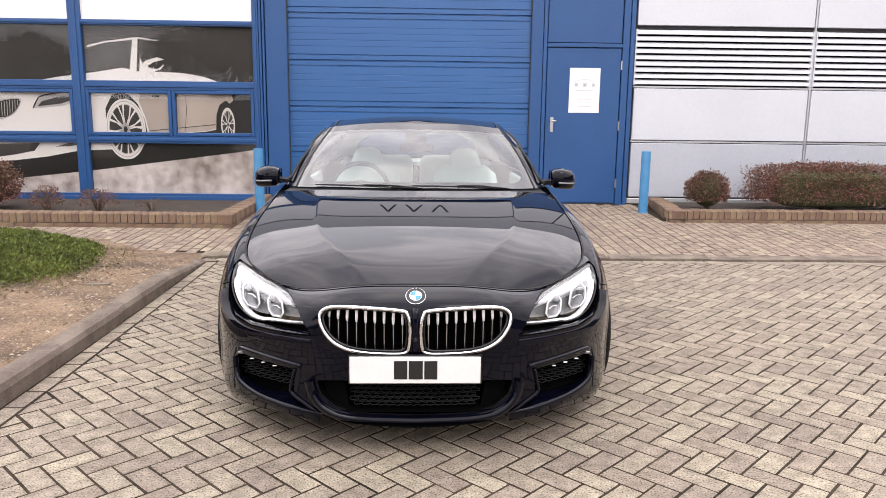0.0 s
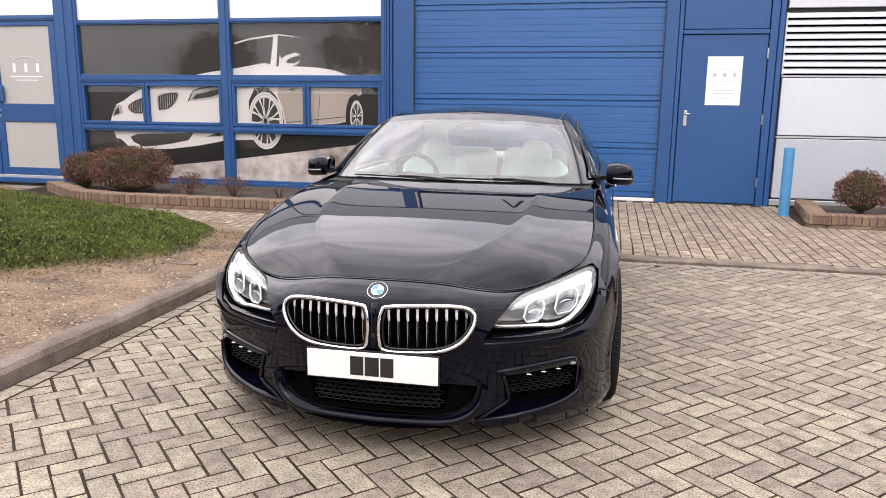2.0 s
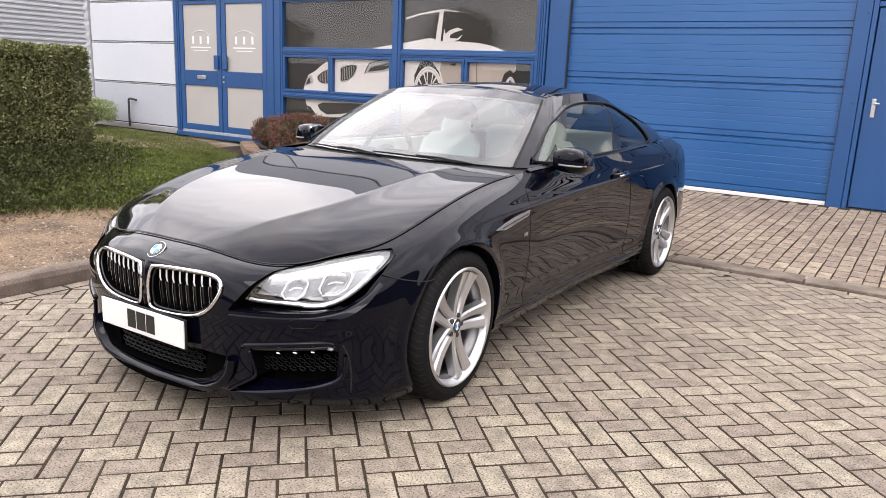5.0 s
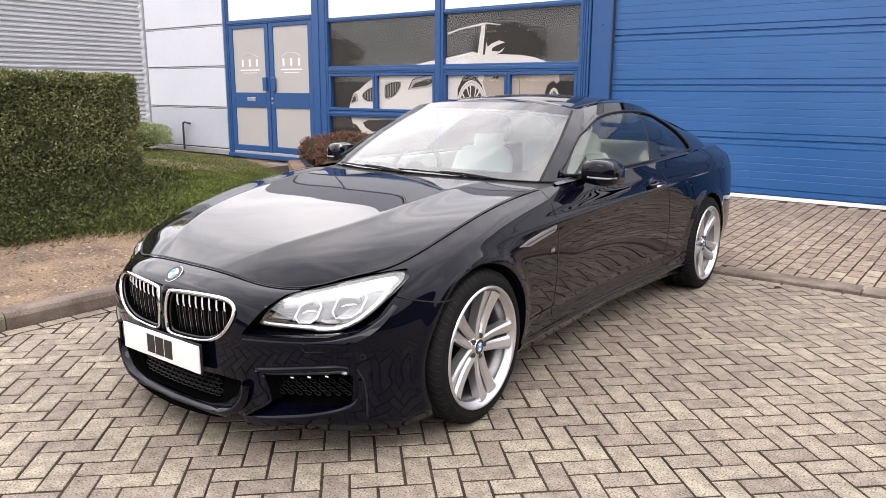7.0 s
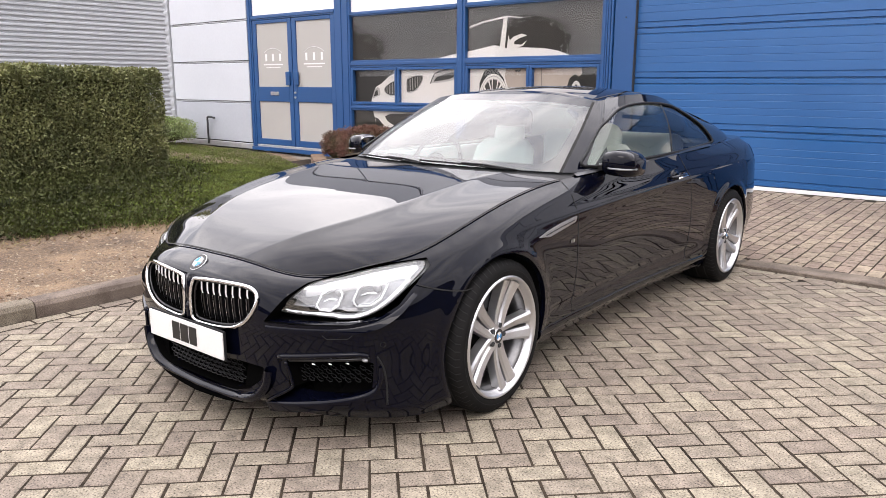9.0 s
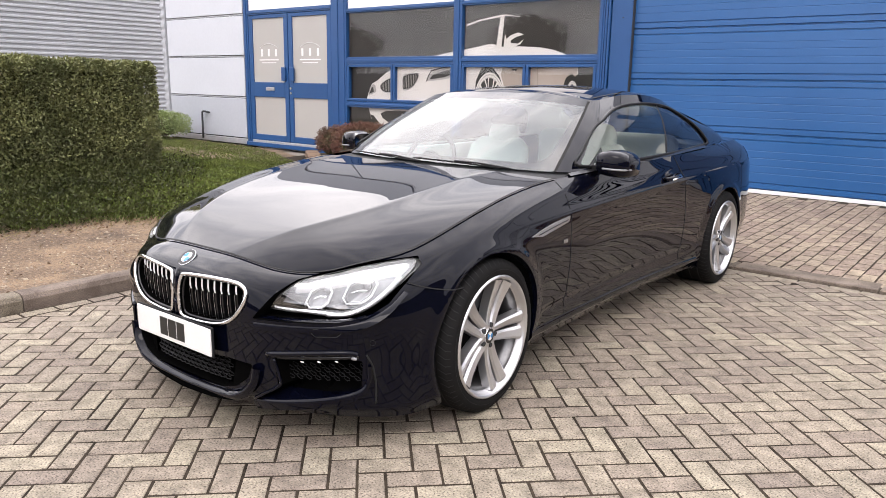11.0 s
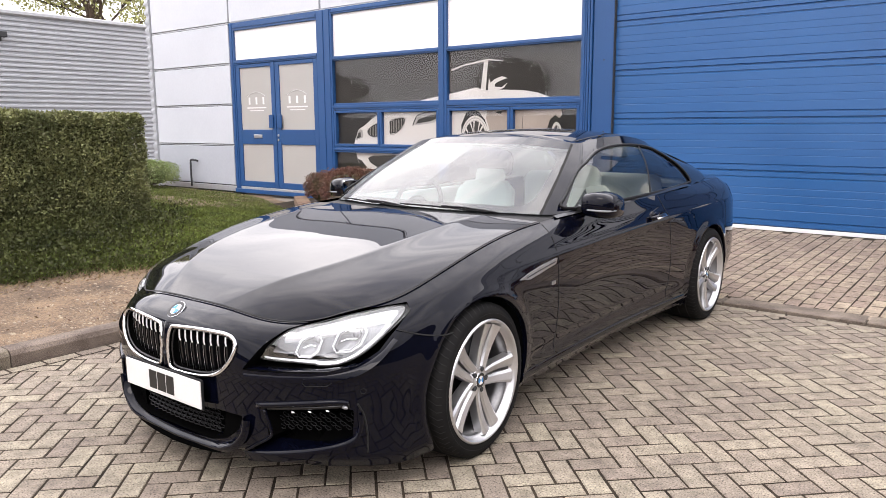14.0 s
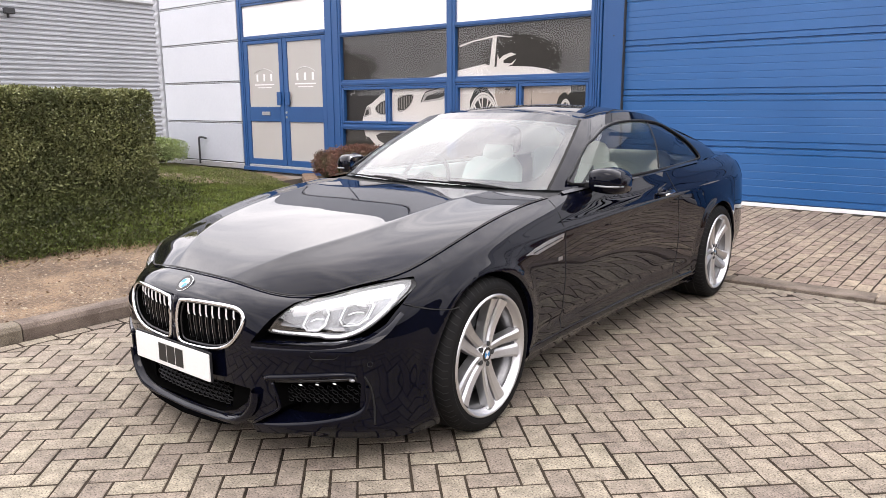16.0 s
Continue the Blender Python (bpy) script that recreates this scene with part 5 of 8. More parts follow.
# heights of the seven lines of the side, station by station
SIDE_Z = [
    (0.155, 0.205, 0.33, 0.50, 0.632, 0.683, 0.705), (0.155, 0.205, 0.33, 0.50, 0.632, 0.680, 0.700), (0.150, 0.200, 0.33, 0.50, 0.612, 0.657, 0.675), (0.138, 0.190, 0.32, 0.50, 0.612, 0.653, 0.671), (0.130, 0.184, 0.325, 0.50, 0.62, 0.680, 0.708), (0.122, 0.18, 0.33, 0.50, 0.63, 0.71, 0.750),
    (0.17, 0.25, 0.38, 0.52, 0.66, 0.78, 0.838), (0.18, 0.26, 0.40, 0.56, 0.72, 0.86, 0.925), (0.175, 0.25, 0.40, 0.60, 0.77, 0.885, 0.952),
    (0.175, 0.25, 0.40, 0.60, 0.785, 0.895, 0.965), (0.18, 0.27, 0.42, 0.62, 0.79, 0.91, 0.980), (0.24, 0.32, 0.45, 0.62, 0.79, 0.92, 0.990), (0.26, 0.33, 0.45, 0.62, 0.79, 0.93, 1.000)]
# how far each line lies inside the widest line
SIDE_IN = [
    (0.06, 0.012, 0.002, 0.0, 0.016, 0.078, 0.138), (0.06, 0.012, 0.004, 0.0, 0.018, 0.075, 0.128), (0.05, 0.012, 0.008, 0.0, 0.028, 0.076, 0.122), (0.035, 0.008, 0.008, 0.0, 0.055, 0.095, 0.128), (0.028, 0.007, 0.007, 0.0, 0.042, 0.092, 0.130), (0.022, 0.006, 0.006, 0.0, 0.024, 0.075, 0.128),
    (0.05, 0.02, 0.004, 0.0, 0.008, 0.050, 0.13), (0.06, 0.03, 0.014, 0.0, 0.002, 0.045, 0.12), (0.075, 0.035, 0.022, 0.002, 0.0, 0.035, 0.063),
    (0.075, 0.03, 0.018, 0.002, 0.0, 0.04, 0.07), (0.05, 0.02, 0.003, 0.0, 0.008, 0.060, 0.14), (0.08, 0.03, 0.0, 0.0, 0.01, 0.05, 0.13), (0.10, 0.03, 0.0, 0.0, 0.02, 0.05, 0.10)]
VK = [0, 0.10, 0.30, 0.50, 0.70, 0.88, 1.0]


def flowing(xs, ys, x):
    """Natural cubic spline through (xs, ys), column by column: no break in curvature, so that reflections flow."""
    xs, ys, x = np.asarray(xs, float), np.asarray(ys, float), np.atleast_1d(np.asarray(x, float))
    n, h = len(xs), np.diff(xs)
    A, b = np.eye(n), np.zeros_like(ys)
    for k in range(1, n - 1):
        A[k, k - 1:k + 2] = h[k - 1], 2 * (h[k - 1] + h[k]), h[k]
        b[k] = 6 * ((ys[k + 1] - ys[k]) / h[k] - (ys[k] - ys[k - 1]) / h[k - 1])
    m = np.linalg.solve(A, b)
    i = np.clip(np.searchsorted(xs, x, side="right") - 1, 0, n - 2)
    hh, p, q = h[i][:, None], (xs[i + 1] - x)[:, None], (x - xs[i])[:, None]
    return (m[i] * p ** 3 + m[i + 1] * q ** 3) / (6 * hh) + (ys[i] / hh - m[i] * hh / 6) * p + (ys[i + 1] / hh - m[i + 1] * hh / 6) * q


def side(u, v):
    """Points of the side surface for arrays u (along) and v (0 sill, 1 top edge)."""
    u, v = np.asarray(u, float), np.asarray(v, float)
    zz, ii = flowing(ST, SIDE_Z, u), flowing(ST, SIDE_IN, u)
    z = np.array([hermite(VK, zz[k], v[k])[0] for k in range(len(u))])
    q = np.array([hermite(VK, ii[k], v[k])[0] for k in range(len(u))])
    # swage line along door and quarter
    p, n = plan(u)
    y = p[:, 1]
    crease = np.exp(-((z - (0.775 + 0.028 * (y - 1.2))) / 0.018) ** 2) * np.clip((y - 1.0) / 0.5, 0, 1) * np.clip((4.4 - y) / 0.5, 0, 1)
    rocker = np.exp(-((z - 0.335) / 0.03) ** 2) * np.clip((y - 1.3) / 0.3, 0, 1) * np.clip((3.3 - y) / 0.3, 0, 1)
    q = q - 0.006 * crease + 0.010 * rocker
    # flared wheel arches
    for hy in (HUB_F, HUB_R):
        r = np.hypot(y - hy, z - HUB_Z)
        q = q - 0.009 * np.exp(-((r - ARCH_R - 0.012) / 0.03) ** 2)
    return np.stack([p[:, 0] + n[:, 0] * q, p[:, 1] + n[:, 1] * q, z], 1)


def u_at(y):
    return float(np.interp(y, PLAN_FINE[:, 1], np.arange(len(PLAN_FINE)) / 40))


def poly_distance(px, pz, poly):
    return np.array([edge_distance(a, b, poly) for a, b in zip(px, pz)])


# outlines seen from ahead (x, z) on the car's left half
KIDNEY = [tuple(p) for p in smooth_line([(0.022, 0.56), (0.032, 0.612), (0.06, 0.628), (0.22, 0.637), (0.325, 0.634), (0.370, 0.620), (0.387, 0.592), (0.377, 0.552), (0.344, 0.506), (0.295, 0.475), (0.23, 0.459), (0.13, 0.453), (0.046, 0.456), (0.026, 0.484)], 4, True)]
LENS = [(0.464, 0.557), (0.56, 0.555), (0.645, 0.550), (0.68, 0.541), (0.735, 0.543), (0.785, 0.570), (0.818, 0.620), (0.831, 0.672), (0.829, 0.706), (0.806, 0.724), (0.74, 0.714), (0.66, 0.693), (0.58, 0.668), (0.524, 0.648), (0.490, 0.605)]
LAMP_HOLE = [(0.418, 0.509), (0.60, 0.510), (0.70, 0.512), (0.785, 0.533), (0.826, 0.580), (0.842, 0.65), (0.841, 0.705), (0.814, 0.7310), (0.738, 0.7205), (0.655, 0.6990), (0.575, 0.6735), (0.519, 0.6515), (0.482, 0.604), (0.454, 0.558)]
SIDE_INTAKE = [(0.495, 0.362), (0.60, 0.371), (0.735, 0.380), (0.774, 0.362), (0.768, 0.245), (0.725, 0.212), (0.47, 0.185), (0.430, 0.190), (0.505, 0.250)]
MID_INTAKE = [(-0.005, 0.330), (0.30, 0.332), (0.405, 0.322), (0.385, 0.265), (0.325, 0.218), (0.23, 0.194), (-0.005, 0.184)]
HOLES = [KIDNEY, LAMP_HOLE, SIDE_INTAKE, MID_INTAKE]

NU, NV = 520, 84
u_grid = np.concatenate([np.linspace(0, 5.2, 230), np.linspace(5.2, 14, NU - 230 + 1)[1:]])
v_grid = np.linspace(0, 1, NV)
UU, VV = np.meshgrid(u_grid, v_grid, indexing="ij")
SP = side(UU.ravel(), VV.ravel()).reshape(NU, NV, 3)


def cut_side(P):
    """Deletes the faces inside the openings and pulls the rim onto their outlines. Returns points and a list of kept quads."""
    P = P.copy()
    front = P[:, :, 1] < 0.75
    fx, fz = P[:, :, 0], P[:, :, 2]
    dist = np.full(fx.shape, -1.0)
    for hole in HOLES:
        d = poly_distance(fx[front], fz[front], hole)
        dist[front] = np.maximum(dist[front], d)
    for hy in (HUB_F, HUB_R):
        r = ARCH_R - np.hypot(P[:, :, 1] - hy, P[:, :, 2] - HUB_Z)
        r = np.where(P[:, :, 0] > 0.5, r, -1)
        dist = np.maximum(dist, r)
    inside = dist > 0
    quads = []
    rim = set()
    for i in range(NU - 1):
        for j in range(NV - 1):
            c = (inside[i, j], inside[i + 1, j], inside[i + 1, j + 1], inside[i, j + 1])
            if sum(c) >= 2:
                if sum(c) < 4:
                    rim.update([(i, j), (i + 1, j), (i + 1, j + 1), (i, j + 1)])
                continue
            if any(c):
                rim.update([q for q, w in zip([(i, j), (i + 1, j), (i + 1, j + 1), (i, j + 1)], c) if w])
            quads.append((i, j))
    used = set()
    for i, j in quads:
        used.update([(i, j), (i + 1, j), (i + 1, j + 1), (i, j + 1)])
    new_p = {}
    for i, j in rim & used:
        p = P[i, j]
        arch = None
        for hy in (HUB_F, HUB_R):
            r = math.hypot(p[1] - hy, p[2] - HUB_Z)
            if p[0] > 0.5 and abs(r - ARCH_R) < 0.03 and p[1] > 0.5:
                arch = (hy, r)
        if arch:
            hy, r = arch
            new_p[i, j] = np.array([p[0], hy + (p[1] - hy) * ARCH_R / r, HUB_Z + (p[2] - HUB_Z) * ARCH_R / r])
        elif p[1] < 0.8:
            best = None
            for hole in HOLES:
                for a in range(len(hole)):
                    x0, z0 = hole[a]
                    x1, z1 = hole[(a + 1) % len(hole)]
                    dx, dz = x1 - x0, z1 - z0
                    s = max(0, min(1, ((p[0] - x0) * dx + (p[2] - z0) * dz) / (dx * dx + dz * dz + 1e-12)))
                    q = (x0 + s * dx, z0 + s * dz)
                    dd = math.hypot(p[0] - q[0], p[2] - q[1])
                    if best is None or dd < best[0]:
                        best = (dd, q)
            if best[0] < 0.03 and best[1][0] > 0.004:
                ax, az = best[1][0] - p[0], best[1][1] - p[2]
                # stay on the surface: slide y with x and z by local slope
                i0, i1, j0, j1 = max(i - 1, 0), min(i + 1, NU - 1), max(j - 1, 0), min(j + 1, NV - 1)
                a, b = P[i1, j] - P[i0, j], P[i, j1] - P[i, j0]
                m = np.array([[a[0], b[0]], [a[2], b[2]]])
                if abs(np.linalg.det(m)) > 1e-9:
                    c = np.linalg.solve(m, [ax, az])
                    c = np.clip(c, -2, 2)
                    new_p[i, j] = p + a * c[0] + b * c[1]
    for k, q in new_p.items():
        P[k] = q
    return P, quads


CP, QUADS = cut_side(SP)


def on_side(x, z, back=0.0):
    """The point of the nose or flank that shows at (x, z) from ahead, pushed back."""
    k = np.argmin((SP[:260, :, 0] - x) ** 2 + (SP[:260, :, 2] - z) ** 2)
    i, j = np.unravel_index(k, (260, NV))
    i, j = min(max(i, 1), 258), min(max(j, 1), NV - 2)
    a, b = (SP[i + 1, j] - SP[i - 1, j]), (SP[i, j + 1] - SP[i, j - 1])
    m = np.array([[a[0], b[0]], [a[2], b[2]]])
    c = np.linalg.lstsq(m, np.array([x - SP[i, j, 0], z - SP[i, j, 2]]), rcond=None)[0]
    p = SP[i, j] + a * np.clip(c[0], -3, 3) + b * np.clip(c[1], -3, 3)
    n = np.cross(a, b)
    n /= np.linalg.norm(n)
    if n[1] > 0:
        n = -n
    p = p - n * back
    return Vector((x, p[1], z)) if back == 0 else Vector(p)


def flank(y, z, out=0.0):
    """The point of the flank at (y, z)."""
    u = u_at(y)
    zz = flowing(ST, SIDE_Z, [u])[0]
    v = float(np.interp(z, hermite(VK, zz, np.linspace(0, 1, 60)), np.linspace(0, 1, 60)))
    p = side([u], [v])[0]
    return Vector((p[0] + out, y, z))


def mirrored(verts, s):
    return [(s * p[0], p[1], p[2]) for p in verts]


def panel(name, pick, s, parent=CAR, label="", material=None):
    """One body panel: the quads whose middle is picked, on side s (+1 left, -1 right)."""
    ids, v, f = {}, [], []
    for i, j in QUADS:
        c = (SP[i, j] + SP[i + 1, j + 1]) / 2
        if not pick(c[1], c[2]):
            continue
        q = []
        for k in ((i, j), (i + 1, j), (i + 1, j + 1), (i, j + 1)):
            if k not in ids:
                ids[k] = len(v)
                v.append(CP[k])
            q.append(ids[k])
        f.append(tuple(q) if s > 0 else tuple(q[::-1]))
    return part(name, (mirrored(v, s), f), material or M_PAINT, parent, label, smooth=True)


def outward(verts, faces):
    """Turns every face away from the middle of the car."""
    out = []
    for g in faces:
        p = [Vector(verts[q]) for q in g]
        n = (p[2] - p[0]).cross(p[3 % len(p)] - p[1])
        c = sum(p, Vector()) / len(p)
        out.append(g if n.dot(c - Vector((0, 2.6, 0.55))) > 0 else tuple(g[::-1]))
    return verts, out


DOOR_F, DOOR_B = 1.585, 3.03
for s in (1, -1):
    panel("front_bumper", lambda y, z: y < 0.62 and z < 0.60 + 0.12 * y or y < 0.45, s)
    panel("front_wing", lambda y, z: not (y < 0.62 and z < 0.60 + 0.12 * y or y < 0.45) and y < DOOR_F, s)
    panel("door", lambda y, z: DOOR_F <= y < DOOR_B, s)
    panel("rear_wing", lambda y, z: y >= DOOR_B, s)


def ribbon(name, pts, w, s, material=M_GAP, lift=0.0012, parent=CAR, normal=None):
    """A fine strip lying on the body along points, as a panel gap or trim."""
    P = [Vector(p) for p in pts]
    v, f = [], []
    for i, p in enumerate(P):
        d = (P[min(i + 1, len(P) - 1)] - P[max(i - 1, 0)]).normalized()
        n = normal(p) if normal else Vector((1, 0, 0.25)).normalized()
        a = d.cross(n).normalized() * (w / 2)
        v += [p + n * lift - a, p + n * lift + a]
    for i in range(len(P) - 1):
        f.append((2 * i, 2 * i + 1, 2 * i + 3, 2 * i + 2))
    return part(name, (mirrored(v, s), f), material, parent)


# ---- bonnet ----
TOP_END = u_at(1.60)
EDGE_N, ACROSS = 120, 90
bu = np.linspace(0, TOP_END, EDGE_N)
edge_line = side(bu, np.ones(EDGE_N))
sp_t = np.clip((edge_line[:, 1] - 0.165) / (edge_line[-1, 1] - 0.165), 0, 1)
spine_y = 0.165 + (1.43 - 0.165) * sp_t ** 0.92
spine_z = hermite([0.165, 0.30, 0.5, 0.75, 1.0, 1.2, 1.43], [0.705, 0.765, 0.822, 0.873, 0.912, 0.938, 0.962], spine_y)


def bonnet_point(k, w):
    """k: row; w: -1..1 across."""
    e, a = edge_line[k], 1 - abs(w)
    x = e[0] * abs(w)
    y = e[1] + (spine_y[k] - e[1]) * (1 - w * w * (0.35 + 0.65 * abs(w)))
    z = e[2] + (spine_z[k] - e[2]) * (1 - abs(w) ** 4.0)
    # two creases that run in from the screen's corners towards the grilles
    c = float(hermite([0.15, 0.31, 0.47, 0.62, 0.80, 1.10, 1.45], [0.17, 0.285, 0.38, 0.445, 0.488, 0.515, 0.53], [y])[0])
    fade = min(1, max(0, (y - 0.17) / 0.22)) * min(1, max(0.25, (1.50 - y) / 0.25))
    d = math.hypot(x - c, 0.007) - 0.007
    z += fade * (0.011 * math.exp(-d / 0.11) if x < c else 0.011 * math.exp(-d / 0.06))
    return (math.copysign(x, w), y, z)


v, f = [], []
ws = np.linspace(-1, 1, 2 * ACROSS + 1)
for k in range(EDGE_N):
    v += [bonnet_point(k, w) for w in ws]
nn = len(ws)
for k in range(EDGE_N - 1):
    for j in range(nn - 1):
        f.append((k * nn + j, k * nn + j + 1, (k + 1) * nn + j + 1, (k + 1) * nn + j))
part("bonnet", (v, f), M_PAINT, CAR, "glossy black bonnet with two raised creases", smooth=True)
for s in (1, -1):
    ribbon("bonnet_gap", [Vector(p) for p in edge_line], 0.008, s, normal=lambda p: Vector((0.35 if p.y > 0.45 else 0.1, -0.3 if p.y < 0.45 else 0, 0.9)).normalized(), lift=0.0065)
    ribbon("door_gap", [flank(DOOR_F + 0.03 * ((0.9 - z) / 0.7) ** 2, z) for z in np.linspace(0.25, 0.925, 24)], 0.006, s)
    ribbon("door_gap", [flank(DOOR_B + 0.10 * math.sin((0.97 - z) * 3.0) - 0.05, z) for z in np.linspace(0.27, 0.985, 24)], 0.006, s)
    ribbon("bumper_gap", [flank(yy, 0.594 + 0.9 * (0.72 - yy) ** 2) for yy in np.linspace(0.475, 0.72, 12)], 0.005, s)
    ribbon("sill_gap", [flank(yy, 0.262 + 0.004 * math.sin(yy)) for yy in np.linspace(1.32, 3.3, 30)], 0.006, s)

# ---- cabin shell ----
BASE = [(0, 1.50, 0.970), (0.40, 1.565, 0.966), (0.665, 1.68, 0.956), (0.785, 1.80, 0.950), (0.832, 1.94, 0.953), (0.845, 2.2, 0.955), (0.848, 2.75, 0.962), (0.828, 3.2, 0.967), (0.808, 3.5, 0.970), (0.775, 3.95, 0.975), (0.72, 4.34, 0.98), (0.62, 4.48, 0.985), (0.30, 4.54, 0.99), (0, 4.55, 0.99)]
TOP = [(0, 2.30, 1.333), (0.30, 2.308, 1.330), (0.535, 2.338, 1.308), (0.592, 2.392, 1.299), (0.602, 2.50, 1.311), (0.610, 2.70, 1.328), (0.610, 3.02, 1.328), (0.594, 3.32, 1.297), (0.575, 3.52, 1.258), (0.552, 3.76, 1.212), (0.535, 3.95, 1.165), (0.495, 3.84, 1.22), (0.27, 3.71, 1.295), (0, 3.68, 1.312)]
CN = 34
base_f, top_f = np.array(smooth_line(BASE, CN)), np.array(smooth_line(TOP, CN))
CABIN_N, CABIN_V = len(base_f), 44


def cabin(i, t):
    b, p = base_f[i], top_f[i]
    q = b + (p - b) * t
    k = i / CN
    bulge = 0.030 if k > 3.5 else 0.020
    out = np.array([q[0], (q[1] - 3.0) * 0.55 if k < 3 or k > 10.5 else 0.0, 0.25])
    out /= np.linalg.norm(out)
    q = q + out * bulge * math.sin(math.pi * t)
    return q


CG = np.array([[cabin(i, t) for t in np.linspace(0, 1, CABIN_V)] for i in range(CABIN_N)])
DLO = [tuple(p) for p in smooth_line([(1.86, 0.978), (2.3, 0.974), (2.85, 0.978), (3.35, 0.983), (3.70, 0.990), (3.785, 1.000), (3.775, 1.045), (3.70, 1.130), (3.55, 1.205), (3.30, 1.254), (2.95, 1.278), (2.62, 1.270), (2.40, 1.232), (2.15, 1.146), (1.95, 1.046)], 4, True)]


def b_line(z):
    """Rear edge of the door glass."""
    return 2.90 + (z - 0.98) * 0.72


dlo_d = np.full((CABIN_N, CABIN_V), -1.0)
sel = np.zeros((CABIN_N, CABIN_V), bool)
sel[int(3.3 * CN):int(9.8 * CN)] = True
dlo_d[sel] = poly_distance(CG[:, :, 1][sel], CG[:, :, 2][sel], DLO)
SCREEN_I = int(2.45 * CN)
REAR_I = int(11.1 * CN)
groups = {"screen": [], "pillar": [], "door_glass": [], "quarter_glass": [], "rear_glass": []}
for i in range(CABIN_N - 1):
    for j in range(CABIN_V - 1):
        c = (CG[i, j] + CG[i + 1, j + 1]) / 2
        d = dlo_d[i:i + 2, j:j + 2].mean()
        if i < SCREEN_I and j < CABIN_V - 6:
            g = "screen"
        elif d > 0:
            g = "door_glass" if c[1] < b_line(c[2]) else "quarter_glass"
        elif i >= REAR_I and 1 < j < CABIN_V - 2:
            g = "rear_glass"
        else:
            g = "pillar"
        groups[g].append((i, j))


def snap(i, j):
    p = CG[i, j]
    if sel[i, j] and abs(dlo_d[i, j]) < 0.010:
        best = None
        for a in range(len(DLO)):
            y0, z0 = DLO[a]
            y1, z1 = DLO[(a + 1) % len(DLO)]
            dy, dz = y1 - y0, z1 - z0
            s = max(0, min(1, ((p[1] - y0) * dy + (p[2] - z0) * dz) / (dy * dy + dz * dz)))
            dd = math.hypot(p[1] - y0 - s * dy, p[2] - z0 - s * dz)
            if best is None or dd < best[0]:
                best = (dd, y0 + s * dy, z0 + s * dz)
        return np.array([p[0] - (best[2] - p[2]) * 0.72, best[1], best[2]])
    return p


def cabin_part(name, quads, s, material, label="", shift=0.0):
    ids, v, f = {}, [], []
    for i, j in quads:
        q = []
        for k in ((i, j), (i + 1, j), (i + 1, j + 1), (i, j + 1)):
            if k not in ids:
                ids[k] = len(v)
                v.append(snap(*k))
            q.append(ids[k])
        f.append(tuple(q) if s > 0 else tuple(q[::-1]))
    v = [(max(0, p[0] - shift), p[1], p[2]) for p in v]
    return v, f


for s in (1, -1):
    v, f = cabin_part("pillar", groups["pillar"], s, M_PAINT)
    part("cabin_frame", outward(mirrored(v, s), f), M_PAINT, CAR, smooth=True)
    inner = [(p[0] * 0.975 - 0.004, 2.95 + (p[1] - 2.95) * 0.985, p[2] - 0.012) for p in v]
    part("pillar_lining", (mirrored(inner, s), f), M_LINING, CAR, "pale cabin lining", smooth=True)
    for name, key, label in (("door_window", "door_glass", "raised clear door window"), ("quarter_window", "quarter_glass", "dark tinted quarter window")):
        v, f = cabin_part(name, groups[key], s, M_SIDE_GLASS, shift=0.006)
        ob = part(name, outward(mirrored(v, s), f), M_SIDE_GLASS if key == "door_glass" else M_TINTED_GLASS, CAR, label, smooth=True)
        ob.visible_shadow = False

for name, key, label in (("windscreen", "screen", "clear windscreen mirroring the sky"), ("rear_window", "rear_glass", "")):
    v, f = [], []
    for s in (1, -1):
        a, b = cabin_part(name, groups[key], s, M_SCREEN)
        k = len(v)
        v += mirrored(a, s)
        f += [tuple(q + k for q in g) for g in b]
    bm = bmesh.new()
    vs = [bm.verts.new(p) for p in v]
    for g in outward(v, f)[1]:
        bm.faces.new([vs[q] for q in g])
    bmesh.ops.remove_doubles(bm, verts=bm.verts[:], dist=0.0005)
    ob = part(name, bm, M_SCREEN if key == "screen" else M_REAR_GLASS, CAR, label, smooth=True)
    ob.visible_shadow = False

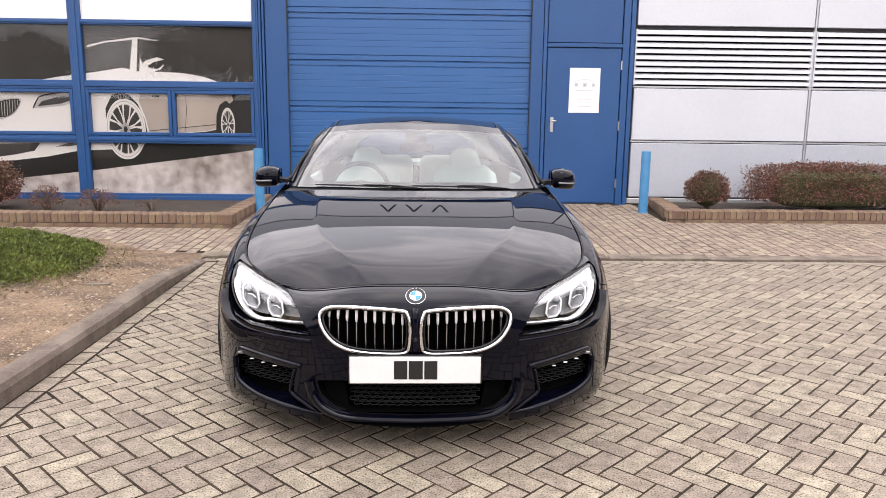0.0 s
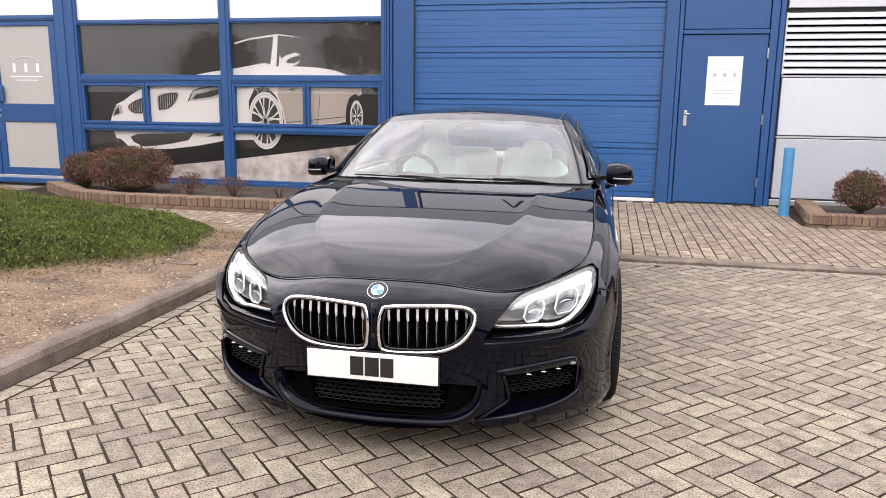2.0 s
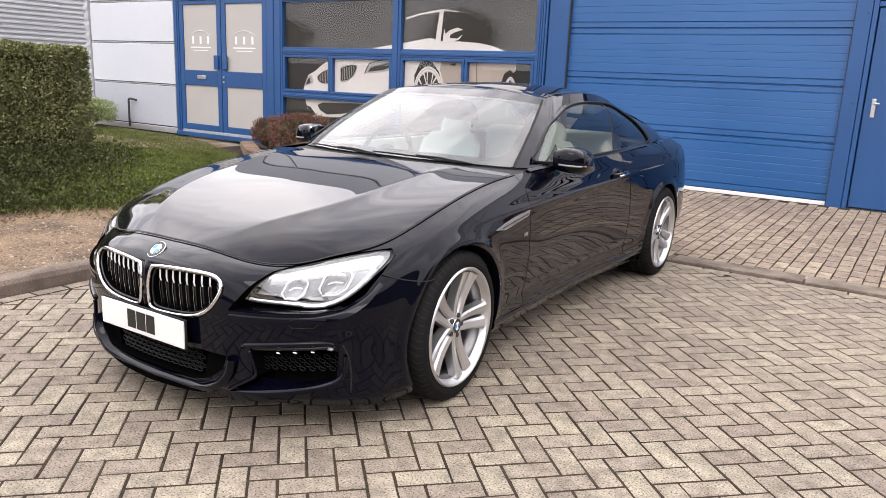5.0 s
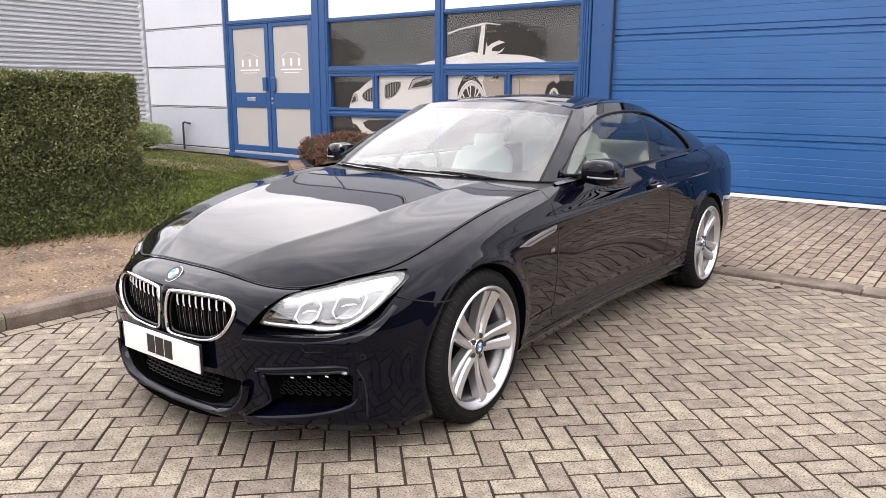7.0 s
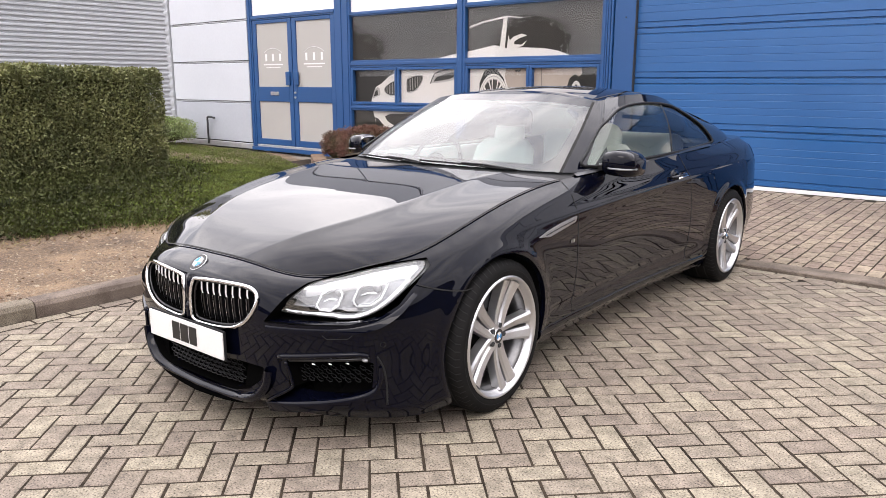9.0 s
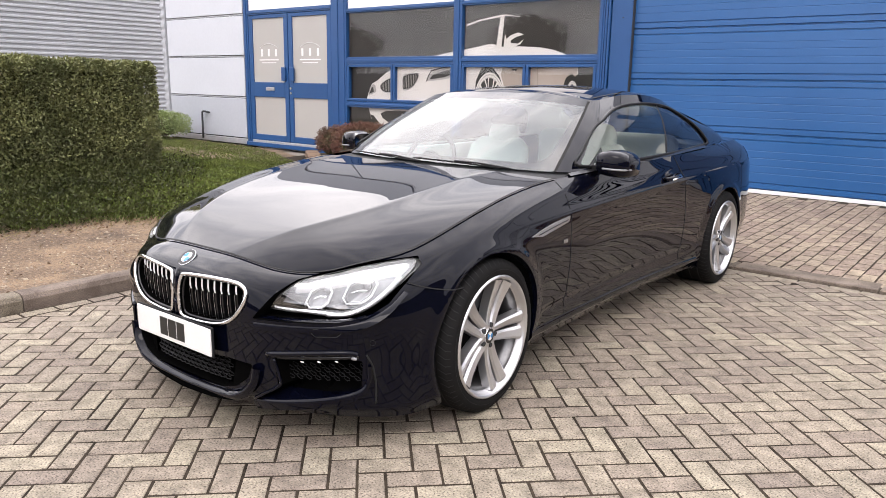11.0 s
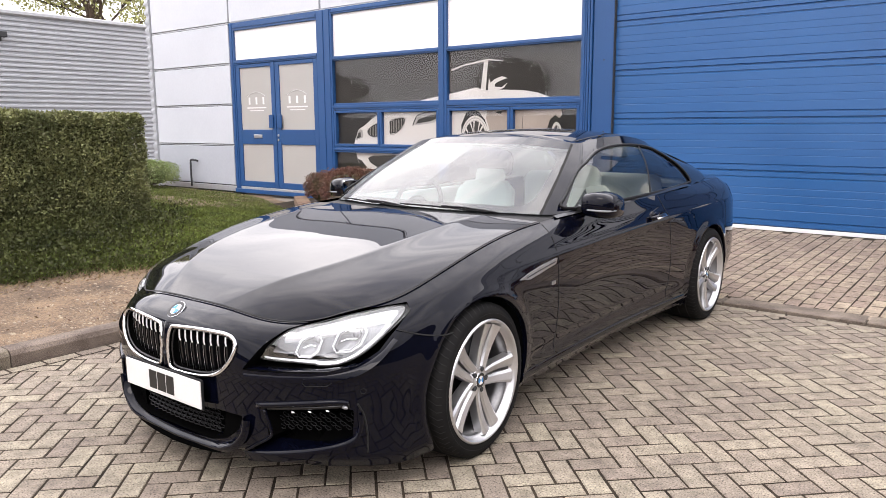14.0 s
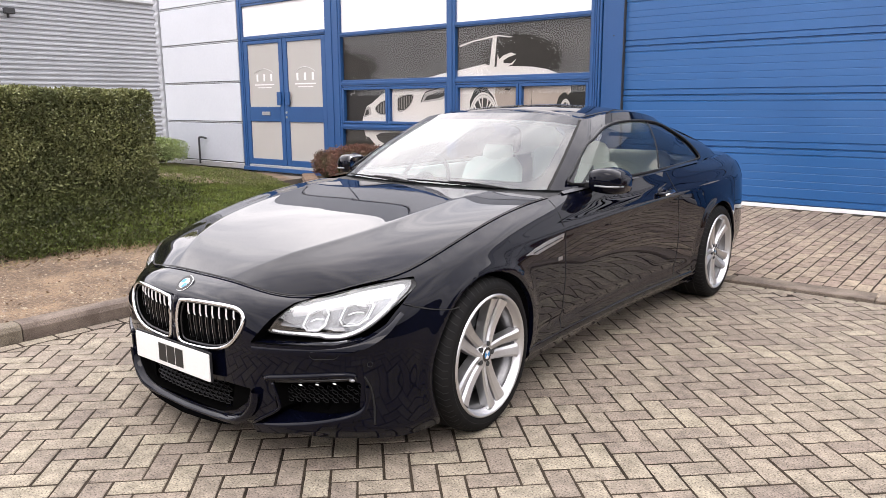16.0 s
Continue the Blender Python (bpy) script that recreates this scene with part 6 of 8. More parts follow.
# roof skin
v, f = [], []
ROOF_V = 24
ri = np.arange(CABIN_N)
s_par = np.interp(ri, [0, 3 * CN, 8 * CN, 10.2 * CN, CABIN_N - 1], [0, 0.12, 0.82, 0.96, 1.0])
roof_y = 2.30 + (3.68 - 2.30) * s_par
roof_z = hermite([2.30, 2.45, 2.7, 2.95, 3.25, 3.68], [1.333, 1.358, 1.377, 1.381, 1.366, 1.312], roof_y)
for s in (1, -1):
    v, f = [], []
    for i in range(CABIN_N):
        for t in np.linspace(0, 1, ROOF_V):
            p = top_f[i]
            v.append((s * p[0] * (1 - t), p[1] + (roof_y[i] - p[1]) * (1 - (1 - t) ** 1.5), p[2] + (roof_z[i] - p[2]) * (1 - (1 - t) ** 2.1)))
    for i in range(CABIN_N - 1):
        for j in range(ROOF_V - 1):
            q = (i * ROOF_V + j, (i + 1) * ROOF_V + j, (i + 1) * ROOF_V + j + 1, i * ROOF_V + j + 1)
            f.append(q if s > 0 else q[::-1])
    if s > 0:
        roof_v, roof_f = v, f
    else:
        k = len(roof_v)
        bm = bmesh.new()
        vs = [bm.verts.new(p) for p in roof_v + v]
        for g in roof_f + [tuple(q + k for q in g) for g in f]:
            if len({tuple(vs[q].co) for q in g}) == 4:
                bm.faces.new([vs[q] for q in g])
        bmesh.ops.remove_doubles(bm, verts=bm.verts[:], dist=0.0005)
        lining = bm.copy()
        for q in lining.verts:
            q.co = Vector((q.co.x * 0.965, 2.95 + (q.co.y - 2.95) * 0.97, q.co.z - 0.022))
        part("roof", bm, M_PAINT, CAR, "glossy black roof", smooth=True)
        part("headlining", lining, M_LINING, CAR, "pale cabin lining", smooth=True)
for s in (1, -1):
    up = lambda p: Vector((0.25, 0, 1)).normalized()
    seam = []
    for i in range(int(2.9 * CN), int(8 * CN), 5):
        p = top_f[i]
        seam.append(Vector((p[0] * 0.94, p[1] + (roof_y[i] - p[1]) * (1 - 0.94 ** 1.5), p[2] + (roof_z[i] - p[2]) * (1 - 0.94 ** 2.1))))
    ribbon("roof_seam", seam, 0.010, s, M_GAP, 0.004, normal=up)
    side_n = lambda p: Vector((0.8, -0.2, 0.5)).normalized()
    ribbon("screen_seal", [Vector(cabin(SCREEN_I, t)) for t in np.linspace(0, 0.97, 20)], 0.014, s, M_GAP, 0.002, normal=lambda p: Vector((0.45, -0.6, 0.6)).normalized())
    # bright-black trim round the side windows
    ring = []
    for yy, zz in DLO:
        k = np.argmin((CG[int(3.3 * CN):int(9.8 * CN), :, 1] - yy) ** 2 + (CG[int(3.3 * CN):int(9.8 * CN), :, 2] - zz) ** 2)
        a, b = np.unravel_index(k, (int(9.8 * CN) - int(3.3 * CN), CABIN_V))
        p = CG[a + int(3.3 * CN), b]
        ring.append(Vector((p[0] - (zz - p[2]) * 0.7 + 0.003, yy, zz)))
    tv, tf = tube(ring, 0.0085, 6, True)
    part("window_trim", (mirrored(tv, s), tf), M_BLACK, CAR, "black window surround", smooth=True)
    zs = np.linspace(0.985, 1.262, 10)
    post_line = []
    for zz in zs:
        yy = b_line(zz)
        k = np.argmin((CG[int(3.3 * CN):int(9.8 * CN), :, 1] - yy) ** 2 + (CG[int(3.3 * CN):int(9.8 * CN), :, 2] - zz) ** 2)
        a, b = np.unravel_index(k, (int(9.8 * CN) - int(3.3 * CN), CABIN_V))
        p = CG[a + int(3.3 * CN), b]
        post_line.append(Vector((p[0] - (zz - p[2]) * 0.7, yy, zz)))
    ribbon("glass_seal", post_line, 0.014, s, M_BLACK, 0.002, normal=side_n)
    ribbon("belt_trim", [flank(yy, float(flowing(ST, SIDE_Z, [u_at(yy)])[0][-1]) - 0.004) + Vector((-0.004, 0, 0.008)) for yy in np.linspace(1.72, 3.62, 40)], 0.022, s, M_GLOSS_BLACK, 0.004, normal=lambda p: Vector((0.5, 0, 0.85)).normalized())

# boot lid and scuttle
deck_u = np.linspace(u_at(3.9), 14, 60)
deck_e = side(deck_u, np.ones(60))
v, f = [], []
for k in range(60):
    e = deck_e[k]
    yc = 4.36 + (4.80 - 4.36) * k / 59
    for w in np.linspace(-1, 1, 31):
        v.append((e[0] * w, e[1] + (max(yc, 0) - e[1]) * (1 - w * w) * (1 if e[1] < yc else 0.4), e[2] + 0.018 * (1 - w * w)))
f = [(k * 31 + j, k * 31 + j + 1, (k + 1) * 31 + j + 1, (k + 1) * 31 + j) for k in range(59) for j in range(30)]
part("boot_lid", (v, f), M_PAINT, CAR, smooth=True)
for s in (1, -1):
    pts = [side([uu], [vv])[0] for uu in np.linspace(11.5, 12.8, 12) for vv in np.linspace(0.62, 0.9, 6)]
    v = [(s * (p[0] * 1.004), p[1] + 0.004, p[2]) for p in pts]
    f = [(a * 6 + b, a * 6 + b + 1, (a + 1) * 6 + b + 1, (a + 1) * 6 + b) for a in range(11) for b in range(5)]
    part("tail_lamp", (v, f), mat("red_lamp", (0.25, 0.01, 0.012), rough=0.15, coat=0.8) if s > 0 else bpy.data.materials["red_lamp"], CAR, "red tail lamp", smooth=True)

v, f = [], []
for w in np.linspace(-1, 1, 41):
    a = bonnet_point(EDGE_N - 1, w)
    b = base_f[min(int(abs(w) * 2.95 * CN), CABIN_N - 1)]
    v += [(a[0], a[1] - 0.04, a[2] - 0.03), (a[0], a[1] + 0.012, a[2] - 0.014), (math.copysign(b[0], w), b[1] - 0.01, b[2] - 0.012), (math.copysign(b[0], w), b[1] + 0.04, b[2] + 0.004)]
f = [(4 * i + j, 4 * i + 4 + j, 4 * i + 5 + j, 4 * i + 1 + j) for i in range(40) for j in range(3)]
part("scuttle", (v, f), M_BLACK, CAR, "black plastic scuttle panel", smooth=True)


def screen_point(x, t, lift=0.0):
    """On the windscreen at |x| of the base line and height t."""
    i = int(np.argmin(np.abs(base_f[:4 * CN, 0] - abs(x))))
    p = cabin(i, t)
    return Vector((math.copysign(p[0], x), p[1] - lift * 0.45, p[2] + lift * 0.9))


for x0, x1, t0, t1 in ((0.52, -0.02, -0.02, 0.022), (0.0, -0.60, -0.02, 0.022)):
    wiper = part("wiper", tube([screen_point(x0 + (x1 - x0) * q, t0 + (t1 - t0) * math.sin(q * 1.57) * 0.8, 0.010) for q in np.linspace(0, 1, 10)], 0.0045, 6), M_BLACK, CAR, "black windscreen wiper", smooth=True)
    part("wiper_arm", tube([screen_point(x0 + 0.03, -0.02, 0.01), screen_point(x0 + (x1 - x0) * 0.25, 0.0, 0.018), screen_point(x0 + (x1 - x0) * 0.5, 0.008, 0.016)], 0.008, 6, flat=0.6), M_BLACK, wiper, smooth=True)
# dark printed band round the windscreen and sensor pod
HALF_W = float(base_f[SCREEN_I][0])
def screen_loop(mx, t0, t1, rx, rt, n=16):
    """A rounded rectangle in screen coordinates: half width, lower and upper edge, corner radii."""
    pts = []
    for cx, ct, a0 in ((mx - rx, t1 - rt, 0), (-mx + rx, t1 - rt, 90), (-mx + rx, t0 + rt, 180), (mx - rx, t0 + rt, 270)):
        for k in range(n):
            an = math.radians(a0 + 90 * k / (n - 1))
            pts.append((cx + rx * math.cos(an), ct + rt * math.sin(an)))
    out = []
    for (xa, ta), (xb, tb) in zip(pts, pts[1:] + pts[:1]):
        m = max(1, int(max(abs(xb - xa) / 0.03, abs(tb - ta) / 0.06)))
        out += [(xa + (xb - xa) * q / m, ta + (tb - ta) * q / m) for q in range(m)]
    return out


inner_loop = screen_loop(HALF_W - 0.055, 0.085, 0.835, 0.09, 0.15)
v, f = [], []
for x, t in inner_loop:
    kx, kt = abs(x) / (HALF_W - 0.055), abs((t - 0.46) / 0.375)
    m = max(kx, kt)
    xo = max(-HALF_W + 0.003, min(HALF_W - 0.003, x / m * HALF_W / (HALF_W - 0.055)))
    to = max(0.0, min(0.862, 0.46 + (t - 0.46) / m * 1.23))
    v += [screen_point(x, t, -0.003), screen_point(xo, to, -0.003)]
n = len(inner_loop)
f = [(2 * i, 2 * i + 1, 2 * ((i + 1) % n) + 1, 2 * ((i + 1) % n)) for i in range(n)]
part("screen_band", (v, f), M_FRIT, CAR, "black printed band round the windscreen")
pod = [screen_point(x, t, -0.006) for x, t in ((-0.085, 0.855), (0.085, 0.855), (0.075, 0.70), (0.06, 0.655), (-0.06, 0.655), (-0.075, 0.70))]
bm = bmesh.new()
fc = bm.faces.new([bm.verts.new(p) for p in pod])
ext = bmesh.ops.extrude_face_region(bm, geom=[fc])
bmesh.ops.translate(bm, verts=[g for g in ext["geom"] if isinstance(g, bmesh.types.BMVert)], vec=(0, 0.05, -0.05))
sensor = part("sensor_pod", bm, M_FRIT, CAR, "dark sensor pod behind the glass")
part("sensor_window", flat_bm([(-0.046, 0.715), (0.046, 0.715), (0.02, 0.795), (-0.02, 0.795)], lambda x, t: screen_point(x, t, -0.003)), M_DASH, sensor)
part("rear_view_mirror", box_bm(-0.12, 0.12, 2.36, 2.39, 1.135, 1.195, 0.02, 2), M_BLACK, CAR, "rear-view mirror")

# ---- nose: grilles, lamps, intakes, plate ----
def hole_wall(name, outline, depth, s, material, parent=CAR, shrink=0.94, closed=True):
    """The sides and floor of a recess that follows an outline on the nose."""
    n = len(outline)
    cx, cz = sum(p[0] for p in outline) / n, sum(p[1] for p in outline) / n
    a = [on_side(x, z) for x, z in outline]
    b = [Vector((cx + (p.x - cx) * shrink, p.y + depth, cz + (p.z - cz) * shrink)) for p in a]
    cy = max(p.y for p in b)
    v = a + b + [Vector((cx, cy, cz))]
    f = [(i, (i + 1) % n, n + (i + 1) % n, n + i) for i in range(n)] + [(n + i, n + (i + 1) % n, 2 * n) for i in range(n)]
    return part(name, (mirrored(v, s), f), material, parent)


def edge_blade(line, middle, s, drop, hump=0.0, profile=None):
    """A rounded edge along an opening of the nose: a shelf behind, a full nose in front, a face below."""
    pts = smooth_line(line, 6)
    v, f = [], []
    for k, (x, z) in enumerate(pts):
        xa, za = pts[max(k - 1, 0)]
        xb, zb = pts[min(k + 1, len(pts) - 1)]
        tx, tz = xb - xa, zb - za
        ln = math.hypot(tx, tz)
        nx, nz = -tz / ln, tx / ln
        if nx * (middle[0] - x) + nz * (middle[1] - z) < 0:
            nx, nz = -nx, -nz
        p = on_side(max(abs(x), 0.01), z)
        g = k / (len(pts) - 1)
        rise = hump * max(0.0, 1 - abs(g - 0.22) / 0.22)
        w = drop * (1 - 0.45 * g) * max(0.35, nz)
        for a, b in profile or ((0.013 + rise, 0.060), (0.013 + rise * 0.5, 0.022), (0.012, 0.002), (0.008, -0.010), (0.0, -0.015), (-0.009, -0.013), (-w, -0.001)):
            v.append((x + nx * a, p.y + b, z + nz * a))
    n, m = len(pts), len(v) // len(pts)
    f = [(m * i + j, m * i + m + j, m * i + m + 1 + j, m * i + 1 + j) for i in range(n - 1) for j in range(m - 1)]
    return mirrored(v, s), f


for s in (1, -1):
    # recess walls coloured near-black to paint the shade inside
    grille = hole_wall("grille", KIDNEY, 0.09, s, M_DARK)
    grille["label"] = "kidney grille with bright upright slats"
    ringp = [Vector((x, on_side(max(x, 0.06), z).y, z)) for x, z in KIDNEY]
    tv, tf = tube([p + Vector((0, -0.005, 0)) for p in ringp], 0.0078, 8, True)
    part("surround", (mirrored(tv, s), tf), M_CHROME, grille, "chrome grille surround", smooth=True)
    inner = [(0.195 + (x - 0.195) * 0.93, 0.545 + (z - 0.545) * 0.90) for x, z in KIDNEY]
    tv, tf = tube([on_side(x, z) + Vector((0, 0.008, 0)) for x, z in inner], 0.005, 6, True)
    part("inner_frame", (mirrored(tv, s), tf), M_GLOSS_BLACK, grille, smooth=True)
    for k in range(9):
        x = 0.052 + k * 0.0372
        zs = [z for z in np.linspace(0.44, 0.65, 120) if edge_distance(x, z, KIDNEY) > 0.006]
        za, zb = min(zs), max(zs)
        v, f = [], []
        rows = np.linspace(0, 1, 12)
        for t in rows:
            z = zb + (za - zb) * t
            p = on_side(x, z)
            lean = 0.012 * t
            w = 0.0068 if t < 0.36 else 0.0052
            back = 0.018 + 0.018 * t + (0.004 if t >= 0.36 else 0)
            for dx, dy in ((-w, 0.03), (-w * 0.8, 0.004), (0, 0), (w * 0.8, 0.004), (w, 0.03)):
                v.append((x + lean * (1 if k > 5 else 0.3) * 0.4 + dx, p.y + back + dy, z))
        for i in range(11):
            for j in range(4):
                f.append((i * 5 + j, i * 5 + j + 1, (i + 1) * 5 + j + 1, (i + 1) * 5 + j))
        rest_f = f
        slat = part("slat", (mirrored(v, s), rest_f), M_GLOSS_BLACK, grille)
        face_v = [(v[5 * i + j][0], v[5 * i + j][1] - 0.001, v[5 * i + j][2]) for i in range(5) for j in (1, 2, 3)]
        part("slat_face", (mirrored(face_v, s), [(3 * i + j, 3 * i + j + 1, 3 * i + j + 4, 3 * i + j + 3) for i in range(4) for j in (0, 1)]), M_SLAT, slat, "silver slat top with a painted glint")
        part("slat_edge", (mirrored(*[[(x + (dxx), on_side(x, zb + (za - zb) * t).y + 0.0165 + 0.018 * t, zb + (za - zb) * t) for t in (0.36, 0.6, 0.8, 1.0) for dxx in (-0.0012, 0.0012)]], s), [(2 * i, 2 * i + 1, 2 * i + 3, 2 * i + 2) for i in range(3)]), M_SATIN, slat)

    if s > 0:
        bar = [Vector((0, on_side(0.06, z).y + 0.004, z)) for z in np.linspace(0.445, 0.635, 9)]
        part("grille_bar", tube(bar, 0.0145, 10), M_PAINT, CAR, smooth=True)

    # headlamp
    lamp = hole_wall("headlamp", LAMP_HOLE, 0.14, s, M_DARK, shrink=0.97)
    lamp["label"] = "clear headlamp with twin hexagonal light rings"
    # lens: outline filled on a grid; its foot sits back behind the bumper's ledge

    def lamp_point(x, z, back=0.0):
        sink = 0.042 * max(0.0, min(1.0, (0.655 - z) / 0.09)) * max(0.15, min(1.0, (0.85 - x) / 0.13))
        return on_side(x, z, 0.003 + sink + back)

    rim = smooth_line(LENS, 4, True)
    rings, m = 12, len(rim)
    v, f = [lamp_point(0.70, 0.622)], []
    for q in range(1, rings + 1):
        for x, z in rim:
            v.append(lamp_point(0.70 + (x - 0.70) * q / rings, 0.622 + (z - 0.622) * q / rings))
    f = [(0, 1 + i, 1 + (i + 1) % m) for i in range(m)]
    for q in range(rings - 1):
        f += [(1 + q * m + i, 1 + (q + 1) * m + i, 1 + (q + 1) * m + (i + 1) % m, 1 + q * m + (i + 1) % m) for i in range(m)]
    lens = part("lens", outward(mirrored(v, s), f), M_LENS, lamp, "clear lens", smooth=True)
    lens.visible_shadow = False
    bowl_v = [(0.66 + (p[0] - 0.66) * 0.95 - 0.006, p[1] + 0.05, 0.63 + (p[2] - 0.63) * 0.88 + 0.004) for p in v]
    part("reflector", (mirrored(bowl_v, s), f), M_LAMP_IN, lamp, "grey reflector bowl", smooth=True)
    tv, tf = tube([lamp_point(x, z, 0.002) for x, z in rim], 0.0035, 6, True)
    part("lens_seal", (mirrored(tv, s), tf), M_INK, lamp, smooth=True)
    band = smooth_line([(0.530, 0.640), (0.58, 0.658), (0.66, 0.682), (0.74, 0.704), (0.800, 0.715), (0.818, 0.704)], 6)
    v, f = [], []
    for k, (x, z) in enumerate(band):
        wd = 0.010 + 0.024 * min(1, k / 16)
        v += [lamp_point(x, z - 0.003, 0.005), lamp_point(x - 0.002, z - wd, 0.010), lamp_point(x - 0.004, z - wd - 0.002, 0.040)]
    f = [(3 * i + j, 3 * i + 3 + j, 3 * i + 4 + j, 3 * i + 1 + j) for i in range(len(band) - 1) for j in range(2)]
    part("upper_strip", (mirrored(v, s), f), M_LAMP_WHITE, lamp, "white upper light strip", smooth=True)
    low = smooth_line([(0.478, 0.562), (0.56, 0.5605), (0.645, 0.556), (0.68, 0.5475), (0.732, 0.5495), (0.780, 0.576), (0.811, 0.623), (0.822, 0.668)], 6)
    v, f = [], []
    for k, (x, z) in enumerate(low):
        wd = 0.006 + 0.008 * min(1, k / 18) * (1 if k < 30 else 0.6)
        ox, oz = (0.0, wd) if x < 0.75 else (-wd * 0.9, wd * 0.35)
        v += [lamp_point(x, z, 0.005), lamp_point(x + ox, z + oz, 0.008), lamp_point(x + ox, z + oz, 0.035)]
    f = [(3 * i + j, 3 * i + 3 + j, 3 * i + 4 + j, 3 * i + 1 + j) for i in range(len(low) - 1) for j in range(2)]
    part("lower_strip", (mirrored(v, s), f), M_LAMP_WHITE, lamp, "white lower light strip", smooth=True)
    for cx, cz, rr in ((0.612, 0.610, 0.036), (0.732, 0.630, 0.045)):
        c = lamp_point(cx, cz, 0.016)
        hexagon = lambda r, d: [lamp_point(cx + r * math.cos(math.radians(a)) * 1.05, cz + r * math.sin(math.radians(a)), 0.014 + d) for a in (118, 150, 205, 240, 300, 335, 30, 62)]
        tv, tf = tube(hexagon(rr, 0.0), 0.0042, 6)
        ring = part("light_ring", (mirrored(tv, s), tf), M_LAMP_WHITE, lamp, "hexagonal light ring", smooth=True)
        tv, tf = tube(hexagon(rr * 0.80, 0.004), 0.0018, 5)
        part("inner_ring", (mirrored(tv, s), tf), M_SATIN, ring)
        cup = [lamp_point(cx + rr * 0.86 * math.cos(q), cz + rr * 0.86 * math.sin(q), 0.020) for q in np.linspace(0, 2 * math.pi, 12, endpoint=False)] + [(cx, c.y + 0.045, cz)]
        part("cup", (mirrored(cup, s), [(q, (q + 1) % 12, 12) for q in range(12)]), M_LAMP_DARK, ring, "grey cup behind the ring")
        part("projector", ball_bm(Matrix.Translation((s * cx, c.y + 0.028, cz + 0.004)) @ Matrix.Diagonal((rr * 0.42, 0.012, rr * 0.42, 1)), 16, 10), M_LAMP_IN, ring, "grey projector lens", smooth=True)
        tv, tf = tube([lamp_point(cx - rr * 0.5, cz - 0.002, 0.022), lamp_point(cx - rr * 0.1, cz + 0.006, 0.022), lamp_point(cx + rr * 0.5, cz + 0.004, 0.022)], 0.0026, 5)
        part("blade", (mirrored(tv, s), tf), M_CHROME, ring, "bright cross blade")
    # painted ledge and washer flap below the lamp
    part("lamp_ledge", edge_blade([(0.424, 0.505), (0.50, 0.506), (0.60, 0.507), (0.70, 0.510), (0.78, 0.530), (0.822, 0.570), (0.840, 0.625)], (0.66, 0.63), s, 0, profile=((-0.006, 0.044), (0.007, 0.041), (0.0115, 0.036), (0.003, 0.017), (-0.006, 0.001), (-0.016, -0.003), (-0.034, -0.0022))), M_PAINT, CAR, "rounded shoulder below the headlamp", smooth=True)
    flap = [on_side(x, z) + Vector((0.0, -0.002, 0)) for x, z in ((0.640, 0.490), (0.715, 0.493), (0.722, 0.474), (0.71, 0.462), (0.645, 0.460), (0.634, 0.472), (0.640, 0.490))]
    tv, tf = tube(flap, 0.0016, 5)
    part("washer_flap", (mirrored(tv, s), tf), M_GAP, CAR)

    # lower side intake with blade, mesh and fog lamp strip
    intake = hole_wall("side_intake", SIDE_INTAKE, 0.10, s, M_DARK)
    intake["label"] = "black lower side intake with honeycomb mesh"
    for row in range(4):
        for col in range(8):
            x = 0.515 + col * 0.031 + (row % 2) * 0.0155
            z = 0.276 + row * 0.0165 + 0.02 * (x - 0.5)
            if edge_distance(x, z, SIDE_INTAKE) < 0.012:
                continue
            p = on_side(x, z)
            hx = [(x + 0.0165 * math.cos(a), p.y + 0.055, z + 0.0095 * math.sin(a)) for a in (0.35, 1.57 + 0.6, 2.8, 3.5, 4.71 - 0.6 + 0.6, 5.9)]
            tv, tf = tube(hx, 0.0022, 4, True)
            part("mesh_cell", (mirrored(tv, s), tf), M_BLACK, intake)
    strip_pts = [on_side(x, z) + Vector((0, 0.012, 0)) for x, z in smooth_line([(0.50, 0.364), (0.62, 0.373), (0.758, 0.381)], 6)]
    tv, tf = tube(strip_pts, 0.012, 8, flat=0.8)
    fog = part("fog_lamp", (mirrored(tv, s), tf), M_GLOSS_BLACK, CAR, "slim fog lamp strip", smooth=True)
    for x, z in ((0.59, 0.366), (0.645, 0.370), (0.70, 0.374)):
        p = on_side(x, z) + Vector((0, 0.006, -0.012))
        part("fog_light", ball_bm(Matrix.Translation((s * p.x, p.y, p.z)) @ Matrix.Diagonal((0.010, 0.004, 0.0026, 1)), 14, 8), M_LAMP_WHITE, fog, "bright lamp element", smooth=True)
    p = on_side(0.752, 0.377) + Vector((0, -0.002, 0))
    part("fog_trim", ball_bm(Matrix.Translation((s * p.x, p.y, p.z)) @ Matrix.Diagonal((0.017, 0.008, 0.008, 1)), 14, 10), M_LAMP_IN, fog, "bright outer end", smooth=True)
    upper = [on_side(x, z) + Vector((0, -0.002, 0)) for x, z in smooth_line([(0.47, 0.376), (0.60, 0.390), (0.71, 0.399), (0.748, 0.397), (0.762, 0.390)], 6)]
    tv, tf = tube(upper, 0.011, 10)
    part("intake_brow", (mirrored(tv, s), tf), M_PAINT, CAR, smooth=True)
    part("bumper_blade", edge_blade([(0.391, 0.171), (0.45, 0.180), (0.55, 0.192), (0.65, 0.207), (0.73, 0.226), (0.775, 0.252), (0.790, 0.292), (0.793, 0.345)], (0.66, 0.30), s, 0.040, 0.030), M_PAINT, CAR, "glossy black corner blade of the bumper", smooth=True)
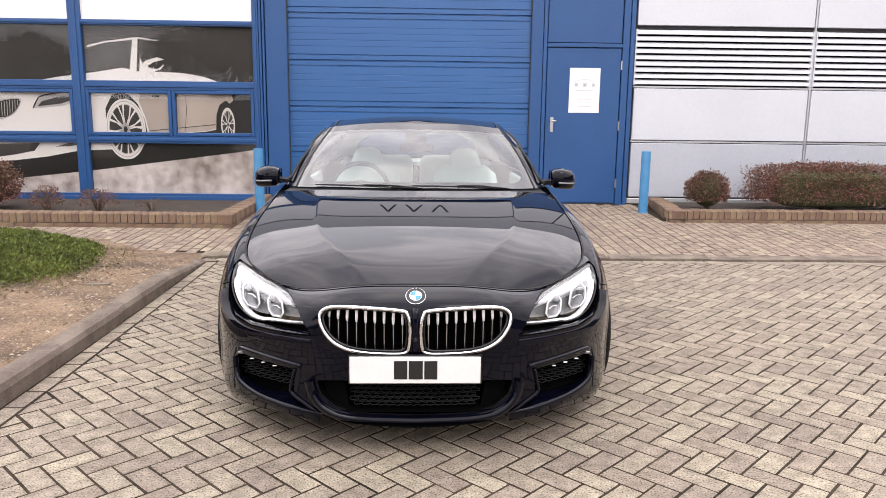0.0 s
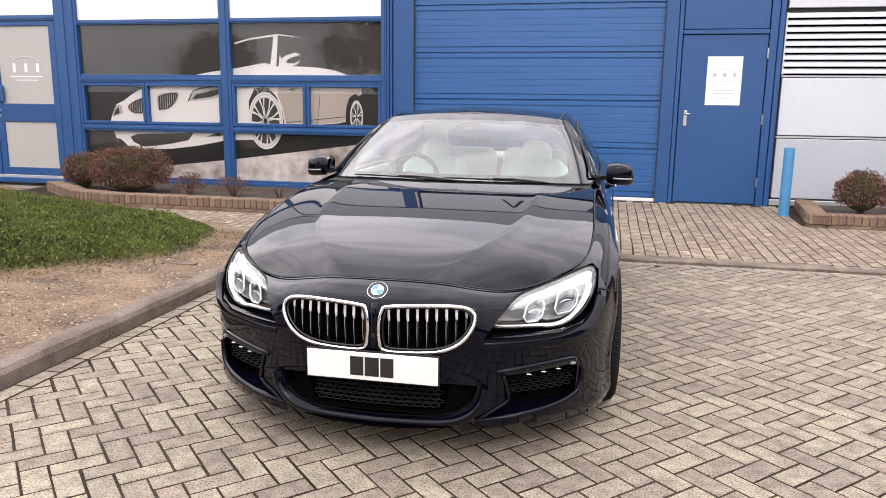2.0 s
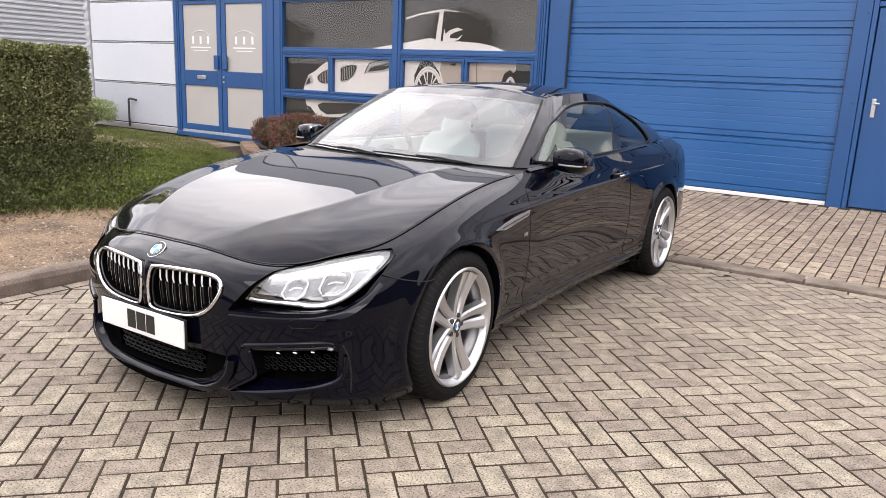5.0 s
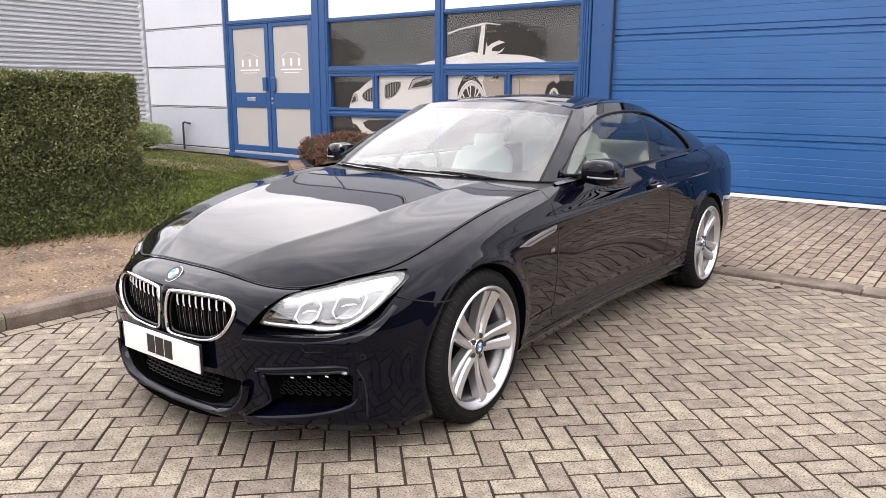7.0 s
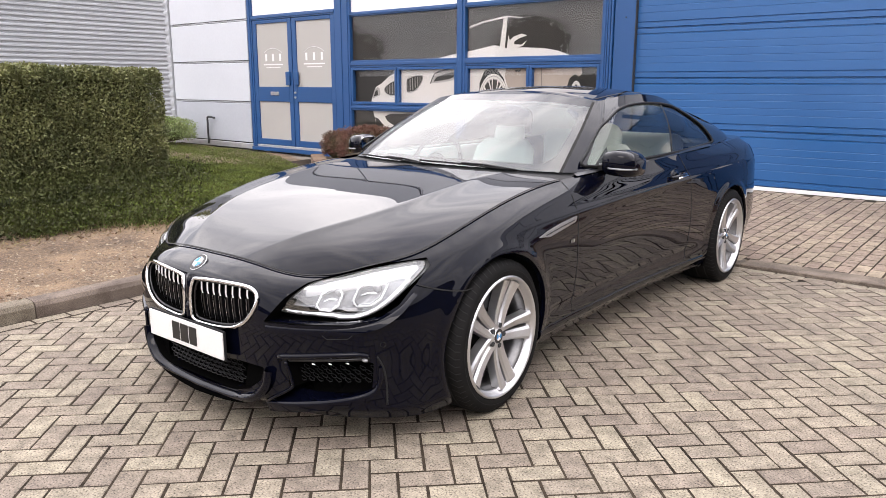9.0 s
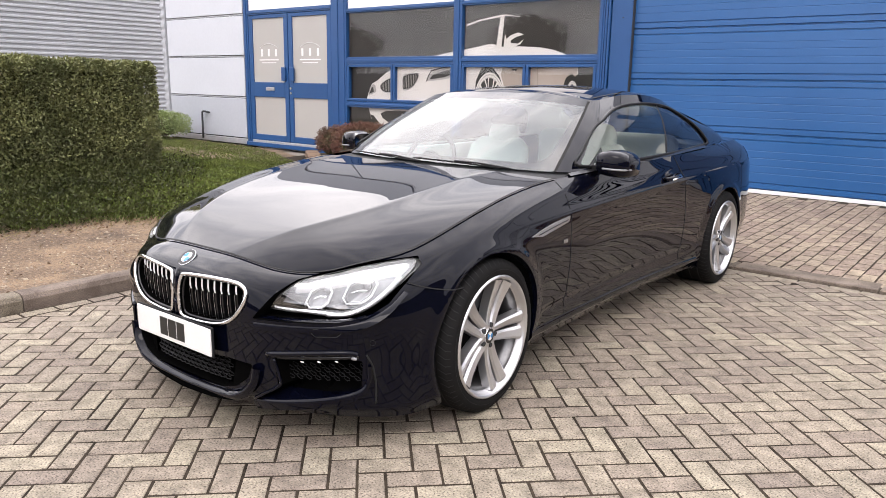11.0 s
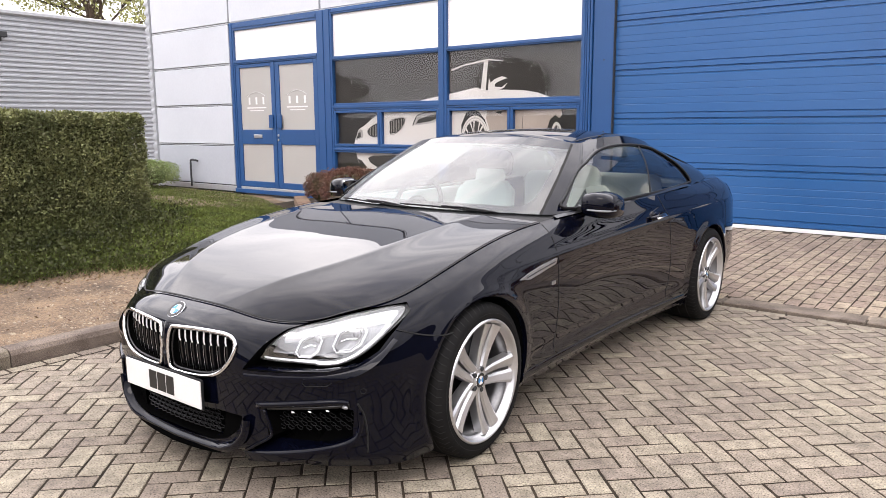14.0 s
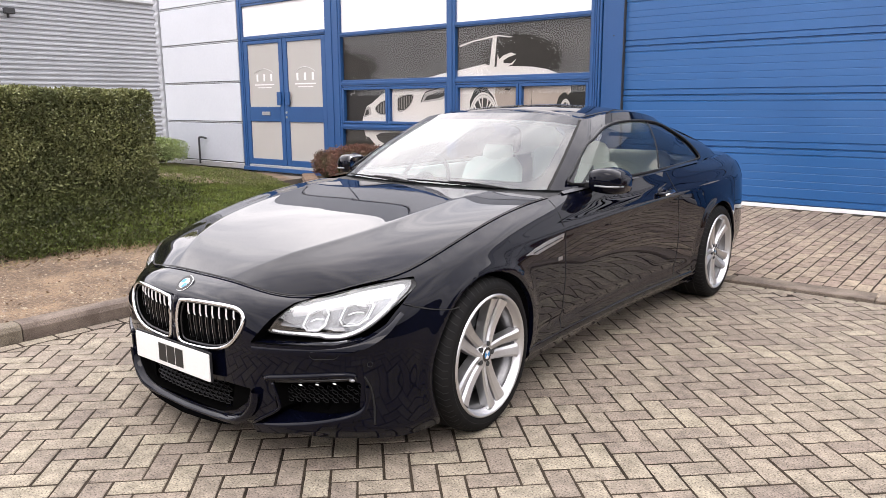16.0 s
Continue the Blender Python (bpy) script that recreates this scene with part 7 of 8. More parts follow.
    tv, tf = tube([on_side(x, z) + Vector((0, -0.004, 0)) for x, z in smooth_line([(0.396, 0.178), (0.45, 0.212), (0.515, 0.256), (0.512, 0.300), (0.497, 0.360)], 6)], 0.007, 8)
    part("intake_edge", (mirrored(tv, s), tf), M_PAINT, CAR, smooth=True)
    # thin black tube that paints the shadow line of the corner's upright edge
    tv, tf = tube([on_side(x, z) + Vector((0, 0.001, 0)) for x, z in smooth_line([(0.783, 0.388), (0.796, 0.340), (0.803, 0.270), (0.804, 0.190)], 6)], 0.0042, 6)
    part("bumper_seam", (mirrored(tv, s), tf), M_GAP, CAR, "painted shadow line down the bumper's corner", smooth=True)
    p = on_side(0.800, 0.435)
    tv, tf = tube([(p.x + 0.010 * math.cos(a) * 0.7, p.y + 0.010 * math.cos(a) * 0.8 - 0.001, p.z + 0.010 * math.sin(a)) for a in np.linspace(0, 2 * math.pi, 14, endpoint=False)], 0.0011, 4, True)
    part("parking_sensor", (mirrored(tv, s), tf), M_GAP, CAR)

# middle intake
mid = [(x, z) for x, z in MID_INTAKE if x > 0]
outline = mid + [(-x, z) for x, z in mid[::-1]]
a = [Vector((x, on_side(abs(x), z).y, z)) for x, z in outline]
b = [Vector((p.x * 0.95, p.y + 0.12, 0.255 + (p.z - 0.255) * 0.9)) for p in a]
n = len(a)
# shade of the opening is put into its near-black walls
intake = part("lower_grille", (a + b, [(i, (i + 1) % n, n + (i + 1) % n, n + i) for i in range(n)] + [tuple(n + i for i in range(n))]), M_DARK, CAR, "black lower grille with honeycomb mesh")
for row in range(5):
    for col in range(-8, 9):
        x = col * 0.0335 + (row % 2) * 0.01675
        z = 0.222 + row * 0.0185
        if abs(x) > 0.265:
            continue
        hx = [(x + 0.018 * math.cos(q), 0.082 + 0.25 * x * x, z + 0.0105 * math.sin(q)) for q in (0.35, 2.2, 2.8, 3.5, 4.1, 5.9)]
        part("mesh_cell", tube(hx, 0.0024, 4, True), M_BLACK, intake)
for s in (1, -1):
    part("mesh_cheek", (mirrored([(0.27, 0.09, 0.2), (0.36, 0.115, 0.235), (0.385, 0.125, 0.32), (0.29, 0.095, 0.31)], s), [(0, 1, 2, 3)]), M_DARK, intake)
lip = [Vector((x, float(np.interp(abs(x), PLAN_FINE[:200, 0], PLAN_FINE[:200, 1])) + 0.004, z)) for x, z in smooth_line([(-0.412, 0.322), (-0.400, 0.262), (-0.355, 0.213), (-0.27, 0.182), (0, 0.168), (0.27, 0.182), (0.355, 0.213), (0.400, 0.262), (0.412, 0.322)], 8)]
for s in (1, -1):
    part("bumper_lip", edge_blade([(0, 0.170), (0.14, 0.173), (0.27, 0.184), (0.355, 0.214), (0.402, 0.262), (0.418, 0.322)], (0, 0.30), s, 0, profile=((0.020, 0.050), (0.0175, 0.018), (0.008, 0.000), (-0.005, -0.019), (-0.013, -0.0255), (-0.021, -0.025), (-0.036, -0.008))), M_PAINT, CAR, "rounded glossy lip of the bumper", smooth=True)
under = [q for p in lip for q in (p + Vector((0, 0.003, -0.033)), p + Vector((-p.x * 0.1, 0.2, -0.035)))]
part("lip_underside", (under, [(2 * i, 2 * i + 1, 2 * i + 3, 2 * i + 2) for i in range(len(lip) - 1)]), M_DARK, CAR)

PY = 0.022
plate = part("number_plate", box_bm(-0.262, 0.262, -0.020 + PY, -0.012 + PY, 0.338, 0.450, 0.004, 2), M_PLATE, CAR, "white number plate with short black lettering")
part("plate_edge", box_bm(-0.268, 0.268, -0.0125 + PY, -0.004 + PY, 0.332, 0.456, 0.004, 2), M_BLACK, plate)
for x0, x1 in ((-0.085, -0.032), (-0.026, 0.03), (0.036, 0.088)):
    part("lettering_bar", box_bm(x0, x1, -0.0215 + PY, -0.0195 + PY, 0.357, 0.433), M_INK, plate)
part("plate_mount", box_bm(-0.2, 0.2, -0.005 + PY, 0.06, 0.345, 0.44, 0.01), M_BLACK, plate)


def roundel(c, normal, r, parent):
    """A round badge: chrome rim, black ring, four quarters of blue and white."""
    q = Vector(normal).to_track_quat("Z", "Y").to_matrix().to_4x4()
    m = Matrix.Translation(c) @ q
    badge = part("badge", cyl_bm(r, 0.006, 40, m, bevel=0.0015), M_CHROME, parent, "round blue and white badge in a chrome rim")
    part("badge_ring", cyl_bm(r * 0.95, 0.006, 40, m @ pose(0, 0, 0.0008)), M_INK, badge)
    part("badge_line", cyl_bm(r * 0.62, 0.006, 40, m @ pose(0, 0, 0.0014)), M_CHROME, badge)
    for k in range(4):
        pts = [(0, 0)] + [(r * 0.57 * math.cos(a), r * 0.57 * math.sin(a)) for a in np.linspace(k * math.pi / 2, (k + 1) * math.pi / 2, 9)]
        part("badge_quarter", ([m @ Vector((x, yy, 0.0052)) for x, yy in pts], [tuple(range(10))]), M_BADGE_BLUE if k % 2 else M_PLATE, badge)
    return badge


roundel((0, 0.091, 0.676), (0, -0.62, 0.78), 0.041, CAR)

# ---- flanks ----
for s in (1, -1):
    # side vent
    pts = [(1.215, 0.722), (1.30, 0.741), (1.42, 0.759), (1.565, 0.772), (1.552, 0.746), (1.42, 0.728), (1.30, 0.712)]
    v = [flank(a, b, 0.006) for a, b in pts] + [flank(a, b, -0.01) for a, b in pts]
    n = len(pts)
    vent = part("side_vent", (mirrored(v, s), [tuple(range(n))] + [(i, (i + 1) % n, n + (i + 1) % n, n + i) for i in range(n)]), M_SATIN, CAR, "silver side vent blade")
    tv, tf = tube([flank(a, b, 0.007) for a, b in ((1.27, 0.724), (1.40, 0.741), (1.54, 0.757))], 0.003, 5)
    part("vent_slot", (mirrored(tv, s), tf), M_INK, vent)
    for k, (a, w) in enumerate(((1.515, 0.009), (1.528, 0.007), (1.541, 0.011))):
        p = flank(a, 0.655, 0.002)
        part("wing_badge", box_bm(min(s * p.x, s * (p.x + 0.003)), max(s * p.x, s * (p.x + 0.003)), a - w / 2, a + w / 2, 0.647, 0.664), M_SATIN, CAR)
    # door handle
    tv, tf = tube([flank(q, 0.842 + 0.05 * (q - 2.7), o) for q, o in ((2.735, 0.004), (2.75, 0.028), (2.82, 0.036), (2.90, 0.034), (2.935, 0.008))], 0.013, 8, flat=0.9)
    hd = part("door_handle", (mirrored(tv, s), tf), M_PAINT, CAR, "body-coloured door handle with a bright strip", smooth=True)
    tv, tf = tube([flank(q, 0.836 + 0.05 * (q - 2.7), 0.045) for q in (2.76, 2.82, 2.90)], 0.006, 6)
    part("handle_strip", (mirrored(tv, s), tf), M_CHROME, hd, smooth=True)
    cup = flank(2.83, 0.846, -0.012)
    part("handle_cup", ball_bm(Matrix.Translation((s * cup.x, 2.83, 0.846)) @ Matrix.Diagonal((0.014, 0.07, 0.034, 1)), 16, 10), M_PAINT, hd, smooth=True)

    # sill blade
    v, f = [], []
    ys = np.linspace(1.28, 3.36, 30)
    for q in ys:
        p = flank(q, 0.235)
        v += [p + Vector((-0.004, 0, 0.045)), p + Vector((0.008, 0, 0.022)), p + Vector((0.011, 0, 0.010)), p + Vector((0.006, 0, -0.008)), p + Vector((-0.030, 0, -0.045)), p + Vector((-0.12, 0, -0.060))]
    f = [(6 * i + j, 6 * i + 6 + j, 6 * i + 7 + j, 6 * i + 1 + j) for i in range(29) for j in range(5)]
    part("sill", (mirrored(v, s), f), M_PAINT, CAR, smooth=True)

    # wing mirror: shell, glass, indicator, foot
    SH = -0.06
    sections = [(0.845, 0.070, 0.045, 2.055, 1.035), (0.865, 0.088, 0.056, 2.06, 1.034), (0.91, 0.098, 0.062, 2.07, 1.033), (0.96, 0.095, 0.060, 2.085, 1.028), (0.985, 0.086, 0.053, 2.095, 1.022), (1.000, 0.070, 0.043, 2.105, 1.016), (1.006, 0.045, 0.028, 2.112, 1.012)]
    v, f = [], []
    for x, hy, hz, cy, cz in sections:
        x = 0.872 + (x - 0.845) * 1.0
        for k in range(16):
            a = 2 * math.pi * k / 16
            ex = lambda c: math.copysign(abs(c) ** 0.52, c)
            v.append((x, cy - 0.02 + SH + hy * ex(math.cos(a)), cz - 0.038 + hz * 1.08 * ex(math.sin(a))))
    for i in range(len(sections) - 1):
        for k in range(16):
            f.append((i * 16 + k, i * 16 + (k + 1) % 16, (i + 1) * 16 + (k + 1) % 16, (i + 1) * 16 + k))
    f += [tuple(range(16)), tuple((len(sections) - 1) * 16 + k for k in range(16))]
    mir = part("wing_mirror", (mirrored(v, s), f), M_PAINT, CAR, "black wing mirror with a slim indicator", smooth=True)
    v = [(0.905, 2.086, 1.040), (0.985, 2.094, 1.034), (1.000, 2.094, 0.990), (0.985, 2.094, 0.962), (0.905, 2.086, 0.960)]
    part("mirror_glass", (mirrored(v, s), [(0, 1, 2, 3, 4)]), M_MIRROR, mir, "mirror glass")
    tv, tf = tube([(0.912, 1.893, 0.973), (0.972, 1.901, 0.970), (1.010, 1.928, 0.968), (1.032, 1.98, 0.968)], 0.0055, 6)
    part("indicator", (mirrored(tv, s), tf), M_LAMP_IN, mir, "pale indicator strip", smooth=True)
    foot_v, foot_f = [], []
    for x, y0, y1, z0, z1 in ((0.80, 1.93, 2.10, 0.955, 0.975), (0.86, 1.96, 2.07, 0.955, 0.980), (0.915, 1.95, 2.05, 0.965, 0.992)):
        foot_v += [(x, y0, z0), (x, y1, z0), (x, y1, z1), (x, y0, z1)]
    for i in range(2):
        for k in range(4):
            foot_f.append((4 * i + k, 4 * i + (k + 1) % 4, 4 * i + 4 + (k + 1) % 4, 4 * i + 4 + k))
    part("mirror_foot", (mirrored(foot_v, s), foot_f), M_BLACK, mir)
    part("mirror_sail", (mirrored([(0.822, 1.90, 0.962), (0.832, 2.09, 0.968), (0.78, 2.13, 1.06)], s), [(0, 1, 2)]), M_GLOSS_BLACK, mir)

    # wheel housings and arch lips
    for hy in (HUB_F, HUB_R):
        v, f = [], []
        angles = np.linspace(math.radians(-28), math.radians(208), 40)
        for a in angles:
            yy, zz = hy + ARCH_R * math.cos(a), HUB_Z + ARCH_R * math.sin(a)
            xx = flank(yy, max(zz, 0.2)).x
            v += [(xx + 0.001, yy, zz), (xx - 0.02, hy + (ARCH_R - 0.006) * math.cos(a), HUB_Z + (ARCH_R - 0.006) * math.sin(a)), (xx - 0.03, hy + (ARCH_R + 0.02) * math.cos(a), HUB_Z + (ARCH_R + 0.02) * math.sin(a)), (0.55, hy + (ARCH_R + 0.02) * math.cos(a), HUB_Z + (ARCH_R + 0.02) * math.sin(a))]
        f = [(4 * i + j, 4 * i + 4 + j, 4 * i + 5 + j, 4 * i + 1 + j) for i in range(39) for j in range(1)]
        g = [(4 * i + j, 4 * i + 4 + j, 4 * i + 5 + j, 4 * i + 1 + j) for i in range(39) for j in (1, 2)]
        part("arch_lip", (mirrored(v, s), f), M_PAINT, CAR, smooth=True)
        part("arch_liner", (mirrored(v, s), g), M_BLACK, CAR)
        # near-black box, painted shade at the back of the wheel housing
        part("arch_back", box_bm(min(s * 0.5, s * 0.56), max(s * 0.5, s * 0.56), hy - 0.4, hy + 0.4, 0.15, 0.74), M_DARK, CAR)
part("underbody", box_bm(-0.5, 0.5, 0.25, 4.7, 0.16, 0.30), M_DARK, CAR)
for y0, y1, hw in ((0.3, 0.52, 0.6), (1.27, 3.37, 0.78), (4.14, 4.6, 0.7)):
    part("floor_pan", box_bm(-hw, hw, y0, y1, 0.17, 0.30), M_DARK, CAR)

# ---- wheels ----
def wheel(width, s):
    """An alloy wheel about the x axis, its outer face towards +x, built at the origin."""
    w = new("wheel")
    w["label"] = "silver twin-spoke alloy wheel with a low tyre"
    half, R, rim = width / 2, 0.336, 0.260
    prof = [(-half + 0.012, rim - 0.006), (-half, rim + 0.02), (-half + 0.004, R - 0.028), (-half + 0.022, R - 0.006), (-half * 0.6, R - 0.001), (0, R), (half * 0.6, R - 0.001), (half - 0.022, R - 0.006), (half - 0.004, R - 0.028), (half, rim + 0.022), (half - 0.006, rim + 0.006), (half - 0.012, rim - 0.004)]
    n = 96

    def spin(pr, n=n):
        v = [(x, r * math.cos(2 * math.pi * k / n), r * math.sin(2 * math.pi * k / n)) for k in range(n) for x, r in pr]
        m = len(pr)
        f = [(k * m + j, ((k + 1) % n) * m + j, ((k + 1) % n) * m + j + 1, k * m + j + 1) for k in range(n) for j in range(m - 1)]
        return v, f

    tyre = part("tyre", spin(prof), M_RUBBER, w, "black low-profile tyre", smooth=True)
    for gx in (-half * 0.45, 0.0, half * 0.45):
        part("tread_groove", spin([(gx - 0.004, R + 0.0008), (gx + 0.004, R + 0.0008)]), M_GAP, tyre)
    v, f = [], []
    for k in range(64):
        a = 2 * math.pi * k / 64
        for sg in (-1, 1):
            b = len(v)
            for x, r, da in ((sg * half * 0.55, R + 0.0006, 0), (sg * (half - 0.020), R - 0.004, 0.05), (sg * (half - 0.006), R - 0.022, 0.055)):
                for e in (-0.0022, 0.0022):
                    v.append((x, r * math.cos(a + da + e / R), r * math.sin(a + da + e / R)))
            f += [(b, b + 1, b + 3, b + 2), (b + 2, b + 3, b + 5, b + 4)]
    part("tread_cut", (v, f), M_GAP, tyre)["kind"] = "stuff"
    part("sidewall_line", spin([(half + 0.0006, R - 0.045), (half + 0.0006, R - 0.043)]), M_GAP, tyre)
    barrel = part("rim", spin([(half - 0.004, rim + 0.008), (half + 0.003, rim + 0.004), (half + 0.004, rim - 0.001), (half - 0.006, rim - 0.008), (half - 0.03, rim - 0.013), (half - 0.034, rim - 0.021)]), M_RIM, w, "silver rim", smooth=True)
    part("rim_barrel", spin([(half - 0.033, rim - 0.0205), (half - 0.06, rim - 0.021), (half - 0.063, rim - 0.027), (half - 0.09, rim - 0.03), (-half + 0.02, rim - 0.03), (-half + 0.006, rim)]), M_BARREL, w, smooth=True)
    # five pairs of spokes
    for k in range(5):
        a0 = math.radians(90 + 72 * k + 9)
        for sg in (-1, 1):
            v, f = [], []
            m = 9
            for q in range(m):
                t = q / (m - 1)
                r = 0.048 + (rim - 0.016 - 0.048) * t
                off = 0.0185 + 0.0175 * t
                ang = a0 + sg * math.asin(min(0.7, off / r))
                wd = 0.0185 + 0.0085 * t + 0.006 * t ** 6
                dep = half - 0.034 + 0.022 * t ** 1.5 - 0.006 * math.sin(math.pi * t)
                for ow, ox in ((-wd, -0.045), (-wd * 0.95, -0.004 - 0.008 * (sg > 0)), (-wd * 0.55, 0.003 - 0.006 * (sg > 0)), (wd * 0.55, 0.003 - 0.006 * (sg < 0)), (wd * 0.95, -0.004 - 0.008 * (sg < 0)), (wd, -0.045)):
                    yy, zz = r * math.cos(ang) - ow * math.sin(ang), r * math.sin(ang) + ow * math.cos(ang)
                    v.append((dep + ox, yy, zz))
            f = [(6 * i + j, 6 * i + j + 1, 6 * i + 7 + j, 6 * i + 6 + j) for i in range(m - 1) for j in range(5)]
            part("spoke", (v, f), M_RIM, barrel)
    hub = part("hub", cyl_bm(0.066, 0.04, 40, pose(half - 0.052, 0, 0, 0, 90), 0.055, bevel=0.006), M_RIM, w, smooth=False)
    for k in range(5):
        a = math.radians(90 + 72 * k + 9)
        part("bolt", cyl_bm(0.011, 0.012, 12, pose(half - 0.034, 0.047 * math.cos(a), 0.047 * math.sin(a), 0, 90)), M_GASKET, hub)
    roundel((half - 0.030, 0, 0), (1, 0, 0), 0.033, hub)
    disc = part("brake_disc", cyl_bm(0.185, 0.03, 60, pose(half - 0.12, 0, 0, 0, 90)), M_DISC, w)
    cal = [(r * math.cos(a), r * math.sin(a)) for r, a in [(0.12, q) for q in np.linspace(0.2, 1.2, 8)] + [(0.205, q) for q in np.linspace(1.2, 0.2, 8)]]
    part("caliper", flat_bm(cal, lambda yy, zz: (half - 0.085, yy, zz), 0.07, (-0.07, 0, 0)), M_GASKET, disc)
    return w


for hy, width, face in ((HUB_F, 0.245, 0.945), (HUB_R, 0.275, 0.968)):
    w = wheel(width, 1)
    w.parent = CAR
    w.matrix_basis = pose(face - width / 2, hy, HUB_Z, 43 if hy == HUB_F else 20, 0, 2 if hy == HUB_F else 0)
    o = copy_thing(w, pose(-(face - width / 2), hy, HUB_Z, 0, 0, 180))

# ---- cabin ----
def seat(x, y, z, tag):
    st = part("seat_cushion", box_bm(x - 0.25, x + 0.25, y - 0.25, y + 0.27, z, z + 0.17, 0.06, 3), M_LEATHER, CAR, tag, smooth=True)
    v, f = [], []
    for t, hw, yy, zz in ((0, 0.23, 0.22, 0.12), (0.25, 0.26, 0.27, 0.27), (0.55, 0.265, 0.33, 0.45), (0.82, 0.24, 0.385, 0.61), (1.0, 0.17, 0.405, 0.67)):
        for k in range(14):
            a = 2 * math.pi * k / 14
            ex = lambda c: math.copysign(abs(c) ** 0.7, c)
            wing = 0.045 * abs(math.cos(a)) ** 3
            v.append((x + hw * ex(math.cos(a)), y + yy + 0.075 * (1 - 0.3 * t) * ex(math.sin(a)) - wing, z + zz))
    f = [(14 * i + k, 14 * i + (k + 1) % 14, 14 * i + 14 + (k + 1) % 14, 14 * i + 14 + k) for i in range(4) for k in range(14)] + [tuple(range(56, 70))]
    part("seat_back", (v, f), M_LEATHER, st, smooth=True)
    v, f = [], []
    for zz, hw, hd in ((0.585, 0.085, 0.030), (0.61, 0.105, 0.045), (0.66, 0.118, 0.055), (0.71, 0.118, 0.056), (0.755, 0.105, 0.050), (0.785, 0.080, 0.038), (0.80, 0.04, 0.02)):
        for k in range(16):
            an = 2 * math.pi * k / 16
            ex = lambda c: math.copysign(abs(c) ** 0.75, c)
            v.append((x + hw * ex(math.cos(an)), y + 0.405 + 0.12 * (zz - 0.7) + hd * ex(math.sin(an)), z + zz))
    f = [(16 * i + k, 16 * i + (k + 1) % 16, 16 * i + 16 + (k + 1) % 16, 16 * i + 16 + k) for i in range(6) for k in range(16)] + [tuple(range(96, 112))]
    part("head_rest", (v, f), M_LEATHER, st, smooth=True)


seat(0.37, 2.52, 0.34, "cream leather front seat")
seat(-0.37, 2.50, 0.34, "cream leather driver's seat")
for x in (-0.3, 0.3):
    rs = part("rear_seat", box_bm(x - 0.27, x + 0.27, 3.35, 3.85, 0.36, 0.60, 0.07, 3), M_LEATHER, CAR, "cream leather rear seat", smooth=True)
    part("rear_seat_back", box_bm(x - 0.27, x + 0.27, 3.66, 3.84, 0.5, 1.04, 0.07, 3), M_LEATHER, rs, smooth=True)
v, f = [], []
for x in np.linspace(-0.74, 0.74, 40):
    b = screen_point(x, 0.0)
    for dy, dz in ((0.02, -0.03), (0.16, -0.015), (0.30, -0.035), (0.38, -0.085), (0.42, -0.25), (0.42, -0.5)):
        v.append((x, b.y + dy, b.z + dz + 0.018 * math.exp(-((x + 0.37) / 0.16) ** 2)))
f = [(6 * i + j, 6 * i + 6 + j, 6 * i + 7 + j, 6 * i + 1 + j) for i in range(39) for j in range(5)]
part("dashboard", (v, f), M_DASH, CAR, "dark dashboard", smooth=True)
ang = math.radians(24)
ringp = [(-0.37 + 0.185 * math.cos(a), 2.07 + 0.185 * math.sin(a) * math.sin(ang), 0.90 + 0.185 * math.sin(a) * math.cos(ang)) for a in np.linspace(0, 2 * math.pi, 36, endpoint=False)]
sw = part("steering_wheel", tube(ringp, 0.015, 8, True), M_DASH, CAR, "dark leather steering wheel", smooth=True)
part("wheel_boss", ball_bm(Matrix.Translation((-0.37, 2.06, 0.90)) @ Matrix.Rotation(-ang, 4, "X") @ Matrix.Diagonal((0.085, 0.03, 0.07, 1)), 16, 10), M_DASH, sw, smooth=True)
for a in (0.1, math.pi - 0.1, -math.pi / 2):
    part("wheel_spoke", tube([(-0.37, 2.06, 0.90), (-0.37 + 0.18 * math.cos(a), 2.07 + 0.18 * math.sin(a) * math.sin(ang), 0.90 + 0.18 * math.sin(a) * math.cos(ang))], 0.016, 6, flat=0.5), M_DASH, sw)
for s in (1, -1):
    part("door_card", box_bm(min(s * 0.74, s * 0.78), max(s * 0.74, s * 0.78), 1.95, 3.1, 0.35, 0.95, 0.02, 2), M_LEATHER, CAR, "cream door trim")
part("centre_console", box_bm(-0.1, 0.1, 2.1, 3.0, 0.35, 0.62, 0.04, 2), M_LEATHER, CAR)
part("cabin_floor", box_bm(-0.76, 0.76, 1.7, 3.9, 0.31, 0.34), M_LINING, CAR)
part("bulkhead", box_bm(-0.72, 0.72, 1.62, 1.66, 0.3, 0.93), M_DARK, CAR)
part("parcel_shelf", box_bm(-0.68, 0.68, 3.86, 4.40, 0.94, 0.97), M_LINING, CAR)


# ---- block paving, piece by piece ----
def lay(name, block, poses, near, mat_one, mat_rest, parent):
    """The blocks inside the stretch near(x, y) are pieces of their own, up to 300; the rest is one field."""
    me = mesh_from(name, *block, mat_one)
    single, rest = [], []
    for m in poses:
        (single if near(m.translation.x, m.translation.y) and len(single) < 300 else rest).append(m)
    for m in single:
        ob = part(name, me, mat_one, parent)
        ob.matrix_basis = m
    joined(name + "_field", rest, block, mat_rest, parent)


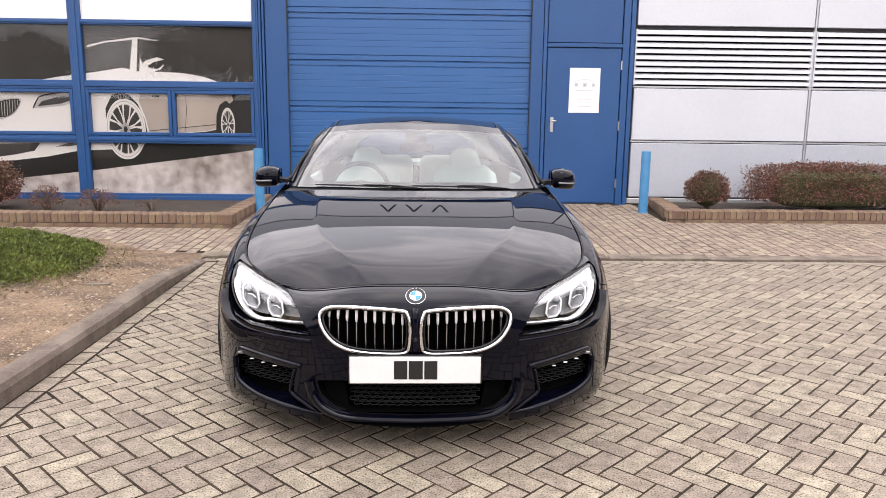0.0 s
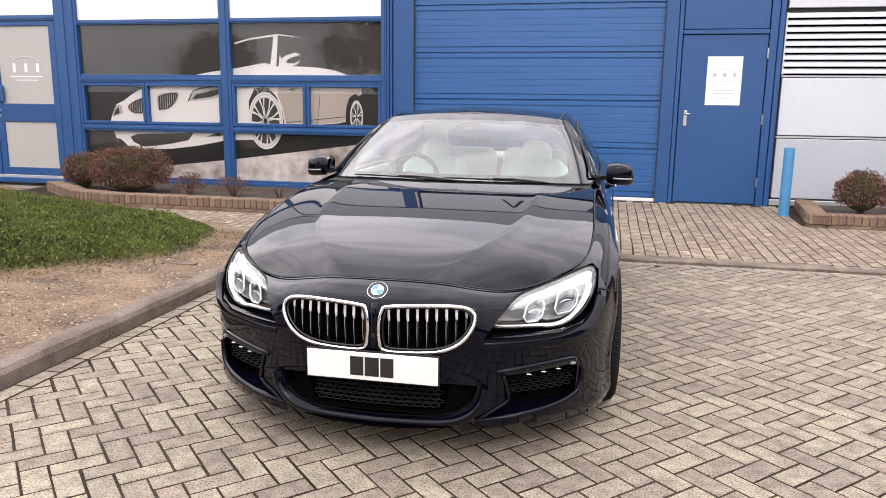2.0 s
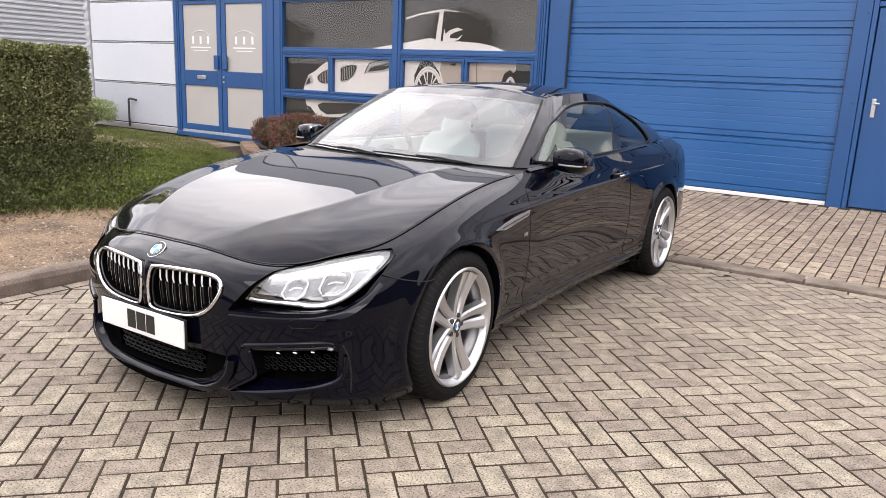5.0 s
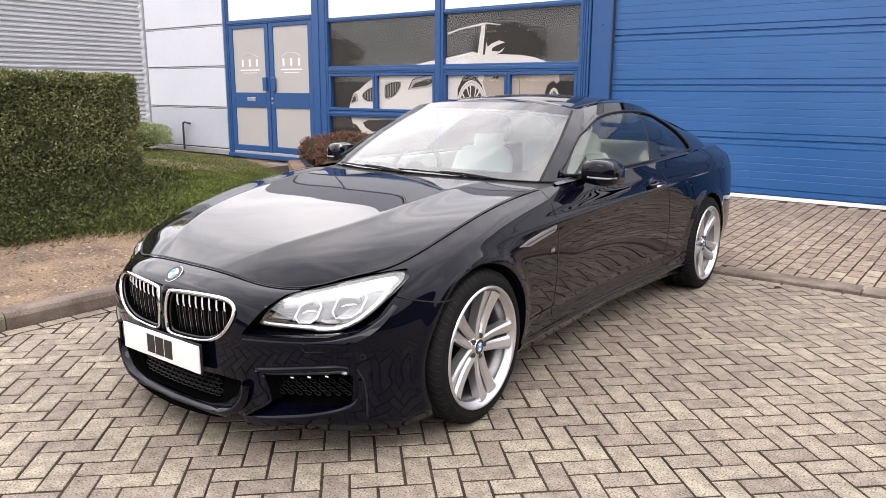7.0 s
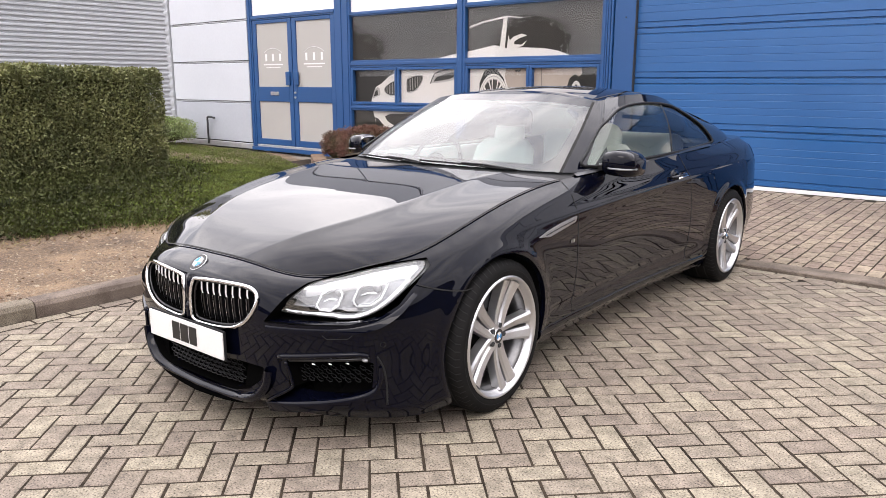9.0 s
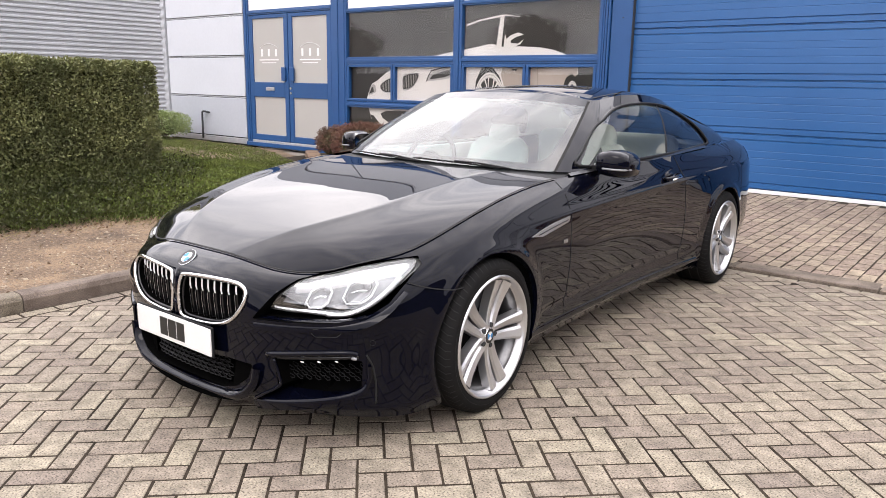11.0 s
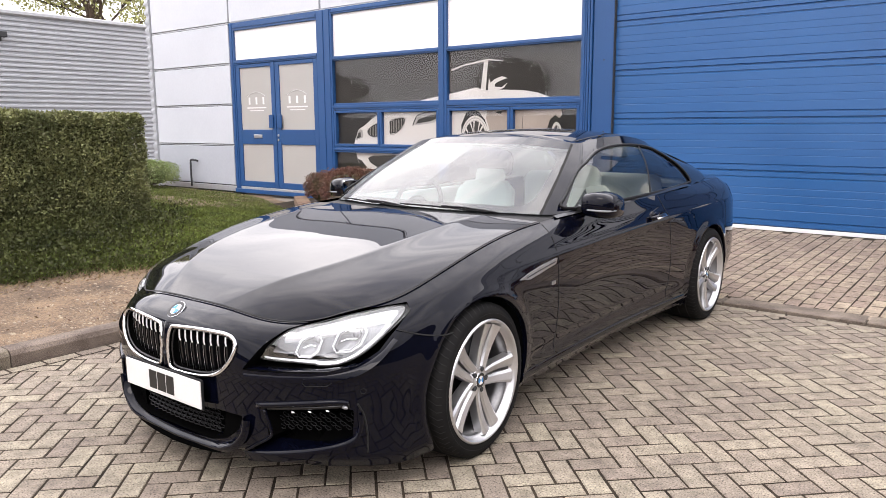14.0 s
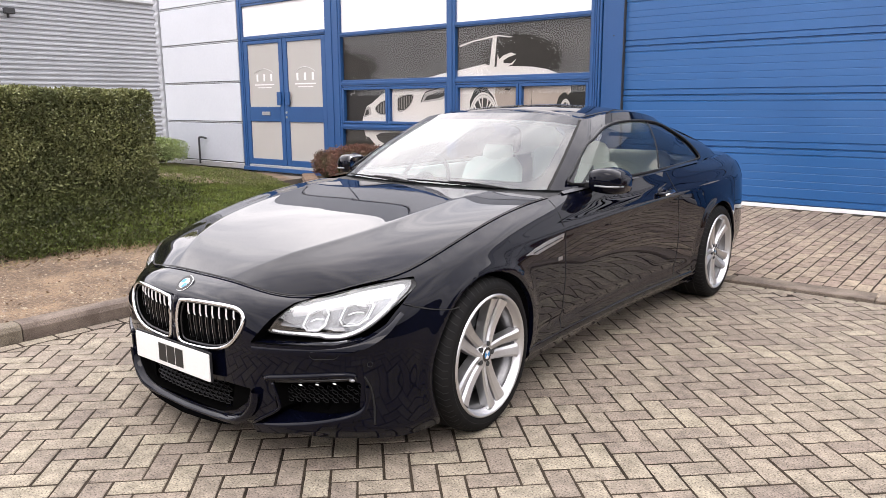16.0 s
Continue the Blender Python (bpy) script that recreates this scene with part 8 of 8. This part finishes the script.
prng = random.Random(2)
wobble = lambda x, y, z, a: pose(x + prng.gauss(0, 0.0009), y + prng.gauss(0, 0.0009), z + prng.gauss(0, 0.0004), prng.gauss(0, 0.12), prng.gauss(0, 0.12), a + prng.gauss(0, 0.4))
B, G = 0.1015, 0.0098     # half-length module and joint
herring = []
for a in range(-110, 110):
    for b in range(-110, 110):
        k = (a + b) % 4
        # cells 0 and 1 make a block along a; 2 and 3 one along b
        if k == 0:
            ca, cb, ang = a + 1.0, b + 0.5, 0
        elif k == 2:
            ca, cb, ang = a + 0.5, b + 1.0, 90
        else:
            continue
        u, w = ca * B, cb * B
        x = 1.507 + (u - w) * math.sqrt(0.5)
        y = 4.402 + (u + w) * math.sqrt(0.5)
        if -1.86 < x < 8.1 and -1.9 < y < LINE_Y + 0.12:
            herring.append(wobble(x, y, -0.0016 if x < -1.5 else -0.0014 if y > LINE_Y - 0.12 else 0.0, 45 + ang))
paver = rounded_block(2 * B - G, B - G, 0.035, 0.0032)
lay("paver", paver, herring, lambda x, y: 1.0 < x < 3.0 and 2.2 < y < 5.6, M_PAVER, M_PAVER_REST, paved_yard)
edge_row = [wobble(-1.64 + i * 0.2055, 6.995, 0.0, 0) for i in range(42)]
edge_row += [wobble(KERB_X + 0.058 - (0.0 if q < 3.6 else 0.013 * (q - 3.6) ** 1.15), q, 0.0013, 90) for q in np.arange(-1.9, 6.85, 0.2055)]
bend = lambda q: 0.0 if q < 3.6 else 0.013 * (q - 3.6) ** 1.15
ends = [(KERB_X + o - bend(q), q, -0.0003) for q in np.arange(-1.9, 6.95, 0.4) for o in (0.0, 0.119)]
part("sand_joint", (ends, [(2 * i, 2 * i + 1, 2 * i + 3, 2 * i + 2) for i in range(len(ends) // 2 - 1)]), M_JOINT, paved_yard)
joined("edge_paver_field", edge_row, paver, M_PAVER_REST, paved_yard)

slope = math.degrees(math.atan(0.085 / (APRON_Y1 - APRON_Y0)))
apron_poses = []
for i, x in enumerate(np.arange(-5.0, 8.0, 0.1085)):
    off = 0.106 * (i % 2) + prng.uniform(-0.015, 0.015)
    for y in np.arange(APRON_Y0 + 0.105 - off, APRON_Y1 - 0.02, 0.2115):
        if x < -2.0 and y > 8.6 or x > 3.3 and y > 9.3 or y < APRON_Y0 - 0.12:
            continue
        if x < -2.2 and edge_distance(x, y, GREEN) > 0.1:
            continue
        apron_poses.append(wobble(x + 0.003 * math.sin(y * 3.1 + i) + prng.gauss(0, 0.0012), y, apron_z(y), 90) @ pose(0, 0, 0, 0, -slope, 0))
lay("apron_paver", rounded_block(0.1965, 0.0995, 0.035, 0.0030), apron_poses, lambda x, y: 0.9 < x < 3.4 and y < 9.2, M_APRON, M_APRON_REST, apron)
